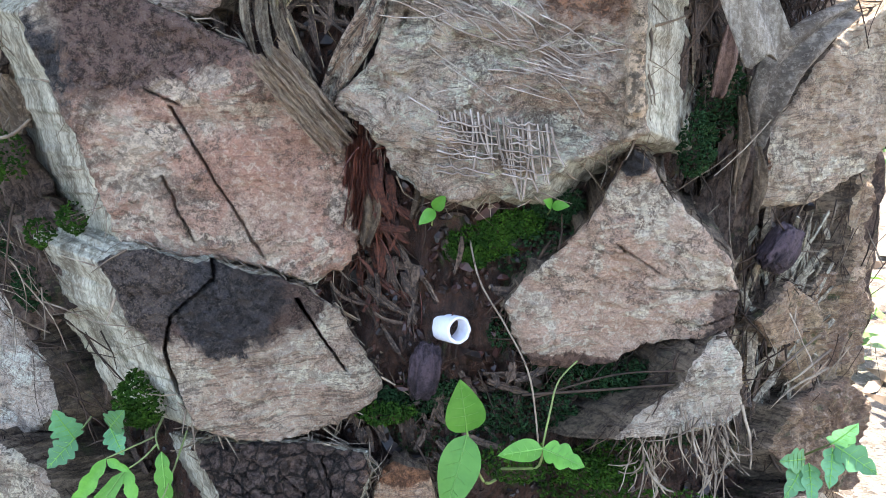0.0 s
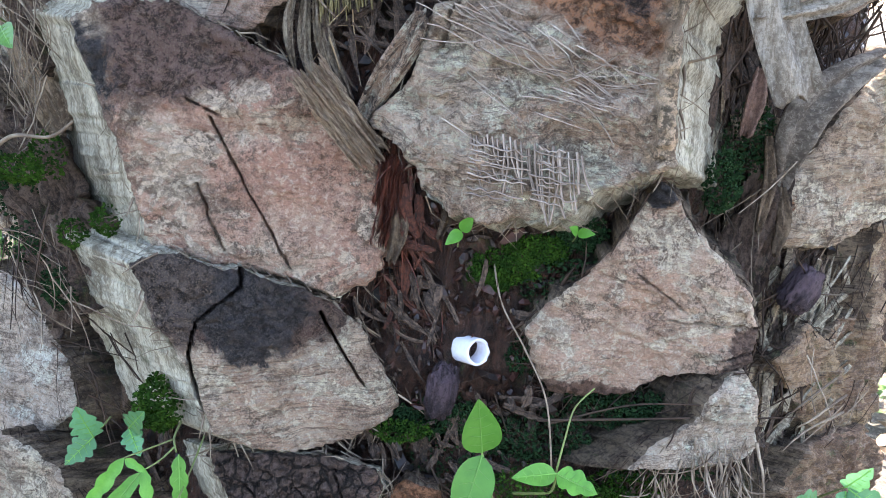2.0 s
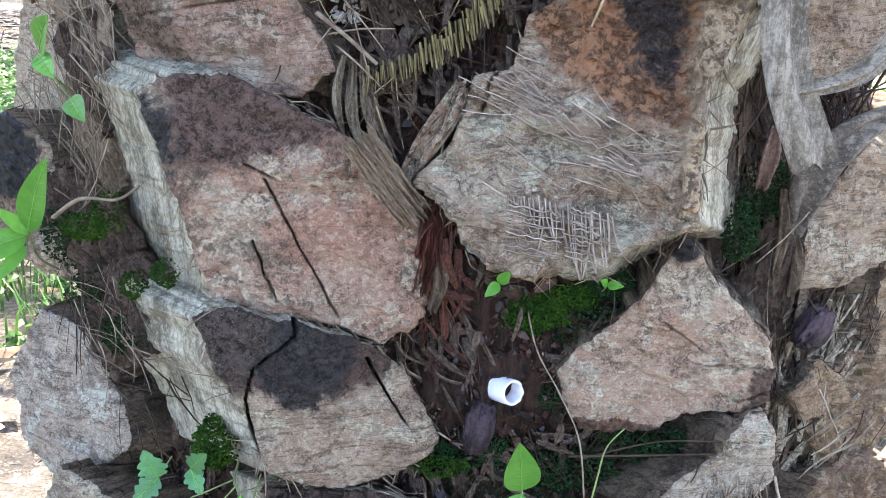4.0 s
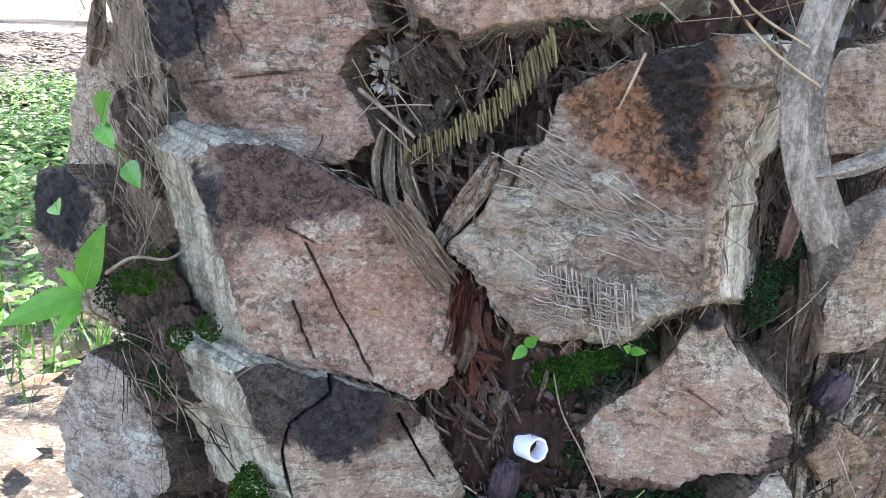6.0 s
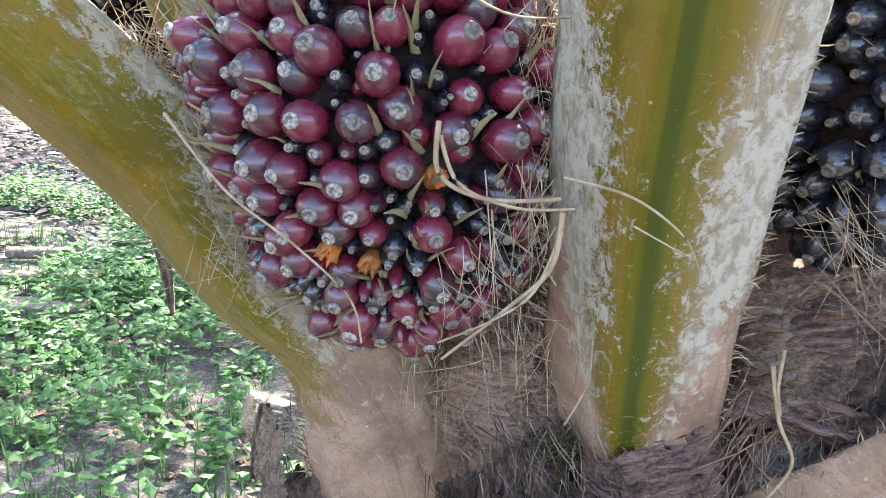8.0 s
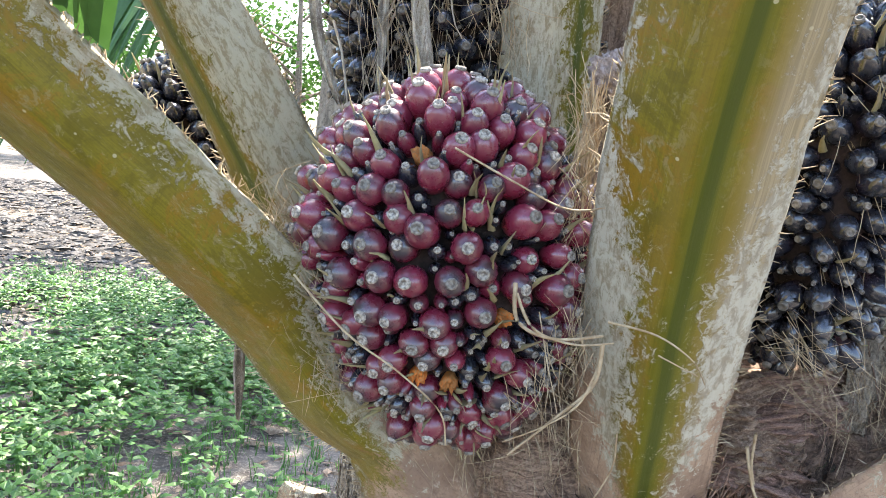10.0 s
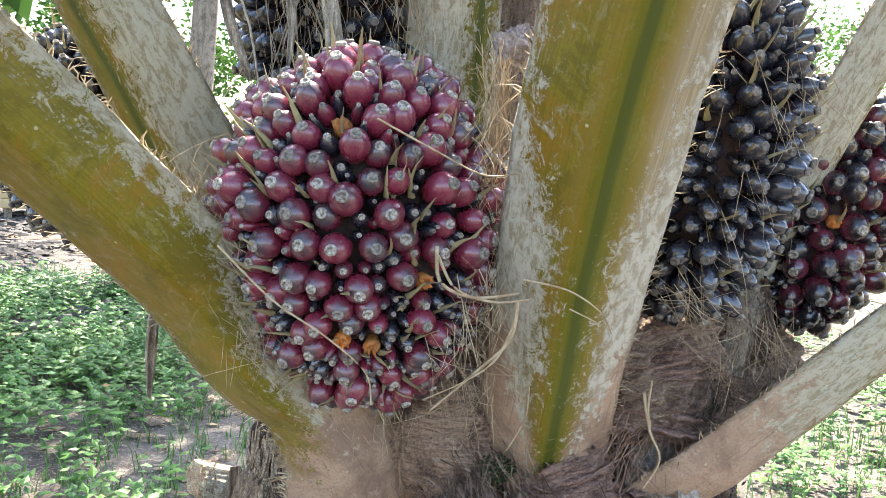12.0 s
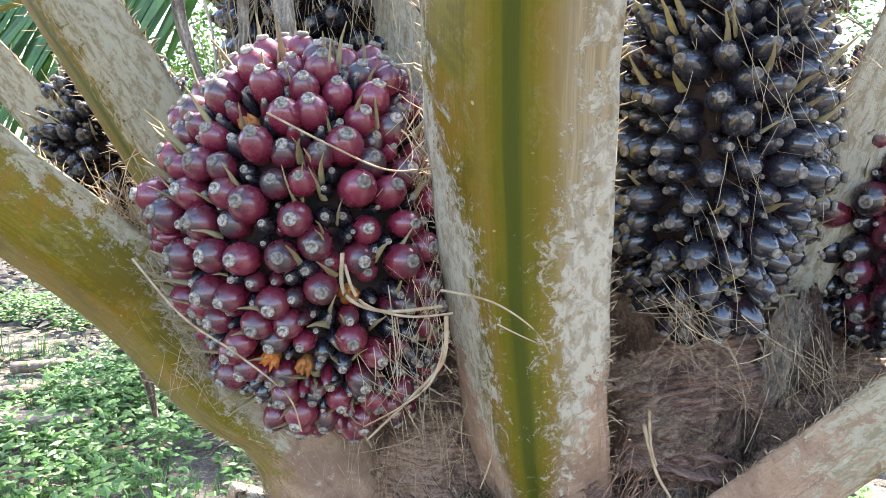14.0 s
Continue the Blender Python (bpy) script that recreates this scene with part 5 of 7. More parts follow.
fibre_mat("torn pale fibres lying across a cut face", [(0.005, 0.573, 0.728, 0.025, 0.003, 0.015), (0.05, 0.558, 0.708, 0.05, 0.004, 0.018), (0.035, 0.562, 0.675, 0.06, 0.003, 0.03), (0.085, 0.549, 0.69, 0.03, 0.004, 0.02)], 170, (0.012, 0.05), (1, -0.25, -0.38), 0.28, plain("face_fibre", (0.50, 0.42, 0.35), (0.26, 0.20, 0.155), 60, 0.85, 0.2, 0.0, True), 48, (0.0003, 0.0013), 0.35, 0.5)
fibre_mat("brown fibre sheet along the trunk edge", [(-0.385, 0.72, 0.92, 0.03, 0.04, 0.08), (-0.35, 0.68, 0.77, 0.03, 0.03, 0.07), (-0.42, 0.74, 0.68, 0.03, 0.04, 0.08), (-0.40, 0.76, 1.0, 0.04, 0.05, 0.06)], 147, (0.03, 0.10), (0.25, -0.1, -1), 0.3, STRAND_GREY, 49, (0.0005, 0.0018), 0.5, 0.5)
fibre_mat(DARKF + " along the trunk edge", [(-0.40, 0.74, 0.85, 0.05, 0.04, 0.15), (-0.36, 0.66, 0.60, 0.05, 0.03, 0.08), (-0.33, 0.62, 0.52, 0.06, 0.03, 0.06), (-0.28, 0.60, 0.42, 0.04, 0.03, 0.06)], 100, (0.02, 0.08), (0.5, -0.2, -1), 0.6, STRAND_DARK, 50, (0.0005, 0.0018), 0.6)
fibre_mat(GREYF + " low on the trunk", [(-0.33, 0.61, 0.53, 0.06, 0.02, 0.03), (-0.30, 0.59, 0.49, 0.05, 0.02, 0.03)], 20, (0.03, 0.08), (1, -0.3, -0.8), 0.4, STRAND_GREY, 51, (0.0005, 0.0014), 0.6)
fibre_mat(DARKF + " beside a stub", [(0.215, 0.67, 0.60, 0.025, 0.02, 0.06), (0.25, 0.67, 0.50, 0.03, 0.02, 0.05), (0.23, 0.66, 0.42, 0.05, 0.03, 0.05), (0.32, 0.72, 0.51, 0.06, 0.02, 0.02), (0.34, 0.74, 0.40, 0.05, 0.03, 0.06)], 168, (0.02, 0.07), (-0.25, -0.2, -1), 0.5, STRAND_DARK, 52, (0.0005, 0.002), 0.5)
fibre_mat(GREYF + " curling beside a stub", [(0.33, 0.69, 0.52, 0.05, 0.02, 0.02), (0.28, 0.66, 0.44, 0.03, 0.03, 0.05), (0.225, 0.645, 0.59, 0.008, 0.02, 0.05), (0.34, 0.70, 0.40, 0.05, 0.03, 0.05)], 25, (0.04, 0.11), (-0.5, -0.3, -1), 0.5, STRAND_GREY, 53, (0.001, 0.004), 0.5, 0.3)
fibre_mat("frayed pale fibres below a small stub", [(0.155, 0.553, 0.385, 0.010, 0.008, 0.02), (0.20, 0.55, 0.388, 0.012, 0.008, 0.02), (0.19, 0.552, 0.408, 0.05, 0.008, 0.008)], 70, (0.02, 0.06), (0.0, -0.2, -1), 0.25, STRAND_GREY, 54, (0.0006, 0.0026), 1.5)
fibre_mat("looping pale dry strands", [(0.17, 0.60, 0.93, 0.06, 0.03, 0.03), (0.14, 0.61, 0.88, 0.03, 0.02, 0.04)], 28, (0.06, 0.16), (0.6, -0.3, -0.7), 0.6, STRAND, 55, (0.0005, 0.0013), 1.1)
fibre_mat(DARKF + " beneath the crown", [(0.17, 0.65, 0.93, 0.07, 0.04, 0.06), (0.19, 0.67, 0.73, 0.03, 0.03, 0.06), (0.27, 0.72, 0.71, 0.05, 0.02, 0.02)], 300, (0.03, 0.10), (0.0, -0.2, -1), 0.5, STRAND_DARK, 56, (0.0007, 0.003), 0.3)
fibre_mat("red-brown fibres in the hollows under the crown", [(-0.17, 0.655, 0.96, 0.05, 0.02, 0.07), (-0.12, 0.64, 1.03, 0.07, 0.02, 0.04), (0.02, 0.63, 1.02, 0.10, 0.02, 0.02), (0.0, 0.64, 0.82, 0.12, 0.02, 0.02)], 230, (0.02, 0.08), (0.5, -0.2, -1), 0.6, plain("red_brown_fibre", (0.17, 0.085, 0.055), (0.07, 0.036, 0.026), 60, 0.85, 0.2, 0.0, True), 57, (0.0006, 0.0024), 0.3)
fibre_mat("brown fibre skirt below the frond bases", [(-0.33, 0.68, 0.905, 0.08, 0.012, 0.012), (-0.28, 0.665, 0.91, 0.08, 0.01, 0.01)], 60, (0.02, 0.06), (0.5, -0.3, -1), 0.4, STRAND_GREY, 58, (0.0006, 0.002), 0.3)
# in the crown
fibre_mat("golden fibres hanging below the ripe bunch", [(-0.19, 0.60, 1.16, 0.07, 0.02, 0.03), (-0.26, 0.61, 1.14, 0.07, 0.02, 0.03), (-0.15, 0.57, 1.20, 0.04, 0.02, 0.04)], 80, (0.03, 0.10), (0.1, -0.4, -1), 0.5, STRAND, 59, (0.0004, 0.0012), 0.4)
fibre_mat("tan fibre felt on the sheath", [(-0.12, 0.60, 1.10, 0.07, 0.015, 0.06), (-0.20, 0.625, 1.10, 0.06, 0.015, 0.05)], 110, (0.03, 0.09), (0.2, -0.3, -1), 0.35, plain("tan_fibre", (0.36, 0.24, 0.14), (0.20, 0.12, 0.07), 60, 0.85, 0.2, 0.0, True), 60, (0.0006, 0.002), 0.2)
fibre_mat("brown shredded fibre mat below the black bunch", [(0.16, 0.61, 1.22, 0.06, 0.03, 0.04), (0.10, 0.60, 1.16, 0.04, 0.03, 0.05), (0.21, 0.62, 1.27, 0.05, 0.03, 0.04), (0.05, 0.58, 1.13, 0.05, 0.02, 0.05)], 330, (0.03, 0.11), (-0.5, -0.4, -1), 0.5, plain("mat_fibre", (0.30, 0.19, 0.13), (0.13, 0.08, 0.055), 60, 0.85, 0.2, 0.0, True), 61, (0.0006, 0.0028), 0.4)
fibre_mat(PALE + " below the black bunch", [(0.15, 0.55, 1.28, 0.06, 0.03, 0.04), (0.24, 0.57, 1.27, 0.05, 0.03, 0.03), (0.08, 0.50, 1.33, 0.02, 0.03, 0.05)], 110, (0.04, 0.14), (0.5, -0.3, -0.9), 0.5, STRAND, 62, (0.0004, 0.0011), 0.5)
fibre_mat(PALE + " beside the ripe bunch", [(-0.175, 0.50, 1.45, 0.02, 0.03, 0.07), (-0.17, 0.53, 1.55, 0.02, 0.03, 0.05), (-0.165, 0.48, 1.34, 0.02, 0.03, 0.06)], 90, (0.04, 0.12), (0.2, -0.2, -1), 0.45, STRAND, 63, (0.0004, 0.0012), 0.5)
fibre_mat(PALE + " along the frond stalk", [(-0.44, 0.53, 1.36, 0.04, 0.03, 0.05), (-0.42, 0.55, 1.28, 0.03, 0.02, 0.05), (-0.50, 0.56, 1.42, 0.03, 0.03, 0.03)], 260, (0.03, 0.10), (0.7, -0.3, -0.8), 0.6, STRAND, 64, (0.0004, 0.0012), 0.5)
fibre_mat("broad pale dry strips over the black bunch", [(-0.37, 0.665, 1.64, 0.07, 0.02, 0.05), (-0.43, 0.68, 1.60, 0.05, 0.02, 0.06)], 30, (0.08, 0.22), (0.12, -0.2, -1), 0.3, plain("pale_strip", (0.55, 0.47, 0.36), (0.36, 0.28, 0.19), 60, 0.85, 0.2, 0.0, True), 65, (0.0007, 0.0045), 0.25, 0.25)
fibre_mat(PALE + " over the black bunch", [(0.10, 0.46, 1.50, 0.03, 0.03, 0.10), (0.22, 0.54, 1.55, 0.04, 0.03, 0.08), (0.14, 0.44, 1.58, 0.06, 0.03, 0.04)], 60, (0.05, 0.15), (0.25, -0.2, -1), 0.4, STRAND, 66, (0.0004, 0.0010), 0.3)


def debris(label, zs, xs, count, tones, seed, size=(0.006, 0.026)):
    """Crumbs and chips of rotten fibre caught on the trunk between the stubs."""
    r = random.Random(seed)
    v, f = [], []
    for k in range(count):
        x, z = r.uniform(*xs), r.uniform(*zs)
        rad = float(np.interp(z, [0, 0.3, 0.6, 0.72, 1.0, 1.3], [0.47, 0.455, 0.445, 0.425, 0.42, 0.36])) + 0.004 - hollow(x, z) + r.gauss(0, 0.006)
        dx = x - AXIS.x
        if abs(dx) > rad * 0.97 or (-0.15 < x < 0.12 and 0.82 < z < 1.0) or math.hypot(x - 0.01, z - 0.48) < 0.024:
            continue
        y = AXIS.y - math.sqrt(rad * rad - dx * dx)
        d = Vector((r.gauss(0, 0.6), r.gauss(0, 0.35), r.gauss(-0.5, 0.6))).normalized()
        up = Vector((r.gauss(0, 0.4), -1, r.gauss(0, 0.4))).normalized()
        s = d.cross(up).normalized()
        L = r.uniform(*size) * (2.2 if r.random() < 0.12 else 1.0)
        w, t = (L * r.uniform(0.18, 0.45), L * r.uniform(0.10, 0.28)) if r.random() < 0.85 else (L * 0.06, L * 0.04)
        c = Vector((x, y, z))
        i = len(v)
        for e, q in ((-0.5, 0.5), (0.0, 1.0), (0.5, 0.35)):
            p = c + d * L * e + up * (0.15 * L * (1 - 4 * e * e)) + s * L * r.gauss(0, 0.06)
            v += [p - s * w * q - up * t, p + s * w * q - up * t, p + s * w * q * 0.7 + up * t, p - s * w * q * 0.7 + up * t]
        for a in (i, i + 4):
            f += [(a + j, a + (j + 1) % 4, a + 4 + (j + 1) % 4, a + 4 + j) for j in range(4)]
        f += [(i, i + 3, i + 2, i + 1), (i + 8, i + 9, i + 10, i + 11)]
    tagged(link_mesh("bark_debris", v, f, plain("debris_" + str(seed), *tones, 80, 0.5, 0.4, 0.3, True), smooth=False), label, "bark debris", kind="stuff")


fibre_mat("straw-coloured fibre bundle between two stalks", [(-0.168, 0.53, 1.555, 0.012, 0.01, 0.02), (-0.172, 0.53, 1.52, 0.012, 0.01, 0.03), (-0.174, 0.53, 1.48, 0.014, 0.01, 0.03)], 130, (0.05, 0.11), (-0.08, -0.1, -1), 0.14, plain("straw_fibre", (0.58, 0.44, 0.27), (0.34, 0.23, 0.13), 60, 0.8, 0.2, 0.0, True), 87, (0.0005, 0.0016), 0.2)
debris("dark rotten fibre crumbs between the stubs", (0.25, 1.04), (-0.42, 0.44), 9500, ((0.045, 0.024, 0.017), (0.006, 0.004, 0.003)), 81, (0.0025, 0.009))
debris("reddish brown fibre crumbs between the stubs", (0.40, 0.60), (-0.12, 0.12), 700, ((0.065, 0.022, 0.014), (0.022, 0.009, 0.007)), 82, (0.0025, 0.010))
debris("pale chips of dry fibre between the stubs", (0.25, 1.04), (-0.42, 0.44), 700, ((0.30, 0.22, 0.14), (0.12, 0.08, 0.05)), 83, (0.002, 0.007))


debris("crumbling grey-white rotten wood in a hollow", (0.755, 0.795), (-0.115, -0.075), 60, ((0.60, 0.55, 0.48), (0.36, 0.30, 0.25)), 84, (0.006, 0.016))
debris("grey-white rotten wood beside a cut stub", (0.765, 0.805), (-0.15, -0.125), 40, ((0.62, 0.60, 0.54), (0.42, 0.38, 0.32)), 85, (0.005, 0.012))


def shred_skin(name, pale, dark):
    """Torn bark fibre: streaks along the piece, a tone of its own for each."""
    m = Mat(name, 0.6, 0.35)
    uv = m.uv()
    m.coord = uv
    s = m.noise(1.0, 7, 0.75, m.stretch((700, 25, 1)), 0.3)
    fine = m.noise(260, 5, 0.8)
    own = m.random(True)
    c = m.mix(m.span(own, 0.0, 1.0), pale, tuple(0.35 * x + 0.65 * y for x, y in zip(pale, dark)))
    c = m.mix(m.span(s, 0.46, 0.62, 0, 0.9), c, dark)
    c = m.mix(m.span(fine, 0.53, 0.57, 0, 0.6), c, tuple(x * 0.5 for x in dark))
    c = m.mix(m.span(fine, 0.47, 0.43, 0, 0.6), c, tuple(min(0.8, x * 1.4) for x in pale))
    m.bump(s, 1.0, 0.004)
    return m.colour(c)


def shreds(label, spots, count, length, width, way, spread, mat, seed, lift=0.008):
    """Thick torn strips of old sheath lodged on the trunk round some spots (x, z, radius x, radius z), as one heap."""
    r = random.Random(seed)
    v, f, uvs = [], [], []
    for k in range(count):
        x, z, rx, rz = spots[k % len(spots)]
        x, z = r.gauss(x, rx * 0.55), r.gauss(z, rz * 0.55)
        rad = float(np.interp(z, [0, 0.3, 0.6, 0.72, 1.0, 1.3], [0.47, 0.455, 0.445, 0.425, 0.42, 0.36])) + lift - 0.6 * hollow(x, z) + r.uniform(-0.004, 0.012)
        dx = x - AXIS.x
        if abs(dx) > rad * 0.985 or math.hypot(x - 0.02, z - 0.478) < 0.045:
            continue
        out = Vector((dx, -math.sqrt(rad * rad - dx * dx), 0)).normalized()
        c = Vector((AXIS.x, AXIS.y, z)) + out * rad
        d = (Vector(way) + Vector((r.gauss(0, spread), r.gauss(0, spread * 0.4), r.gauss(0, spread)))).normalized()
        d = (d - out * (d.dot(out) - r.gauss(0.05, 0.14))).normalized()
        L, w = r.uniform(*length), width[0] + (width[1] - width[0]) * r.random() ** 2
        t = w * r.uniform(0.16, 0.4)
        bend, twist = r.gauss(0, 0.5), r.gauss(0, 0.7)
        q = c - d * L * 0.5
        first = len(v)
        steps = 8
        for i in range(steps):
            e = i / (steps - 1)
            side = d.cross(out).normalized()
            side = Matrix.Rotation(twist * (e - 0.3), 3, d) @ side
            nn = side.cross(d)
            wi = w * (0.35 + 0.65 * math.sin(math.pi * min(1.0, 0.18 + e * 0.74)) + 0.25 * r.gauss(0, 0.5)) * 0.5
            ends = d * (r.gauss(0, 0.10) * w if i in (0, steps - 1) else 0.0)
            for a, h in ((-1, 0.0), (-0.45, 1.0), (0.1, 0.6), (0.55, 1.0), (1, 0.0), (0, -0.8)):
                v.append(q + side * a * wi + nn * (h * t * r.uniform(0.6, 1.2)) + ends * (1 + a))
                uvs.append((a * wi + k * 0.37, e * L + k * 0.11))
            q = q + d * L / (steps - 1)
            d = (d + side * bend * 0.12 + out * r.gauss(0, 0.06)).normalized()
        f += ring_faces(steps, 6, first)
        f += [tuple(range(first, first + 6)), tuple(range(first + (steps - 1) * 6, first + steps * 6))]
    ob = link_mesh("bark_shreds", v, f, mat, smooth=False)
    layer = ob.data.uv_layers.new(name="UVMap")
    for l in ob.data.loops:
        layer.data[l.index].uv = uvs[l.vertex_index]
    return tagged(ob, label, "bark shreds", kind="stuff")


SHRED_TAN = shred_skin("tan_shred", (0.46, 0.36, 0.24), (0.12, 0.08, 0.05))
SHRED_GREY = shred_skin("grey_shred", (0.40, 0.36, 0.27), (0.12, 0.095, 0.065))
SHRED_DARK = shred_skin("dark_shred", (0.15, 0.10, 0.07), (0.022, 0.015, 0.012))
SHRED_RUST = shred_skin("rust_shred", (0.13, 0.042, 0.024), (0.028, 0.012, 0.009))
SHRED_GREEN = shred_skin("mossy_shred", (0.30, 0.30, 0.16), (0.06, 0.06, 0.03))
shreds("dark torn bark strips in the gaps between stubs", [(-0.33, 0.62, 0.05, 0.10), (-0.29, 0.50, 0.06, 0.06), (-0.27, 0.42, 0.04, 0.08), (-0.37, 0.75, 0.03, 0.08), (-0.39, 0.88, 0.03, 0.10)], 420, (0.02, 0.07), (0.003, 0.012), (0.55, 0, -1), 0.3, SHRED_DARK, 101)
shreds("grey-green mossy bark strips beside a cut stub", [(-0.315, 0.60, 0.03, 0.05), (-0.285, 0.535, 0.04, 0.03), (-0.35, 0.68, 0.02, 0.05), (-0.26, 0.44, 0.02, 0.04)], 170, (0.02, 0.06), (0.003, 0.009), (0.6, 0, -1), 0.25, SHRED_GREEN, 102, 0.014)
shreds("pale splintered bark strips fanning over a stub", [(-0.285, 0.540, 0.03, 0.02), (-0.265, 0.520, 0.03, 0.02), (-0.31, 0.57, 0.03, 0.02)], 60, (0.04, 0.09), (0.004, 0.012), (1, 0, -0.75), 0.16, SHRED_GREY, 103, 0.026)
shreds("tan torn bark strips along the trunk edge", [(-0.40, 0.93, 0.03, 0.07), (-0.37, 0.80, 0.025, 0.08), (-0.345, 0.70, 0.02, 0.06), (-0.41, 0.99, 0.03, 0.04), (-0.38, 0.64, 0.02, 0.04)], 260, (0.025, 0.08), (0.003, 0.012), (0.3, 0, -1), 0.22, SHRED_TAN, 104, 0.018)
shreds("brown torn bark strips beside a triangular stub", [(0.225, 0.60, 0.018, 0.06), (0.24, 0.53, 0.02, 0.05), (0.255, 0.45, 0.03, 0.05)], 150, (0.025, 0.08), (0.004, 0.012), (-0.1, 0, -1), 0.18, SHRED_TAN, 105, 0.014)
shreds("dark torn bark strips beside a triangular stub", [(0.22, 0.62, 0.03, 0.08), (0.25, 0.50, 0.04, 0.06), (0.27, 0.40, 0.06, 0.05), (0.36, 0.48, 0.06, 0.05), (0.20, 0.72, 0.03, 0.05)], 360, (0.02, 0.07), (0.003, 0.012), (-0.1, 0, -1), 0.35, SHRED_DARK, 106)
shreds("grey curling bark strips low at the trunk edge", [(0.30, 0.47, 0.05, 0.05), (0.33, 0.41, 0.06, 0.06), (0.36, 0.33, 0.05, 0.05)], 150, (0.03, 0.09), (0.003, 0.012), (0.5, 0, 1), 0.5, SHRED_GREY, 107, 0.02)
shreds("wet rust-brown torn sheath between the stubs", [(-0.055, 0.575, 0.016, 0.04), (-0.05, 0.55, 0.03, 0.05)], 60, (0.012, 0.045), (0.003, 0.011), (0.35, 0, -1), 0.5, SHRED_RUST, 108, 0.012)
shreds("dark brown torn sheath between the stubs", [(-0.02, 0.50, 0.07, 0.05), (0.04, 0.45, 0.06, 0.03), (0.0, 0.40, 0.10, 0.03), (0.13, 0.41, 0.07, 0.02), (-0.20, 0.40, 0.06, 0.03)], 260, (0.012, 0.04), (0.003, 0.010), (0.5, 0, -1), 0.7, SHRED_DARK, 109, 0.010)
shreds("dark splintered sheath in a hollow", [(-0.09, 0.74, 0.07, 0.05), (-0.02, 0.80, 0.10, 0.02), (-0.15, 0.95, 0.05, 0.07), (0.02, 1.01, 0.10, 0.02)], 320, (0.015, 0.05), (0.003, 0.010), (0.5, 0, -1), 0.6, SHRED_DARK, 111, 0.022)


def net():
    """A torn net of crossing leaf-sheath fibres on a cut face."""
    r = random.Random(91)
    v, f = [], []
    def lie(x, z):
        return 0.575 - 0.25 * (x - 0.039) + 0.09 * (z - 0.709) - 0.012

    for k in range(25):
        x = -0.004 + 0.0031 * k + r.gauss(0, 0.0007)
        top = 0.646 - 0.10 * (x - 0.05) + r.gauss(0, 0.002)
        L = 0.030 + 0.022 * math.exp(-((x - 0.045) / 0.014) ** 2) + r.uniform(-0.008, 0.006)
        q = r.gauss(0.001, 0.002)
        w = r.uniform(0.0008, 0.0016)
        tube(v, f, [(x, lie(x, top), top), (x + 0.002, lie(x, top) - 0.002, top - L * 0.4), (x + 0.003 + q, lie(x, top) - 0.004 + r.gauss(0, 0.001), top - L * 0.75), (x + 0.005 + q * 2, lie(x, top) - 0.003, top - L)], w, w * 0.7, 5, 0.45)
    for k in range(12):
        for x0, x1 in ((-0.004, r.uniform(0.02, 0.04)), (r.uniform(0.035, 0.045), r.uniform(0.05, 0.075))):
            if r.random() < 0.2:
                continue
            z0 = 0.650 - 0.0034 * k + r.gauss(0, 0.0006)
            pts = [(x0 + (x1 - x0) * t, lie(x0 + (x1 - x0) * t, z0) - 0.0025 - 0.0016 * (j % 2), z0 - 0.10 * (x1 - x0) * t + r.gauss(0, 0.0007)) for j, t in enumerate(np.linspace(0, 1, 9))]
            w = r.uniform(0.0005, 0.001)
            tube(v, f, pts, w, w * 0.7, 5, 0.6)
    tagged(link_mesh("fibre_net", v, f, plain("net_fibre", (0.42, 0.35, 0.29), (0.24, 0.185, 0.145), 60, 0.85, 0.2, 0.0, True)), "torn woven fibre net hanging on a cut face", "plant fibre")


net()


def comb():
    """A curved comb of broken vascular fibres round the rim of a dark hollow."""
    r = random.Random(95)
    v, f = [], []
    arc = smooth_path([(-0.118, 0.612, 0.722), (-0.095, 0.600, 0.735), (-0.074, 0.596, 0.744), (-0.052, 0.594, 0.758), (-0.032, 0.594, 0.778), (-0.016, 0.596, 0.800), (-0.002, 0.600, 0.815)], 150)
    for k, p in enumerate(arc):
        e = k / 149
        L = (0.011 + 0.010 * e) * r.uniform(0.5, 1.4)
        w = r.uniform(0.0005, 0.0010) * (1 + 1.2 * e)
        lean = Vector((0.10 + 0.15 * e + r.gauss(0, 0.06), -0.25, -1)).normalized()
        q = Vector(p) + Vector((r.gauss(0, 0.0016), r.gauss(0, 0.004), r.gauss(0, 0.003)))
        tube(v, f, [q - lean * L * 0.5, q + Vector((0, r.gauss(0, 0.0008), 0)), q + lean * L * 0.5], w, w * 0.6, 5, 0.7)
    tagged(link_mesh("fibre_comb", v, f, plain("comb_fibre", (0.23, 0.19, 0.085), (0.10, 0.08, 0.035), 60, 0.8, 0.2, 0.0, True)), "yellowish comb of broken fibres on the rim of a hollow", "plant fibre")


comb()


def strand(name, pts, r0, r1, mat, label, category="dry strand", flat=1.0, sides=6):
    v, f = [], []
    tube(v, f, [Vector(p) for p in smooth_path(pts, 26)], r0, r1, sides, flat)
    return tagged(link_mesh(name, v, f, mat), label, category)


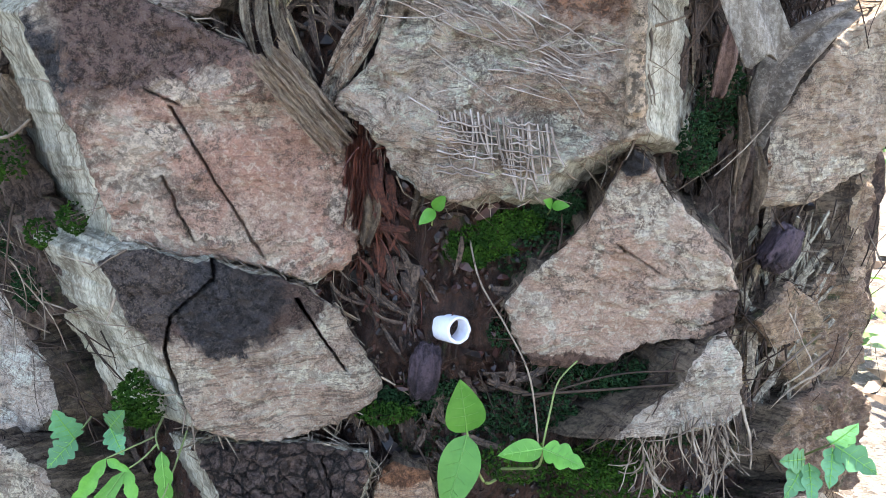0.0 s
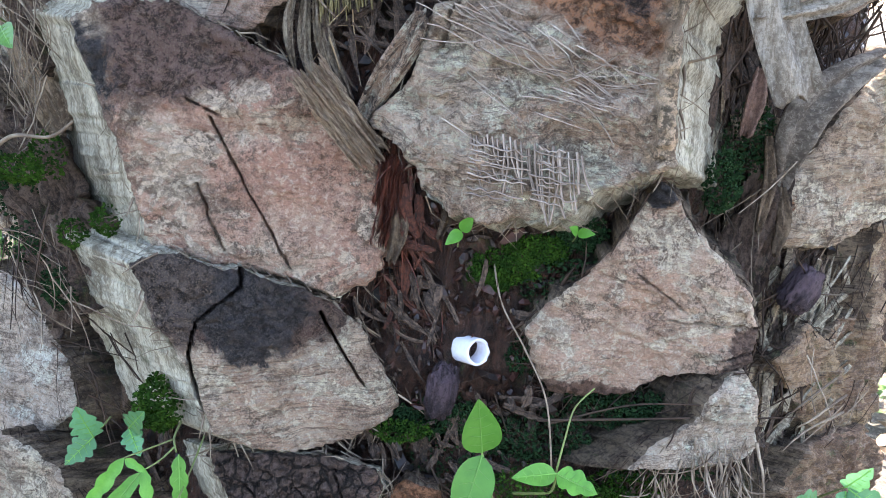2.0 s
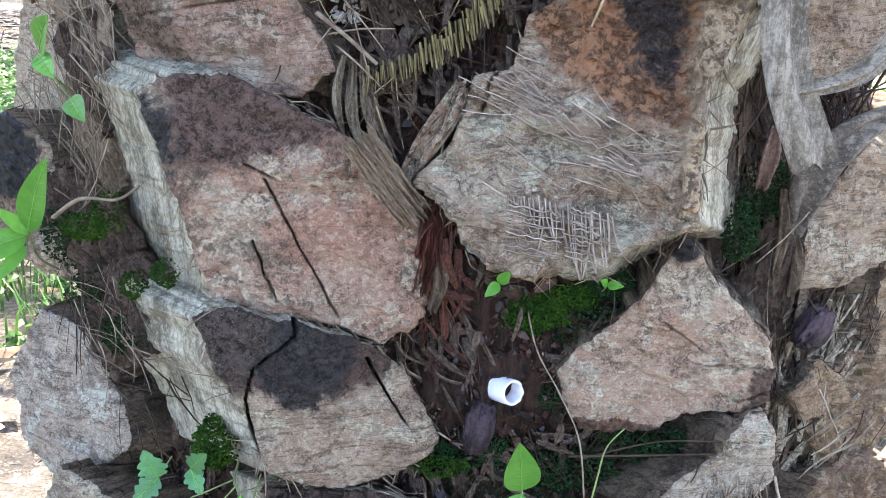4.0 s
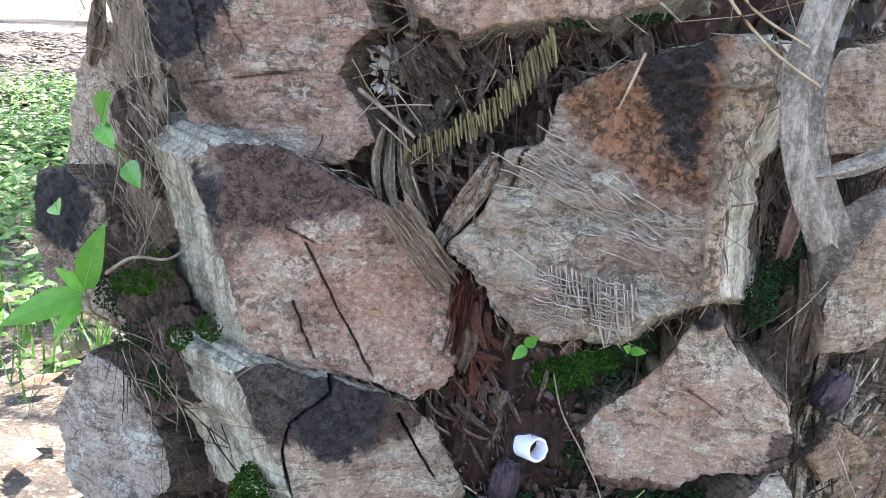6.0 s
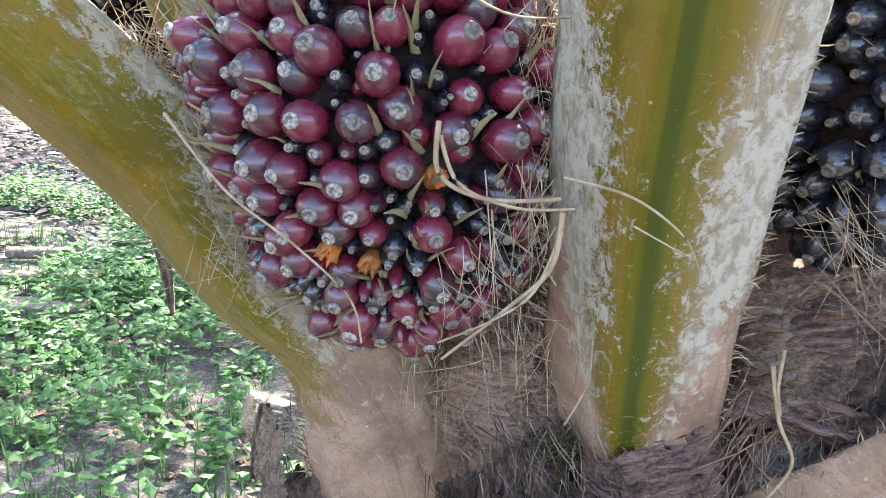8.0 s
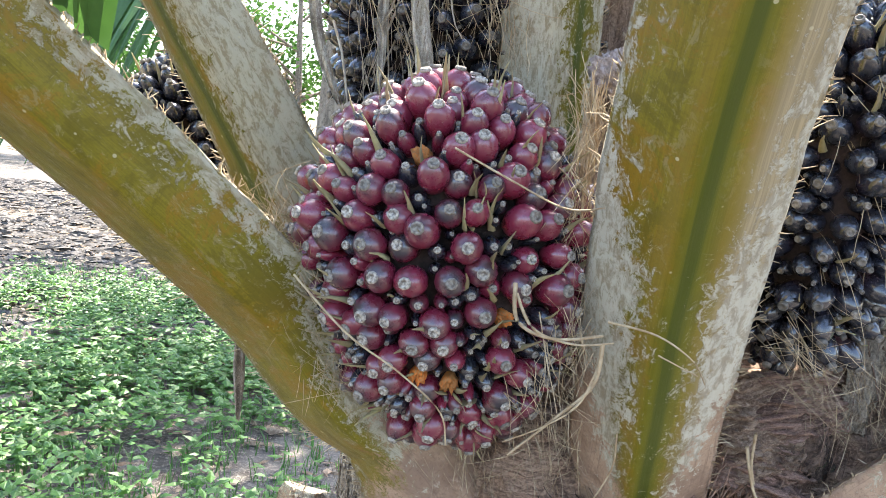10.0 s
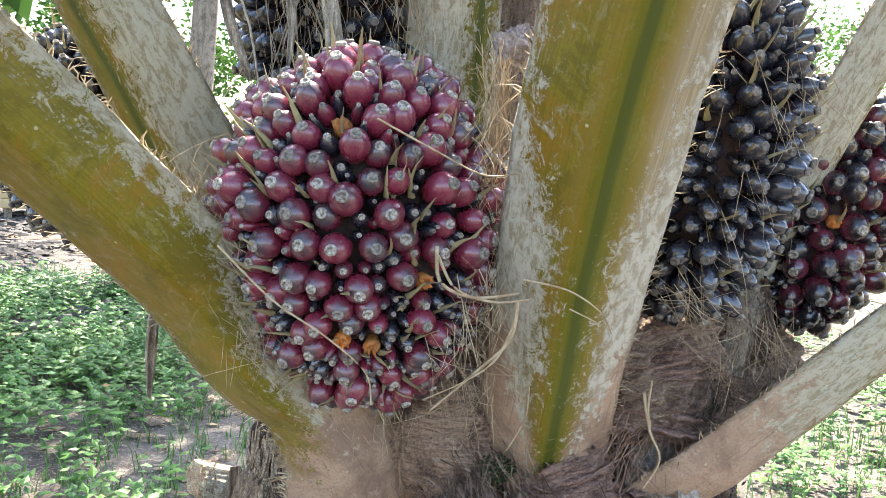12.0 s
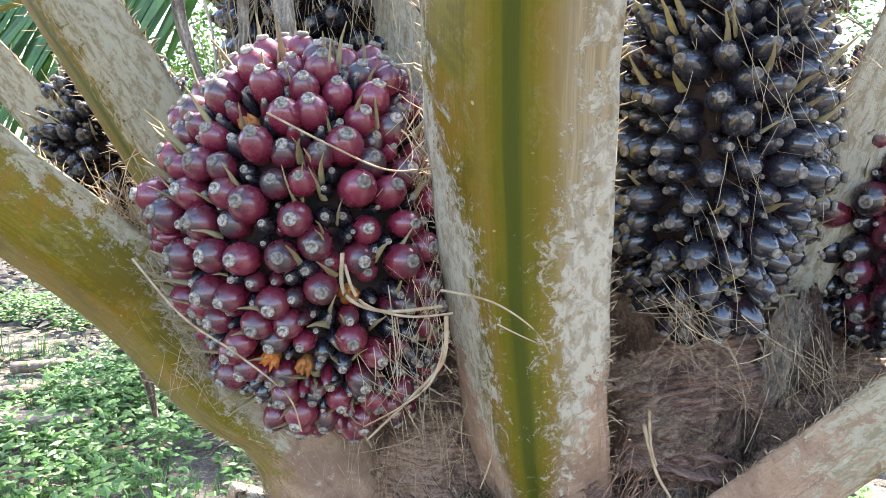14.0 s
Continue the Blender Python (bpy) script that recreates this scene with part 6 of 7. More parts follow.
strand("dry_strand", [(-0.309, 0.425, 1.522), (-0.25, 0.415, 1.495), (-0.20, 0.42, 1.475), (-0.16, 0.44, 1.478)], 0.0012, 0.0008, STRAND, "thin pale strand across the ripe bunch")
strand("dry_strand", [(-0.24, 0.425, 1.40), (-0.235, 0.415, 1.365), (-0.20, 0.41, 1.352), (-0.15, 0.43, 1.355)], 0.0022, 0.0016, STRAND, "curved pale strand across the ripe bunch")
strand("dry_strand", [(-0.238, 0.425, 1.39), (-0.22, 0.41, 1.36), (-0.18, 0.412, 1.348), (-0.14, 0.425, 1.35)], 0.0018, 0.0010, STRAND, "curved pale strand across the ripe bunch")
strand("dry_strand", [(-0.147, 0.44, 1.345), (-0.15, 0.45, 1.30), (-0.18, 0.465, 1.26), (-0.225, 0.48, 1.21)], 0.0024, 0.0012, STRAND, "long pale strand hanging over the ripe bunch")
strand("dry_strand", [(-0.145, 0.445, 1.33), (-0.16, 0.455, 1.28), (-0.19, 0.465, 1.25), (-0.23, 0.49, 1.22)], 0.0016, 0.0008, STRAND, "long pale strand hanging over the ripe bunch")
strand("dry_strand", [(-0.46, 0.48, 1.38), (-0.40, 0.455, 1.33), (-0.345, 0.455, 1.295), (-0.30, 0.465, 1.255), (-0.29, 0.48, 1.215)], 0.0014, 0.0009, STRAND, "long thin strand hanging across the bunch")
strand("dry_strand", [(-0.15, 0.415, 1.372), (-0.105, 0.405, 1.365), (-0.07, 0.40, 1.345), (-0.054, 0.405, 1.322)], 0.0014, 0.0006, STRAND, "yellowish strand lying over the broad stalk")
strand("dry_strand", [(-0.10, 0.41, 1.345), (-0.08, 0.405, 1.337), (-0.06, 0.41, 1.328)], 0.0009, 0.0005, STRAND, "short yellowish strand on the broad stalk")
strand("dry_strand", [(-0.10, 0.50, 1.30), (-0.105, 0.51, 1.24), (-0.103, 0.525, 1.19), (-0.115, 0.55, 1.14)], 0.0012, 0.0008, STRAND, "thin strand hanging down the sheath")
strand("dry_strand", [(0.05, 0.545, 1.22), (0.065, 0.55, 1.17), (0.085, 0.555, 1.13), (0.07, 0.56, 1.09)], 0.0022, 0.0012, STRAND, "pale bent strand in front of the sheath")
strand("dry_strand", [(0.052, 0.53, 1.24), (0.058, 0.545, 1.20), (0.066, 0.55, 1.175)], 0.0018, 0.0010, STRAND, "pale bent strand in front of the sheath")
strand("dry_strand", [(0.09, 0.535, 0.90), (0.10, 0.53, 0.862), (0.135, 0.53, 0.825), (0.175, 0.535, 0.80)], 0.0014, 0.0009, STRAND, "pale strand hanging over a cut stub")
strand("dry_strand", [(0.105, 0.54, 0.93), (0.10, 0.535, 0.885), (0.12, 0.53, 0.85), (0.165, 0.535, 0.825)], 0.0012, 0.0008, STRAND, "pale strand hanging over a cut stub")
strand("twig", [(0.02, 0.60, 0.55), (0.027, 0.57, 0.528), (0.045, 0.555, 0.50), (0.062, 0.545, 0.465), (0.07, 0.54, 0.408)], 0.0008, 0.0007, STRAND_GREY, "thin brown rootlet in front of a stub", "twig")
for k, (x, z, dx, dz, w) in enumerate(((-0.150, 0.775, 0.045, -0.035, 0.0030), (-0.142, 0.760, 0.05, 0.006, 0.0012), (-0.135, 0.752, 0.035, -0.03, 0.0014), (-0.13, 0.785, 0.03, -0.035, 0.0011), (-0.15, 0.752, 0.03, 0.03, 0.0010), (-0.122, 0.77, 0.012, -0.04, 0.0010))):
    strand("twig", [(x, 0.600, z), (x + dx * 0.5, 0.594, z + dz * 0.5 + 0.002), (x + dx, 0.598, z + dz)], w * 0.7, w * 0.5, STRAND_GREY, "short grey broken twig lying in a hollow", "twig")
strand("twig", [(0.06, 0.575, 0.435), (0.12, 0.565, 0.445), (0.17, 0.56, 0.452)], 0.0012, 0.0008, STRAND_DARK, "short dark twig below a stub", "twig")
strand("twig", [(0.07, 0.58, 0.43), (0.13, 0.57, 0.455), (0.19, 0.56, 0.463)], 0.0009, 0.0006, STRAND_DARK, "short grey twig below a stub", "twig")
strand("twig", [(-0.36, 0.60, 0.61), (-0.33, 0.585, 0.63), (-0.30, 0.58, 0.632), (-0.28, 0.575, 0.645)], 0.0018, 0.0010, STRAND_GREY, "small branched grey twig at the trunk edge", "twig")
strand("twig", [(0.06, 0.56, 0.815), (0.052, 0.555, 0.795), (0.045, 0.558, 0.775)], 0.0013, 0.0008, STRAND, "short pale twig on a scorched face", "twig")


def ribbon(name, pts, w, mat, label, wave=0.004, seed=0):
    """A dry strip of sheath with thickness, ridges along it and a frayed end."""
    p = smooth_path(pts, 60)
    n = 14
    v = []
    for i, q in enumerate(p):
        c = Vector(q[:3])
        ax = (Vector(p[min(i + 1, 59)][:3]) - Vector(p[max(i - 1, 0)][:3])).normalized()
        s = ax.cross(Vector((0.15, -1, 0.1))).normalized()
        o = s.cross(ax)
        hw = w * q[3]
        for j in range(2 * n):
            a = -1 + 2 * j / (n - 1) if j < n else 1 - 2 * (j - n) / (n - 1)
            h = wave * math.sin(a * 5 + seed) + 0.0015 * fbm(a * 7, i * 0.15, seed, 3) - 0.5 * wave * a * a
            v.append(c + s * (a * hw) + o * (h + (0.0012 if j < n else -0.0012)) + ax * (0.01 * fbm(a * 6, 0, seed, 2) if i > 56 else 0.0))
    f = ring_faces(60, 2 * n)
    f += [tuple(range(2 * n)), tuple(range(59 * 2 * n, 60 * 2 * n))]
    return tagged(link_mesh(name, v, f, mat), label, "dry sheath strip")


DRY_STRIP = fibrous("dry_strip", (0.60, 0.53, 0.43), (0.28, 0.22, 0.16), (220, 220, 7), 0.0, 7.0)
ribbon("sheath_strip", [(0.20, 0.585, 0.93, 0.7), (0.182, 0.555, 0.875, 0.9), (0.167, 0.54, 0.81, 1.0), (0.172, 0.532, 0.755, 1.05), (0.199, 0.528, 0.692, 1.1)], 0.0145, DRY_STRIP, "long grey dry sheath strip hanging over the trunk", 0.004, 1)
ribbon("sheath_strip", [(0.285, 0.58, 0.83, 1.0), (0.258, 0.555, 0.792, 1.0), (0.229, 0.54, 0.757, 0.8), (0.19, 0.532, 0.742, 0.55), (0.165, 0.532, 0.738, 0.2)], 0.010, DRY_STRIP, "curved grey dry sheath strip with a pointed end", 0.003, 2)
ribbon("sheath_strip", [(0.145, 0.60, 1.10, 0.8), (0.15, 0.575, 1.05, 1.0), (0.158, 0.57, 0.99, 1.0), (0.165, 0.575, 0.93, 0.8)], 0.022, DRY_STRIP, "broad grey dry sheath strip below the crown", 0.005, 3)
ribbon("sheath_strip", [(0.085, 0.585, 0.985, 1.0), (0.03, 0.575, 0.992, 0.8), (-0.02, 0.58, 0.998, 0.5)], 0.010, fibrous("pink_strip", (0.42, 0.29, 0.23), (0.2, 0.12, 0.09), (60, 60, 60), 0.0, 8.0), "pinkish brown torn strip along a stub top", 0.004, 4)
ribbon("dead_leaflet", [(-0.545, 0.64, 1.305, 0.5), (-0.556, 0.69, 1.235, 1.0), (-0.565, 0.74, 1.18, 1.0), (-0.572, 0.78, 1.12, 0.4)], 0.007, DRY_STRIP, "brown withered leaflet hanging behind a frond stalk", 0.003, 5)
PALE_STRIP = fibrous("bleached_strip", (0.66, 0.58, 0.46), (0.34, 0.26, 0.18), (260, 260, 8), 0.0, 22.0)
ribbon("sheath_strip", [(-0.492, 0.66, 1.72, 1.0), (-0.480, 0.645, 1.65, 0.9), (-0.466, 0.638, 1.606, 0.8), (-0.446, 0.635, 1.562, 0.4)], 0.008, PALE_STRIP, "pale dry strip hanging over the upper black bunch", 0.003, 8)
ribbon("sheath_strip", [(-0.405, 0.66, 1.72, 1.0), (-0.404, 0.645, 1.656, 0.9), (-0.401, 0.638, 1.618, 0.7), (-0.404, 0.632, 1.568, 0.3)], 0.007, PALE_STRIP, "pale dry strip hanging over the upper black bunch", 0.003, 9)
ribbon("sheath_strip", [(-0.366, 0.66, 1.72, 1.0), (-0.358, 0.645, 1.66, 1.0), (-0.352, 0.636, 1.628, 1.0), (-0.346, 0.630, 1.588, 1.1)], 0.011, PALE_STRIP, "broad bleached strip hanging behind the ripe bunch", 0.004, 10)
SPLINTER = fibrous("splinter", (0.46, 0.37, 0.26), (0.14, 0.095, 0.062), (200, 200, 10), 0.0, 25.0)
CRUST = cut_wood("crusted_bark", 31.0, (0.52, 0.47, 0.41), (0.34, 0.26, 0.20), (0.03, 0.022, 0.02), fibre=0.9)
ribbon("bark_sliver", [(-0.085, 0.606, 0.648, 0.6), (-0.066, 0.594, 0.682, 1.0), (-0.050, 0.590, 0.708, 1.0), (-0.040, 0.592, 0.728, 0.7)], 0.010, CRUST, "crusted black and white bark edge of a cut stub", 0.003, 31)
for k, (x, z, w) in enumerate(((-0.136, 0.714, 0.0036), (-0.125, 0.704, 0.0048), (-0.114, 0.708, 0.0030), (-0.105, 0.698, 0.0040))):
    ribbon("bark_sliver", [(x - 0.004 * (k - 1), 0.614 + 0.004 * (k % 2), z + 0.030 + 0.006 * (k % 3), 0.6), (x, 0.604 + 0.005 * (k % 2), z, 1.0), (x + 0.006 + 0.003 * k, 0.602, z - 0.030, 0.4)], w, SPLINTER, "tan splintered strip of an old frond base", 0.002, k + 32)
ribbon("sheath_strip", [(0.312, 0.668, 0.712, 0.5), (0.278, 0.652, 0.694, 0.9), (0.255, 0.645, 0.672, 1.1), (0.246, 0.645, 0.645, 1.0), (0.244, 0.655, 0.610, 0.4)], 0.016, fibrous("grey_bark_slab", (0.42, 0.36, 0.29), (0.16, 0.125, 0.095), (40, 220, 220), 0.0, 23.0), "torn grey bark slab curling over a cut stub", 0.004, 11)
ribbon("bark_sliver", [(0.214, 0.652, 0.700, 0.5), (0.212, 0.645, 0.678, 1.0), (0.209, 0.648, 0.650, 0.8)], 0.009, fibrous("pink_sliver", (0.34, 0.21, 0.16), (0.14, 0.08, 0.06), (160, 160, 20), 0.0, 24.0), "pinkish torn bark sliver beside a cut stub", 0.003, 41)
SLIVER = fibrous("brown_sliver", (0.27, 0.19, 0.12), (0.10, 0.065, 0.04), (120, 120, 8), 0.0, 12.0)
for k, (x, y, z, w, h) in enumerate(((0.225, 0.635, 0.615, 0.006, 0.07), (0.243, 0.64, 0.585, 0.006, 0.05), (-0.055, 0.595, 0.575, 0.007, 0.05), (-0.02, 0.60, 0.585, 0.004, 0.03), (-0.37, 0.69, 0.70, 0.010, 0.10), (-0.43, 0.745, 0.90, 0.012, 0.10), (-0.45, 0.76, 0.98, 0.012, 0.09), (0.10, 0.575, 0.93, 0.009, 0.07), (0.085, 0.575, 0.90, 0.007, 0.06), (-0.43, 0.75, 0.80, 0.010, 0.06))):
    ribbon("bark_sliver", [(x, y + 0.01, z + h * 0.5, 0.5), (x + 0.003, y, z, 1.0), (x - 0.002, y - 0.004, z - h * 0.5, 0.5)], w, SLIVER, "loose fibrous sliver of a frond base", 0.002, k + 10)


def pipe():
    ob = thing("pipe", look((0.012, 0.592, 0.481), (0.012 + 0.055, 0.512, 0.481 + 0.022)) @ pose(0, 0, 0, 180, 0, 0), "short cut piece of white plastic pipe stuck in the trunk", "plastic pipe")
    m = Mat("white_plastic", 0.35, 0.5)
    c = m.mix(m.span(m.noise(60, 4, 0.7), 0.45, 0.75, 0, 0.5), (0.72, 0.72, 0.78), (0.42, 0.36, 0.32))
    m.bump(m.noise(120, 3), 0.1, 0.001)
    m.colour(c)
    prof = [(0.0082, -0.055), (0.0082, 0.0), (0.0086, 0.0008), (0.0103, 0.0008), (0.0108, 0.0), (0.0108, -0.055)]
    n = 36
    v = [(r * math.cos(2 * math.pi * i / n), r * math.sin(2 * math.pi * i / n), z + (0.0012 * fbm(math.cos(2 * math.pi * i / n) * 2, math.sin(2 * math.pi * i / n) * 2, 1, 2) if z > -0.01 else 0)) for r, z in prof for i in range(n)]
    link_mesh("wall", v, [tuple(reversed(f)) for f in ring_faces(len(prof), n)], m.mat, ob)
    v, f = lathe([(0.0083, -0.024), (0.0083, -0.022)], 24)
    link_mesh("plug", v, f, CORE, ob, "dark soil inside the pipe")


pipe()
PURPLE = fibrous("purple_bark", (0.11, 0.075, 0.088), (0.025, 0.018, 0.021), (140, 140, 20), 0.0, 10.0)


def chunk(c, turn, size, label, seed):
    ob = thing("bark_chunk", pose(*c, *turn), label, "bark piece")
    n, rings = 64, 36
    v = []
    for i in range(rings):
        t = math.pi * i / (rings - 1)
        for j in range(n):
            p = 2 * math.pi * j / n
            d = (math.sin(t) * math.cos(p), math.sin(t) * math.sin(p), math.cos(t))
            s = 1 + 0.14 * fbm(d[0] * 3, d[1] * 3, d[2] * 1.2 + seed, 4) - 0.22 * abs(fbm(d[0] * 5 + 2, d[1] * 5, d[2] * 0.8 + seed, 3))
            v.append((size[0] * abs(d[0]) ** 0.7 * math.copysign(1, d[0]) * s, size[1] * d[1] * s, size[2] * abs(d[2]) ** 0.7 * math.copysign(1, d[2]) * s))
    link_mesh("bark", v, ring_faces(rings, n), PURPLE, ob)


chunk((-0.014, 0.592, 0.446), (12, 8, 0), (0.0125, 0.010, 0.027), "purple-black rotten bark piece below the pipe", 1)
chunk((0.281, 0.672, 0.519), (5, 35, 30), (0.018, 0.012, 0.022), "purple-brown bark piece wedged between stubs", 2)


def moss(spots, count, mat, label, seed, size=0.004):
    """A cushion of tiny upright shoots."""
    r = random.Random(seed)
    v, f = [], []
    for k in range(count):
        x, y, z, rx, rz = spots[k % len(spots)]
        a, q = r.uniform(0, 6.28), math.sqrt(r.random())
        px, pz = x + rx * q * math.cos(a), z + rz * q * math.sin(a)
        py = y + 0.007 * fbm(px * 60, pz * 60, seed, 3) + 0.012 * q * q
        p = Vector((px, py, pz))
        up = Vector((r.gauss(0, 0.35), -1, r.gauss(0.45, 0.35))).normalized()
        L = r.uniform(0.5, 1.3) * size
        s = up.orthogonal().normalized()
        s = Matrix.Rotation(r.uniform(0, 6.28), 3, up) @ s
        t = up.cross(s)
        i = len(v)
        v += [p + s * L * 0.35 + up * L * 0.3, p - s * L * 0.2 + t * L * 0.3 + up * L * 0.4, p - s * L * 0.2 - t * L * 0.3 + up * L * 0.35, p + up * L * 1.1, p - up * L * 0.3]
        f += [(i, i + 1, i + 3), (i + 1, i + 2, i + 3), (i + 2, i, i + 3), (i + 4, i + 1, i), (i + 4, i + 2, i + 1), (i + 4, i, i + 2)]
    tagged(link_mesh("moss", v, f, mat, smooth=False), label, "moss", kind="stuff")


moss([(0.030, 0.596, 0.546, 0.030, 0.015), (0.052, 0.595, 0.560, 0.024, 0.013), (0.018, 0.598, 0.536, 0.018, 0.012)], 3600, MOSS, "bright green moss cushion between the stubs", 71, 0.0035)
moss([(0.155, 0.600, 0.415, 0.02, 0.012), (0.06, 0.575, 0.37, 0.03, 0.02), (0.12, 0.565, 0.365, 0.03, 0.014), (-0.045, 0.58, 0.412, 0.025, 0.010), (-0.23, 0.56, 0.43, 0.02, 0.02), (-0.34, 0.60, 0.60, 0.02, 0.012)], 3200, MOSS, "green moss patches low on the trunk", 72, 0.0038)
moss([(0.11, 0.605, 0.425, 0.06, 0.014), (0.065, 0.598, 0.545, 0.04, 0.028), (0.085, 0.60, 0.575, 0.02, 0.015), (0.216, 0.652, 0.640, 0.02, 0.035), (0.01, 0.60, 0.375, 0.06, 0.03), (0.16, 0.59, 0.39, 0.05, 0.02), (0.19, 0.62, 0.615, 0.015, 0.025), (-0.02, 0.60, 0.41, 0.03, 0.015)], 4200, MOSS_DARK, "dark green moss film on damp fibre", 73, 0.004)
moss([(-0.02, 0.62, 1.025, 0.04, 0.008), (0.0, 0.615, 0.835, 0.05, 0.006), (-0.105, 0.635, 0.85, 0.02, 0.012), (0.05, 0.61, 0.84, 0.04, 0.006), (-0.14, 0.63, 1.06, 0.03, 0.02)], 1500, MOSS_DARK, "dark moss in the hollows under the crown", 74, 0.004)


RIB = plain("leaf_rib", (0.19, 0.42, 0.08), (0.14, 0.33, 0.06), 60, 0.5, 0.3, 0.0)


def blade_leaf(c, tip, up, w, mat, parent, name="leaf", curl=0.12, lobes=0):
    """One leaf from its stalk end to its tip, with a midrib fold and a bent tip."""
    c, tip, up = Vector(c), Vector(tip), Vector(up).normalized()
    d = tip - c
    s = d.cross(up).normalized()
    nrm = s.cross(d).normalized()
    v, f = [], []
    rows, cols = 13, 7
    for i in range(rows):
        t = i / (rows - 1)
        prof = math.sin(math.pi * min(1, t ** 0.75)) ** 0.8 * (1 - 0.15 * t) if 0 < t < 1 else 0.02
        if lobes:
            prof *= 0.72 + 0.35 * abs(math.sin(t * math.pi * lobes))
        for j in range(cols):
            a = -1 + 2 * j / (cols - 1)
            v.append(d * t + s * (a * prof * w) + nrm * (-abs(a) * prof * w * -0.22 - curl * d.length * t * t + 0.02 * w * math.sin(t * 14 + a * 4)))
    for i in range(rows - 1):
        for j in range(cols - 1):
            k = i * cols + j
            f.append((k, k + 1, k + cols + 1, k + cols))
    ob = link_mesh(name, v, f, mat, parent)
    ob.matrix_world = Matrix.Translation(c)
    if w > 0.006:
        rv, rf = [], []
        tube(rv, rf, [v[i * cols + cols // 2] + nrm * 0.0003 for i in range(rows)], 0.0006, 0.0002, 5)
        for i in range(2, rows - 2, 2):
            for q in (1, cols - 2):
                tube(rv, rf, [v[i * cols + cols // 2] + nrm * 0.0002, (v[(i + 1) * cols + (q + cols // 2) // 2] + v[i * cols + (q + cols // 2) // 2]) * 0.5 + nrm * 0.0003, v[(i + 1) * cols + q] + nrm * 0.0003], 0.0003, 0.0001, 4)
        link_mesh("midrib", rv, rf, RIB, ob, "pale midrib and side veins")
    return ob


def plant(base, label, leaves, stems, mat, stem_mat=None):
    ob = thing("seedling", pose(*base), label, "small plant")
    bpy.context.view_layer.update()
    for pts, r0 in stems:
        v, f = [], []
        tube(v, f, [Vector(p) - Vector(base) for p in smooth_path(pts, 14)], r0, r0 * 0.7, 6)
        link_mesh("stem", v, f, stem_mat or STEM, ob)
    for c, tip, up, w, *rest in leaves:
        o = blade_leaf(c, tip, up, w, mat, ob, lobes=rest[0] if rest else 0)
        o.matrix_parent_inverse = Matrix.Identity(4)
        o.matrix_local = Matrix.Translation(Vector(c) - Vector(base))
    return ob


STEM = plain("green_stem", (0.20, 0.28, 0.08), (0.14, 0.16, 0.06), 90, 0.6, 0.3, 0.0)
F = (0.1, -1, 0.45)
plant((0.04, 0.56, 0.37), "bright green seedling with two oval leaves", [((0.016, 0.502, 0.447), (0.012, 0.487, 0.490), F, 0.0145), ((0.016, 0.500, 0.446), (0.002, 0.470, 0.402), (0.1, -1, 0.3), 0.015)], [([(0.04, 0.56, 0.37), (0.03, 0.52, 0.395), (0.022, 0.505, 0.42), (0.016, 0.502, 0.447)], 0.0012)], LEAF)
plant((0.045, 0.56, 0.38), "green seedling with insect-eaten leaves on a slender stem", [((0.068, 0.507, 0.431), (0.038, 0.497, 0.433), (0, -0.8, 0.8), 0.0085), ((0.068, 0.507, 0.431), (0.096, 0.497, 0.424), (0, -0.8, 0.8), 0.010, 3)], [([(0.045, 0.56, 0.38), (0.055, 0.53, 0.40), (0.066, 0.51, 0.415), (0.068, 0.507, 0.431)], 0.0012), ([(0.068, 0.515, 0.42), (0.074, 0.522, 0.45), (0.080, 0.53, 0.47), (0.094, 0.54, 0.481)], 0.0008)], LEAF)
plant((-0.008, 0.59, 0.565), "tiny bright green seedling on moss", [((-0.006, 0.575, 0.581), (0.001, 0.565, 0.594), F, 0.005), ((-0.006, 0.575, 0.581), (-0.016, 0.562, 0.575), F, 0.005)], [([(-0.008, 0.59, 0.565), (-0.007, 0.58, 0.575), (-0.006, 0.575, 0.581)], 0.0007)], LEAF)
plant((0.075, 0.585, 0.575), "tiny pale green seedling beside the fringe", [((0.076, 0.572, 0.585), (0.086, 0.562, 0.588), F, 0.004), ((0.076, 0.572, 0.585), (0.070, 0.560, 0.592), F, 0.004)], [([(0.075, 0.585, 0.575), (0.0755, 0.577, 0.58), (0.076, 0.572, 0.585)], 0.0006)], LEAF)
plant((-0.205, 0.55, 0.43), "light green seedling with long wavy lance-shaped leaves", [((-0.228, 0.50, 0.428), (-0.261, 0.485, 0.383), F, 0.006, 4), ((-0.217, 0.50, 0.418), (-0.268, 0.47, 0.350), F, 0.0075, 5), ((-0.216, 0.502, 0.418), (-0.209, 0.49, 0.391), F, 0.0052, 3), ((-0.192, 0.505, 0.430), (-0.188, 0.49, 0.386), F, 0.0066, 4), ((-0.228, 0.50, 0.427), (-0.212, 0.498, 0.418), F, 0.0035, 2)], [([(-0.205, 0.55, 0.43), (-0.20, 0.52, 0.434), (-0.194, 0.506, 0.431)], 0.0009), ([(-0.20, 0.52, 0.433), (-0.215, 0.505, 0.432), (-0.228, 0.50, 0.428)], 0.0008), ([(-0.198, 0.515, 0.43), (-0.206, 0.505, 0.424), (-0.217, 0.50, 0.418)], 0.0008)], LEAF)
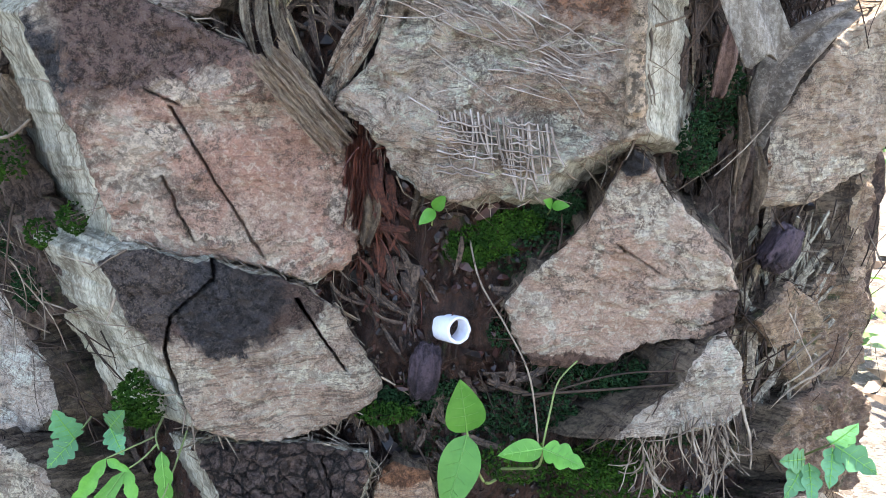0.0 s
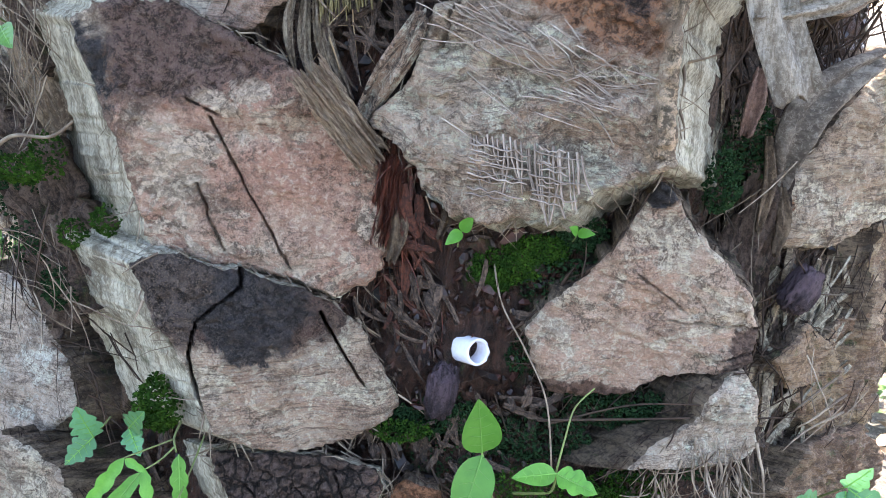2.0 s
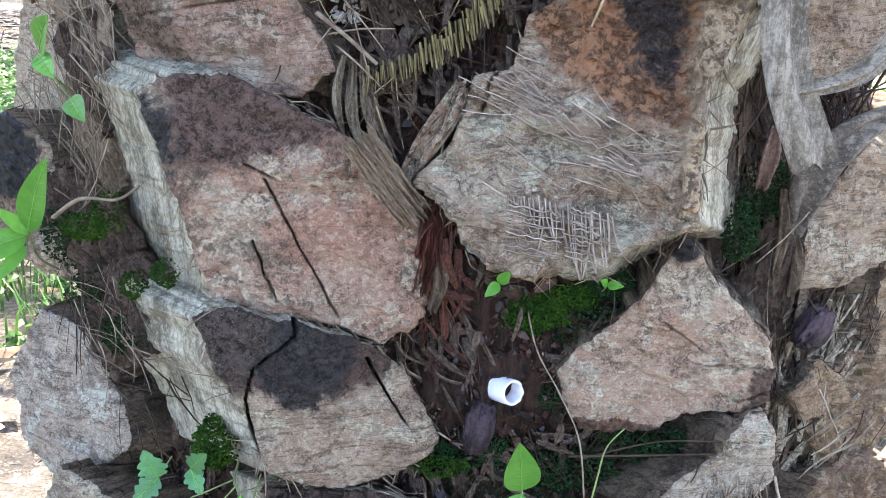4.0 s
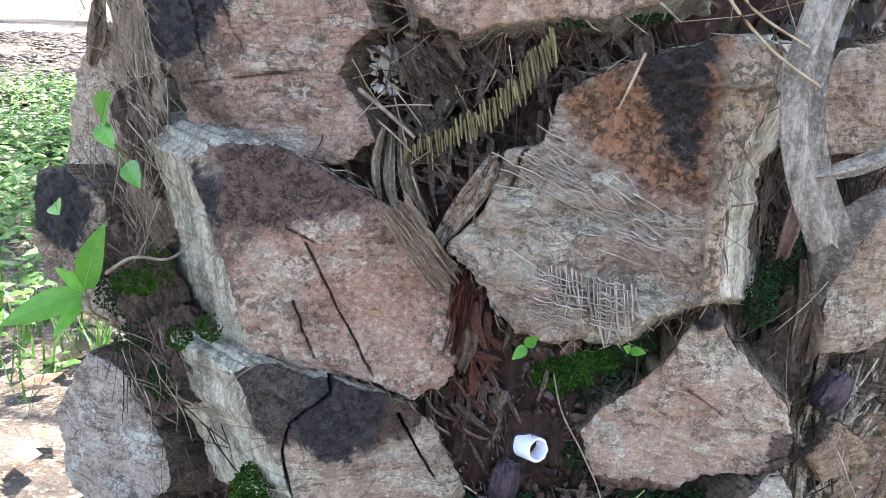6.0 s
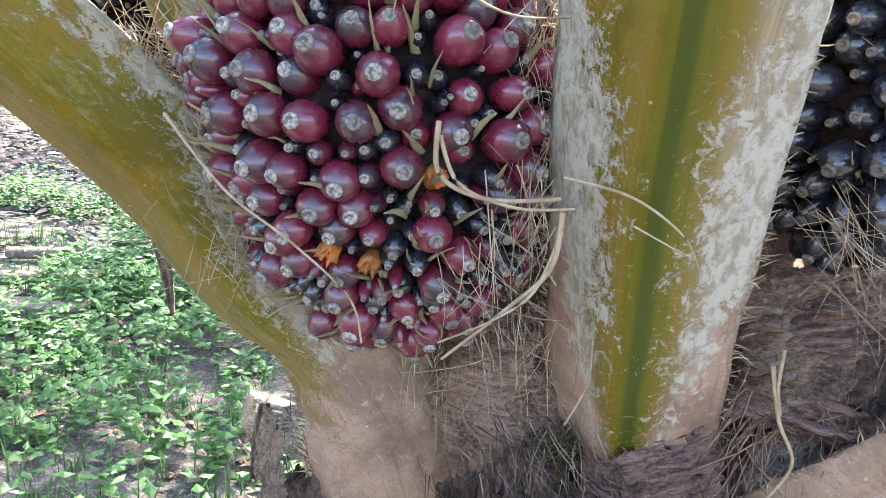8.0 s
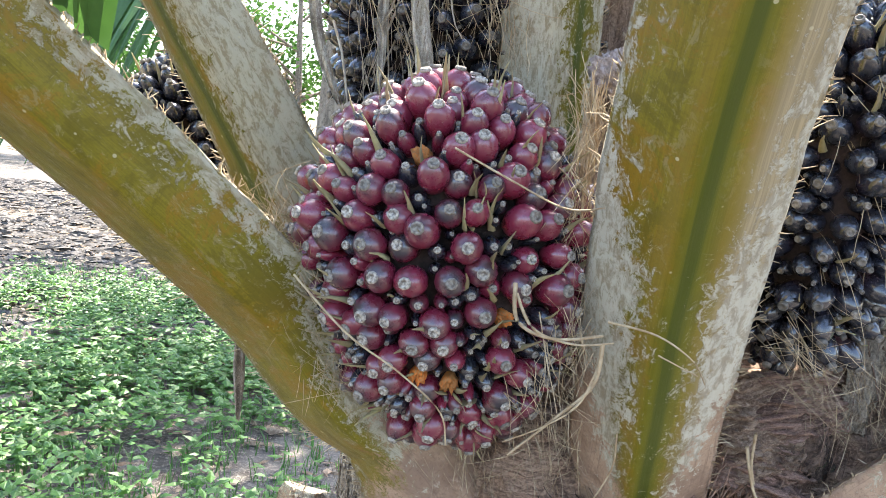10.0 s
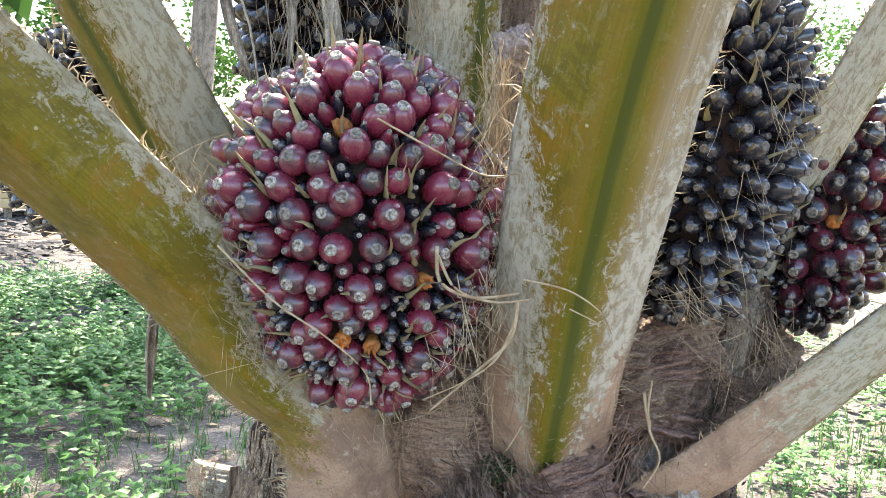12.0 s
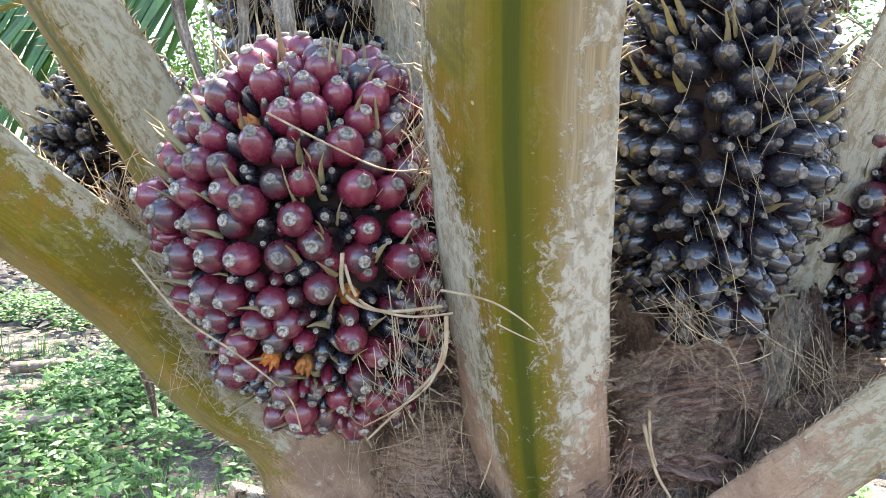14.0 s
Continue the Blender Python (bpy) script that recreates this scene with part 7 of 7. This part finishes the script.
plant((-0.185, 0.54, 0.425), "pale green fern frond with paired oval leaflets", [((-0.1945 - 0.0025 * k + 0.001 * q, 0.49, 0.393 - 0.0115 * k), (-0.1945 - 0.0025 * k + q * 0.011, 0.484, 0.395 - 0.0115 * k), (0.1, -1, 0.2), 0.0042) for k in range(4) for q in (-1, 1)], [([(-0.185, 0.54, 0.425), (-0.187, 0.50, 0.41), (-0.194, 0.49, 0.393), (-0.199, 0.488, 0.372), (-0.203, 0.488, 0.350)], 0.0007)], plain("pale_leaf", (0.34, 0.50, 0.20), (0.26, 0.42, 0.14), 60, 0.45, 0.4, 0.2, False, 0.3))
plant((-0.262, 0.56, 0.425), "small dark green lobed fern sprig", [((-0.262, 0.53, 0.425), (-0.268, 0.518, 0.452), F, 0.012, 4), ((-0.262, 0.53, 0.425), (-0.278, 0.515, 0.410), F, 0.010, 4), ((-0.24, 0.54, 0.428), (-0.225, 0.525, 0.448), F, 0.010, 4), ((-0.24, 0.54, 0.428), (-0.228, 0.525, 0.415), F, 0.009, 4)], [([(-0.262, 0.56, 0.425), (-0.262, 0.545, 0.425), (-0.262, 0.53, 0.425)], 0.0008)], LEAF_DEEP)
plant((0.28, 0.60, 0.36), "green seedling with lobed leaves", [((0.272, 0.555, 0.392), (0.248, 0.535, 0.402), F, 0.010, 3), ((0.270, 0.552, 0.390), (0.252, 0.53, 0.375), F, 0.011, 3), ((0.274, 0.552, 0.390), (0.272, 0.53, 0.370), F, 0.009, 3), ((0.29, 0.555, 0.405), (0.300, 0.54, 0.428), F, 0.010, 3), ((0.292, 0.553, 0.405), (0.318, 0.535, 0.392), F, 0.012, 3), ((0.29, 0.553, 0.403), (0.284, 0.532, 0.382), F, 0.010, 3)], [([(0.28, 0.60, 0.36), (0.277, 0.57, 0.38), (0.272, 0.555, 0.392)], 0.001), ([(0.28, 0.60, 0.36), (0.287, 0.57, 0.39), (0.29, 0.555, 0.405)], 0.001)], LEAF_DEEP)
plant((-0.37, 0.62, 0.56), "slender seedling with pointed green leaves at the trunk edge", [((-0.352, 0.545, 0.615), (-0.325, 0.515, 0.672), F, 0.012), ((-0.356, 0.55, 0.610), (-0.395, 0.50, 0.600), F, 0.012), ((-0.36, 0.555, 0.600), (-0.373, 0.53, 0.580), F, 0.006), ((-0.352, 0.55, 0.612), (-0.366, 0.53, 0.634), F, 0.006)], [([(-0.37, 0.62, 0.56), (-0.362, 0.575, 0.585), (-0.352, 0.545, 0.615)], 0.0011)], LEAF)
plant((-0.36, 0.66, 0.70), "climbing seedling with rounded green leaves", [((-0.348, 0.58, 0.742), (-0.330, 0.548, 0.766), F, 0.012), ((-0.35, 0.58, 0.738), (-0.328, 0.55, 0.728), F, 0.008), ((-0.338, 0.60, 0.705), (-0.314, 0.56, 0.698), F, 0.009), ((-0.40, 0.60, 0.668), (-0.38, 0.56, 0.672), F, 0.008)], [([(-0.36, 0.66, 0.70), (-0.355, 0.61, 0.72), (-0.348, 0.58, 0.742)], 0.0009), ([(-0.355, 0.61, 0.72), (-0.345, 0.605, 0.71), (-0.338, 0.60, 0.705)], 0.0008)], LEAF)


def husk():
    """A pale torn husk caught between the stalks."""
    ob = thing("dry_husk", pose(-0.138, 0.585, 1.62), "crumpled pale pinkish dry husk caught between stalks", "dry husk")
    n, rings = 40, 26
    v = []
    for i in range(rings):
        t = math.pi * i / (rings - 1)
        for j in range(n):
            p = 2 * math.pi * j / n
            d = (math.sin(t) * math.cos(p), math.sin(t) * math.sin(p), math.cos(t))
            s = 1 + 0.45 * fbm(d[0] * 3, d[1] * 3, d[2] * 5, 4) + 0.15 * fbm(d[0] * 12, d[1] * 3, d[2] * 12, 2)
            v.append((0.026 * d[0] * s, 0.014 * d[1] * s, 0.024 * d[2] * s))
    link_mesh("shell", v, ring_faces(rings, n), fibrous("husk", (0.56, 0.47, 0.43), (0.32, 0.24, 0.21), (90, 90, 30), 0.0, 11.0), ob)


husk()


def sheet(c, yaw, pitch, size, mat, label, seed, fold=0.012, upright=True, spin=0.0, name="sheath_piece"):
    """A crumpled, torn piece of dry leaf sheath with ragged edges and a thin body."""
    n = 64
    v, f, keep = [], [], []
    for i in range(n):
        for j in range(n):
            a, b = -1 + 2 * j / (n - 1), -1 + 2 * i / (n - 1)
            fu, fv = (9, 1.6) if upright else (1.5, 9)
            h = fold * (1.6 * abs(fbm(a * fu * 0.5 + seed, b * fv * 0.5, seed, 3)) + 0.7 * fbm(a * fu, b * fv, seed + 3, 4) + 0.25 * fbm(a * fu * (4 if upright else 1.5), b * fv * (1.5 if upright else 4), seed + 5, 2)) - fold * 1.3 * (a * a + 0.4 * b * b)
            x = size[0] * 0.5 * (a + 0.10 * fbm(b * 3, seed, 1, 3))
            y = size[1] * 0.5 * (b + 0.10 * fbm(a * 4, seed, 2, 3))
            v.append((x, y, h))
            torn = 0.85 + 0.5 * fbm(a * 7, b * 1.5 if upright else b * 7, seed + 7, 4)
            keep.append(max(abs(a) ** 3, abs(b) ** 3) < torn)
    v += [(x, y, z - 0.0016) for x, y, z in v]
    k = n * n
    for i in range(n - 1):
        for j in range(n - 1):
            q = (i * n + j, i * n + j + 1, (i + 1) * n + j + 1, (i + 1) * n + j)
            if all(keep[t] for t in q):
                f.append(q)
                f.append(tuple(t + k for t in reversed(q)))
    ob = link_mesh(name, v, f, mat if upright else LYING.get(mat, mat))
    ob.matrix_world = facing(c, yaw, pitch) @ Matrix.Rotation(radians(spin), 4, "Z")
    return tagged(ob, label, "leaf sheath", "torn pieces of dry leaf sheath")


TAN_SHEET = fibrous("tan_sheet", (0.55, 0.41, 0.28), (0.24, 0.16, 0.105), (420, 20, 60), 0.1, 13.0)
RED_SHEET = fibrous("red_brown_sheet", (0.29, 0.175, 0.135), (0.10, 0.055, 0.043), (300, 24, 60), 0.15, 14.0)
GREY_SHEET = fibrous("grey_sheet", (0.44, 0.37, 0.28), (0.17, 0.125, 0.09), (460, 16, 60), 0.3, 15.0)
LYING = {TAN_SHEET: fibrous("tan_folds", (0.43, 0.30, 0.205), (0.20, 0.12, 0.08), (20, 380, 60), 0.0, 18.0), RED_SHEET: fibrous("red_brown_folds", (0.42, 0.26, 0.19), (0.16, 0.09, 0.065), (20, 380, 60), 0.05, 19.0)}
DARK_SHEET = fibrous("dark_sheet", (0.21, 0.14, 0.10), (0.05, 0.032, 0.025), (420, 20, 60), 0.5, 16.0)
# torn sheath at the foot of the fronds
sheet((-0.005, 0.560, 1.085), 12, 12, (0.11, 0.11), RED_SHEET, "crumpled red-brown sheath at the foot of a frond", 1, 0.014, False, 20)
sheet((-0.05, 0.565, 1.060), 0, 5, (0.09, 0.07), RED_SHEET, "crumpled red-brown sheath at the foot of a frond", 2, 0.012, False, -15)
sheet((-0.165, 0.572, 1.05), -5, -5, (0.12, 0.07), DARK_SHEET, "dark shredded sheath above a hollow", 4, 0.012, True, 35)
sheet((-0.095, 0.566, 1.045), 0, 0, (0.10, 0.05), DARK_SHEET, "dark mossy sheath shreds above a cut stub", 5, 0.012, False, 5)
sheet((0.035, 0.592, 1.005), -5, 25, (0.15, 0.035), TAN_SHEET, "pinkish brown torn strip along a stub top", 8, 0.010, False, 4)
sheet((0.06, 0.585, 1.045), 10, 10, (0.10, 0.06), RED_SHEET, "purple-brown crumpled sheath above a cut stub", 9, 0.014, False, 0)
sheet((0.125, 0.60, 1.065), 20, 5, (0.07, 0.05), GREY_SHEET, "grey weathered sheath rag below the crown", 10, 0.012, True, 30)
# below the black bunch
sheet((0.075, 0.575, 1.235), 5, 5, (0.10, 0.13), TAN_SHEET, "tan crumpled papery sheath below the black bunch", 11, 0.014, False, 25)
sheet((0.125, 0.58, 1.265), 10, 10, (0.13, 0.09), RED_SHEET, "brown crumpled papery sheath below the black bunch", 12, 0.016, False, 10)
sheet((0.10, 0.585, 1.185), 8, 5, (0.14, 0.09), RED_SHEET, "brown crumpled papery sheath below the black bunch", 13, 0.016, False, -12)
sheet((0.16, 0.60, 1.225), 20, 5, (0.10, 0.11), DARK_SHEET, "dark torn sheath below the black bunch", 14, 0.014, True, -20)
sheet((0.205, 0.60, 1.29), 15, 0, (0.05, 0.13), GREY_SHEET, "grey-brown torn sheath strips beside the black bunch", 15, 0.010, True, -12)
sheet((0.235, 0.61, 1.30), 20, 0, (0.04, 0.12), DARK_SHEET, "dark torn sheath strips beside the black bunch", 16, 0.010, True, 10)
# along the trunk edge
sheet((-0.435, 0.735, 0.985), -42, 0, (0.05, 0.10), TAN_SHEET, "tan slab of old frond base at the trunk edge", 21, 0.008, True, -8)
sheet((-0.415, 0.725, 0.905), -38, 0, (0.06, 0.13), TAN_SHEET, "tan fibre mat along the trunk edge", 22, 0.010, True, 6)
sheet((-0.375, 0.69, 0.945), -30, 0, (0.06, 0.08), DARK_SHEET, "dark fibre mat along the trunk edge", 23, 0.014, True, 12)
sheet((-0.368, 0.688, 0.80), -35, 0, (0.04, 0.16), TAN_SHEET, "tan fibre mat along the trunk edge", 24, 0.012, True, 10)
sheet((-0.355, 0.67, 0.715), -25, 0, (0.045, 0.11), DARK_SHEET, "dark fibre mat along the trunk edge", 25, 0.014, True, 22)
sheet((-0.352, 0.672, 0.665), -20, 0, (0.05, 0.11), TAN_SHEET, "tan fibre mat beside a cut stub", 26, 0.010, True, 16)
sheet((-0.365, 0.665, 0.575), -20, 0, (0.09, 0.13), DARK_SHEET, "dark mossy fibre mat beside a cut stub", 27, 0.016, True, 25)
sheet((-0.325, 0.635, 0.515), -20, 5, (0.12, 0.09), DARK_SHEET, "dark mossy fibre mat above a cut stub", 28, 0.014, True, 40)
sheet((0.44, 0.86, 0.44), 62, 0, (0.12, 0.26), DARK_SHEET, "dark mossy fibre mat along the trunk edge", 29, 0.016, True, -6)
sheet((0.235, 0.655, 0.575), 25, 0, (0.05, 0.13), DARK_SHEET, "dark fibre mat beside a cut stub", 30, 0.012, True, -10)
moss([(-0.375, 0.655, 0.575, 0.03, 0.03), (-0.35, 0.637, 0.53, 0.03, 0.02), (-0.325, 0.622, 0.50, 0.02, 0.02), (-0.12, 0.575, 1.10, 0.03, 0.02), (-0.19, 0.66, 0.985, 0.04, 0.02), (-0.02, 0.585, 1.035, 0.035, 0.012)], 2600, MOSS_DARK, "dark moss on torn sheath and fibre", 75, 0.004)
moss([(-0.275, 0.595, 0.565, 0.012, 0.012), (-0.33, 0.625, 0.605, 0.015, 0.02), (-0.305, 0.605, 0.55, 0.012, 0.012)], 700, MOSS, "yellow-green moss beside a cut stub", 76, 0.0035)
fibre_mat("tan shredded fibres over the trunk edge", [(-0.42, 0.715, 0.91, 0.03, 0.01, 0.09), (-0.365, 0.672, 0.80, 0.018, 0.01, 0.10), (-0.335, 0.638, 0.72, 0.018, 0.01, 0.08), (-0.355, 0.66, 0.66, 0.02, 0.01, 0.07)], 208, (0.02, 0.07), (0.3, -0.1, -1), 0.45, STRAND_GREY, 67, (0.0005, 0.0016), 0.4, 0.5)
fibre_mat("brown shredded fibres at the foot of the fronds", [(-0.14, 0.565, 1.09, 0.06, 0.008, 0.05), (-0.17, 0.57, 1.05, 0.06, 0.008, 0.03), (-0.03, 0.555, 1.06, 0.08, 0.008, 0.03)], 140, (0.02, 0.06), (0.5, -0.2, -1), 0.4, STRAND_DARK, 68, (0.0005, 0.0016), 0.5, 0.5)
fibre_mat("tan shredded fibres at the foot of the fronds", [(-0.14, 0.56, 1.10, 0.06, 0.008, 0.05), (-0.12, 0.565, 1.07, 0.06, 0.01, 0.04)], 80, (0.02, 0.06), (0.4, -0.2, -1), 0.35, STRAND_GREY, 69, (0.0005, 0.0014), 0.5, 0.5)
moss([(0.117, 0.592, 0.337, 0.04, 0.03), (0.138, 0.592, 0.362, 0.035, 0.02), (0.18, 0.585, 0.318, 0.05, 0.02), (-0.234, 0.575, 0.425, 0.015, 0.025)], 3000, MOSS, "thick green moss slope low on the trunk", 77, 0.0042)
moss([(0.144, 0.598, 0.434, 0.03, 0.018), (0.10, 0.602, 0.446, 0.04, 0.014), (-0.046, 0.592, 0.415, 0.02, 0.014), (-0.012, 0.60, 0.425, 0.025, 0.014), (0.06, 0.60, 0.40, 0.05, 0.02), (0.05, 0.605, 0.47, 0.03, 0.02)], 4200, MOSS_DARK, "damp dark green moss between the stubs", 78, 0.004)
sheet((-0.093, 0.578, 0.657), 15, 3, (0.030, 0.085), TAN_SHEET, "peeling tan slab along a cut stub edge", 31, 0.006, True, 38)
RUST_SHEET = fibrous("rust_sheet", (0.22, 0.062, 0.034), (0.045, 0.016, 0.011), (260, 22, 60), 0.0, 17.0, 0.38)
sheet((-0.060, 0.597, 0.592), 5, 0, (0.030, 0.075), RUST_SHEET, "wet rust-red torn sheath between two stubs", 32, 0.010, True, -6)
fibre_mat("pale looping fibres between bunch and stalk", [(-0.175, 0.485, 1.47, 0.02, 0.02, 0.08), (-0.172, 0.50, 1.54, 0.02, 0.02, 0.05), (-0.185, 0.47, 1.30, 0.03, 0.02, 0.05), (-0.20, 0.475, 1.26, 0.04, 0.02, 0.03)], 60, (0.04, 0.11), (0.3, -0.2, -1), 0.55, STRAND, 85, (0.0005, 0.0015), 0.9)
fibre_mat("pale dry strands over the upper black bunch", [(-0.36, 0.66, 1.66, 0.08, 0.02, 0.05), (-0.27, 0.66, 1.68, 0.06, 0.02, 0.04)], 110, (0.05, 0.14), (0.15, -0.2, -1), 0.35, STRAND, 86, (0.0005, 0.0016), 0.4)
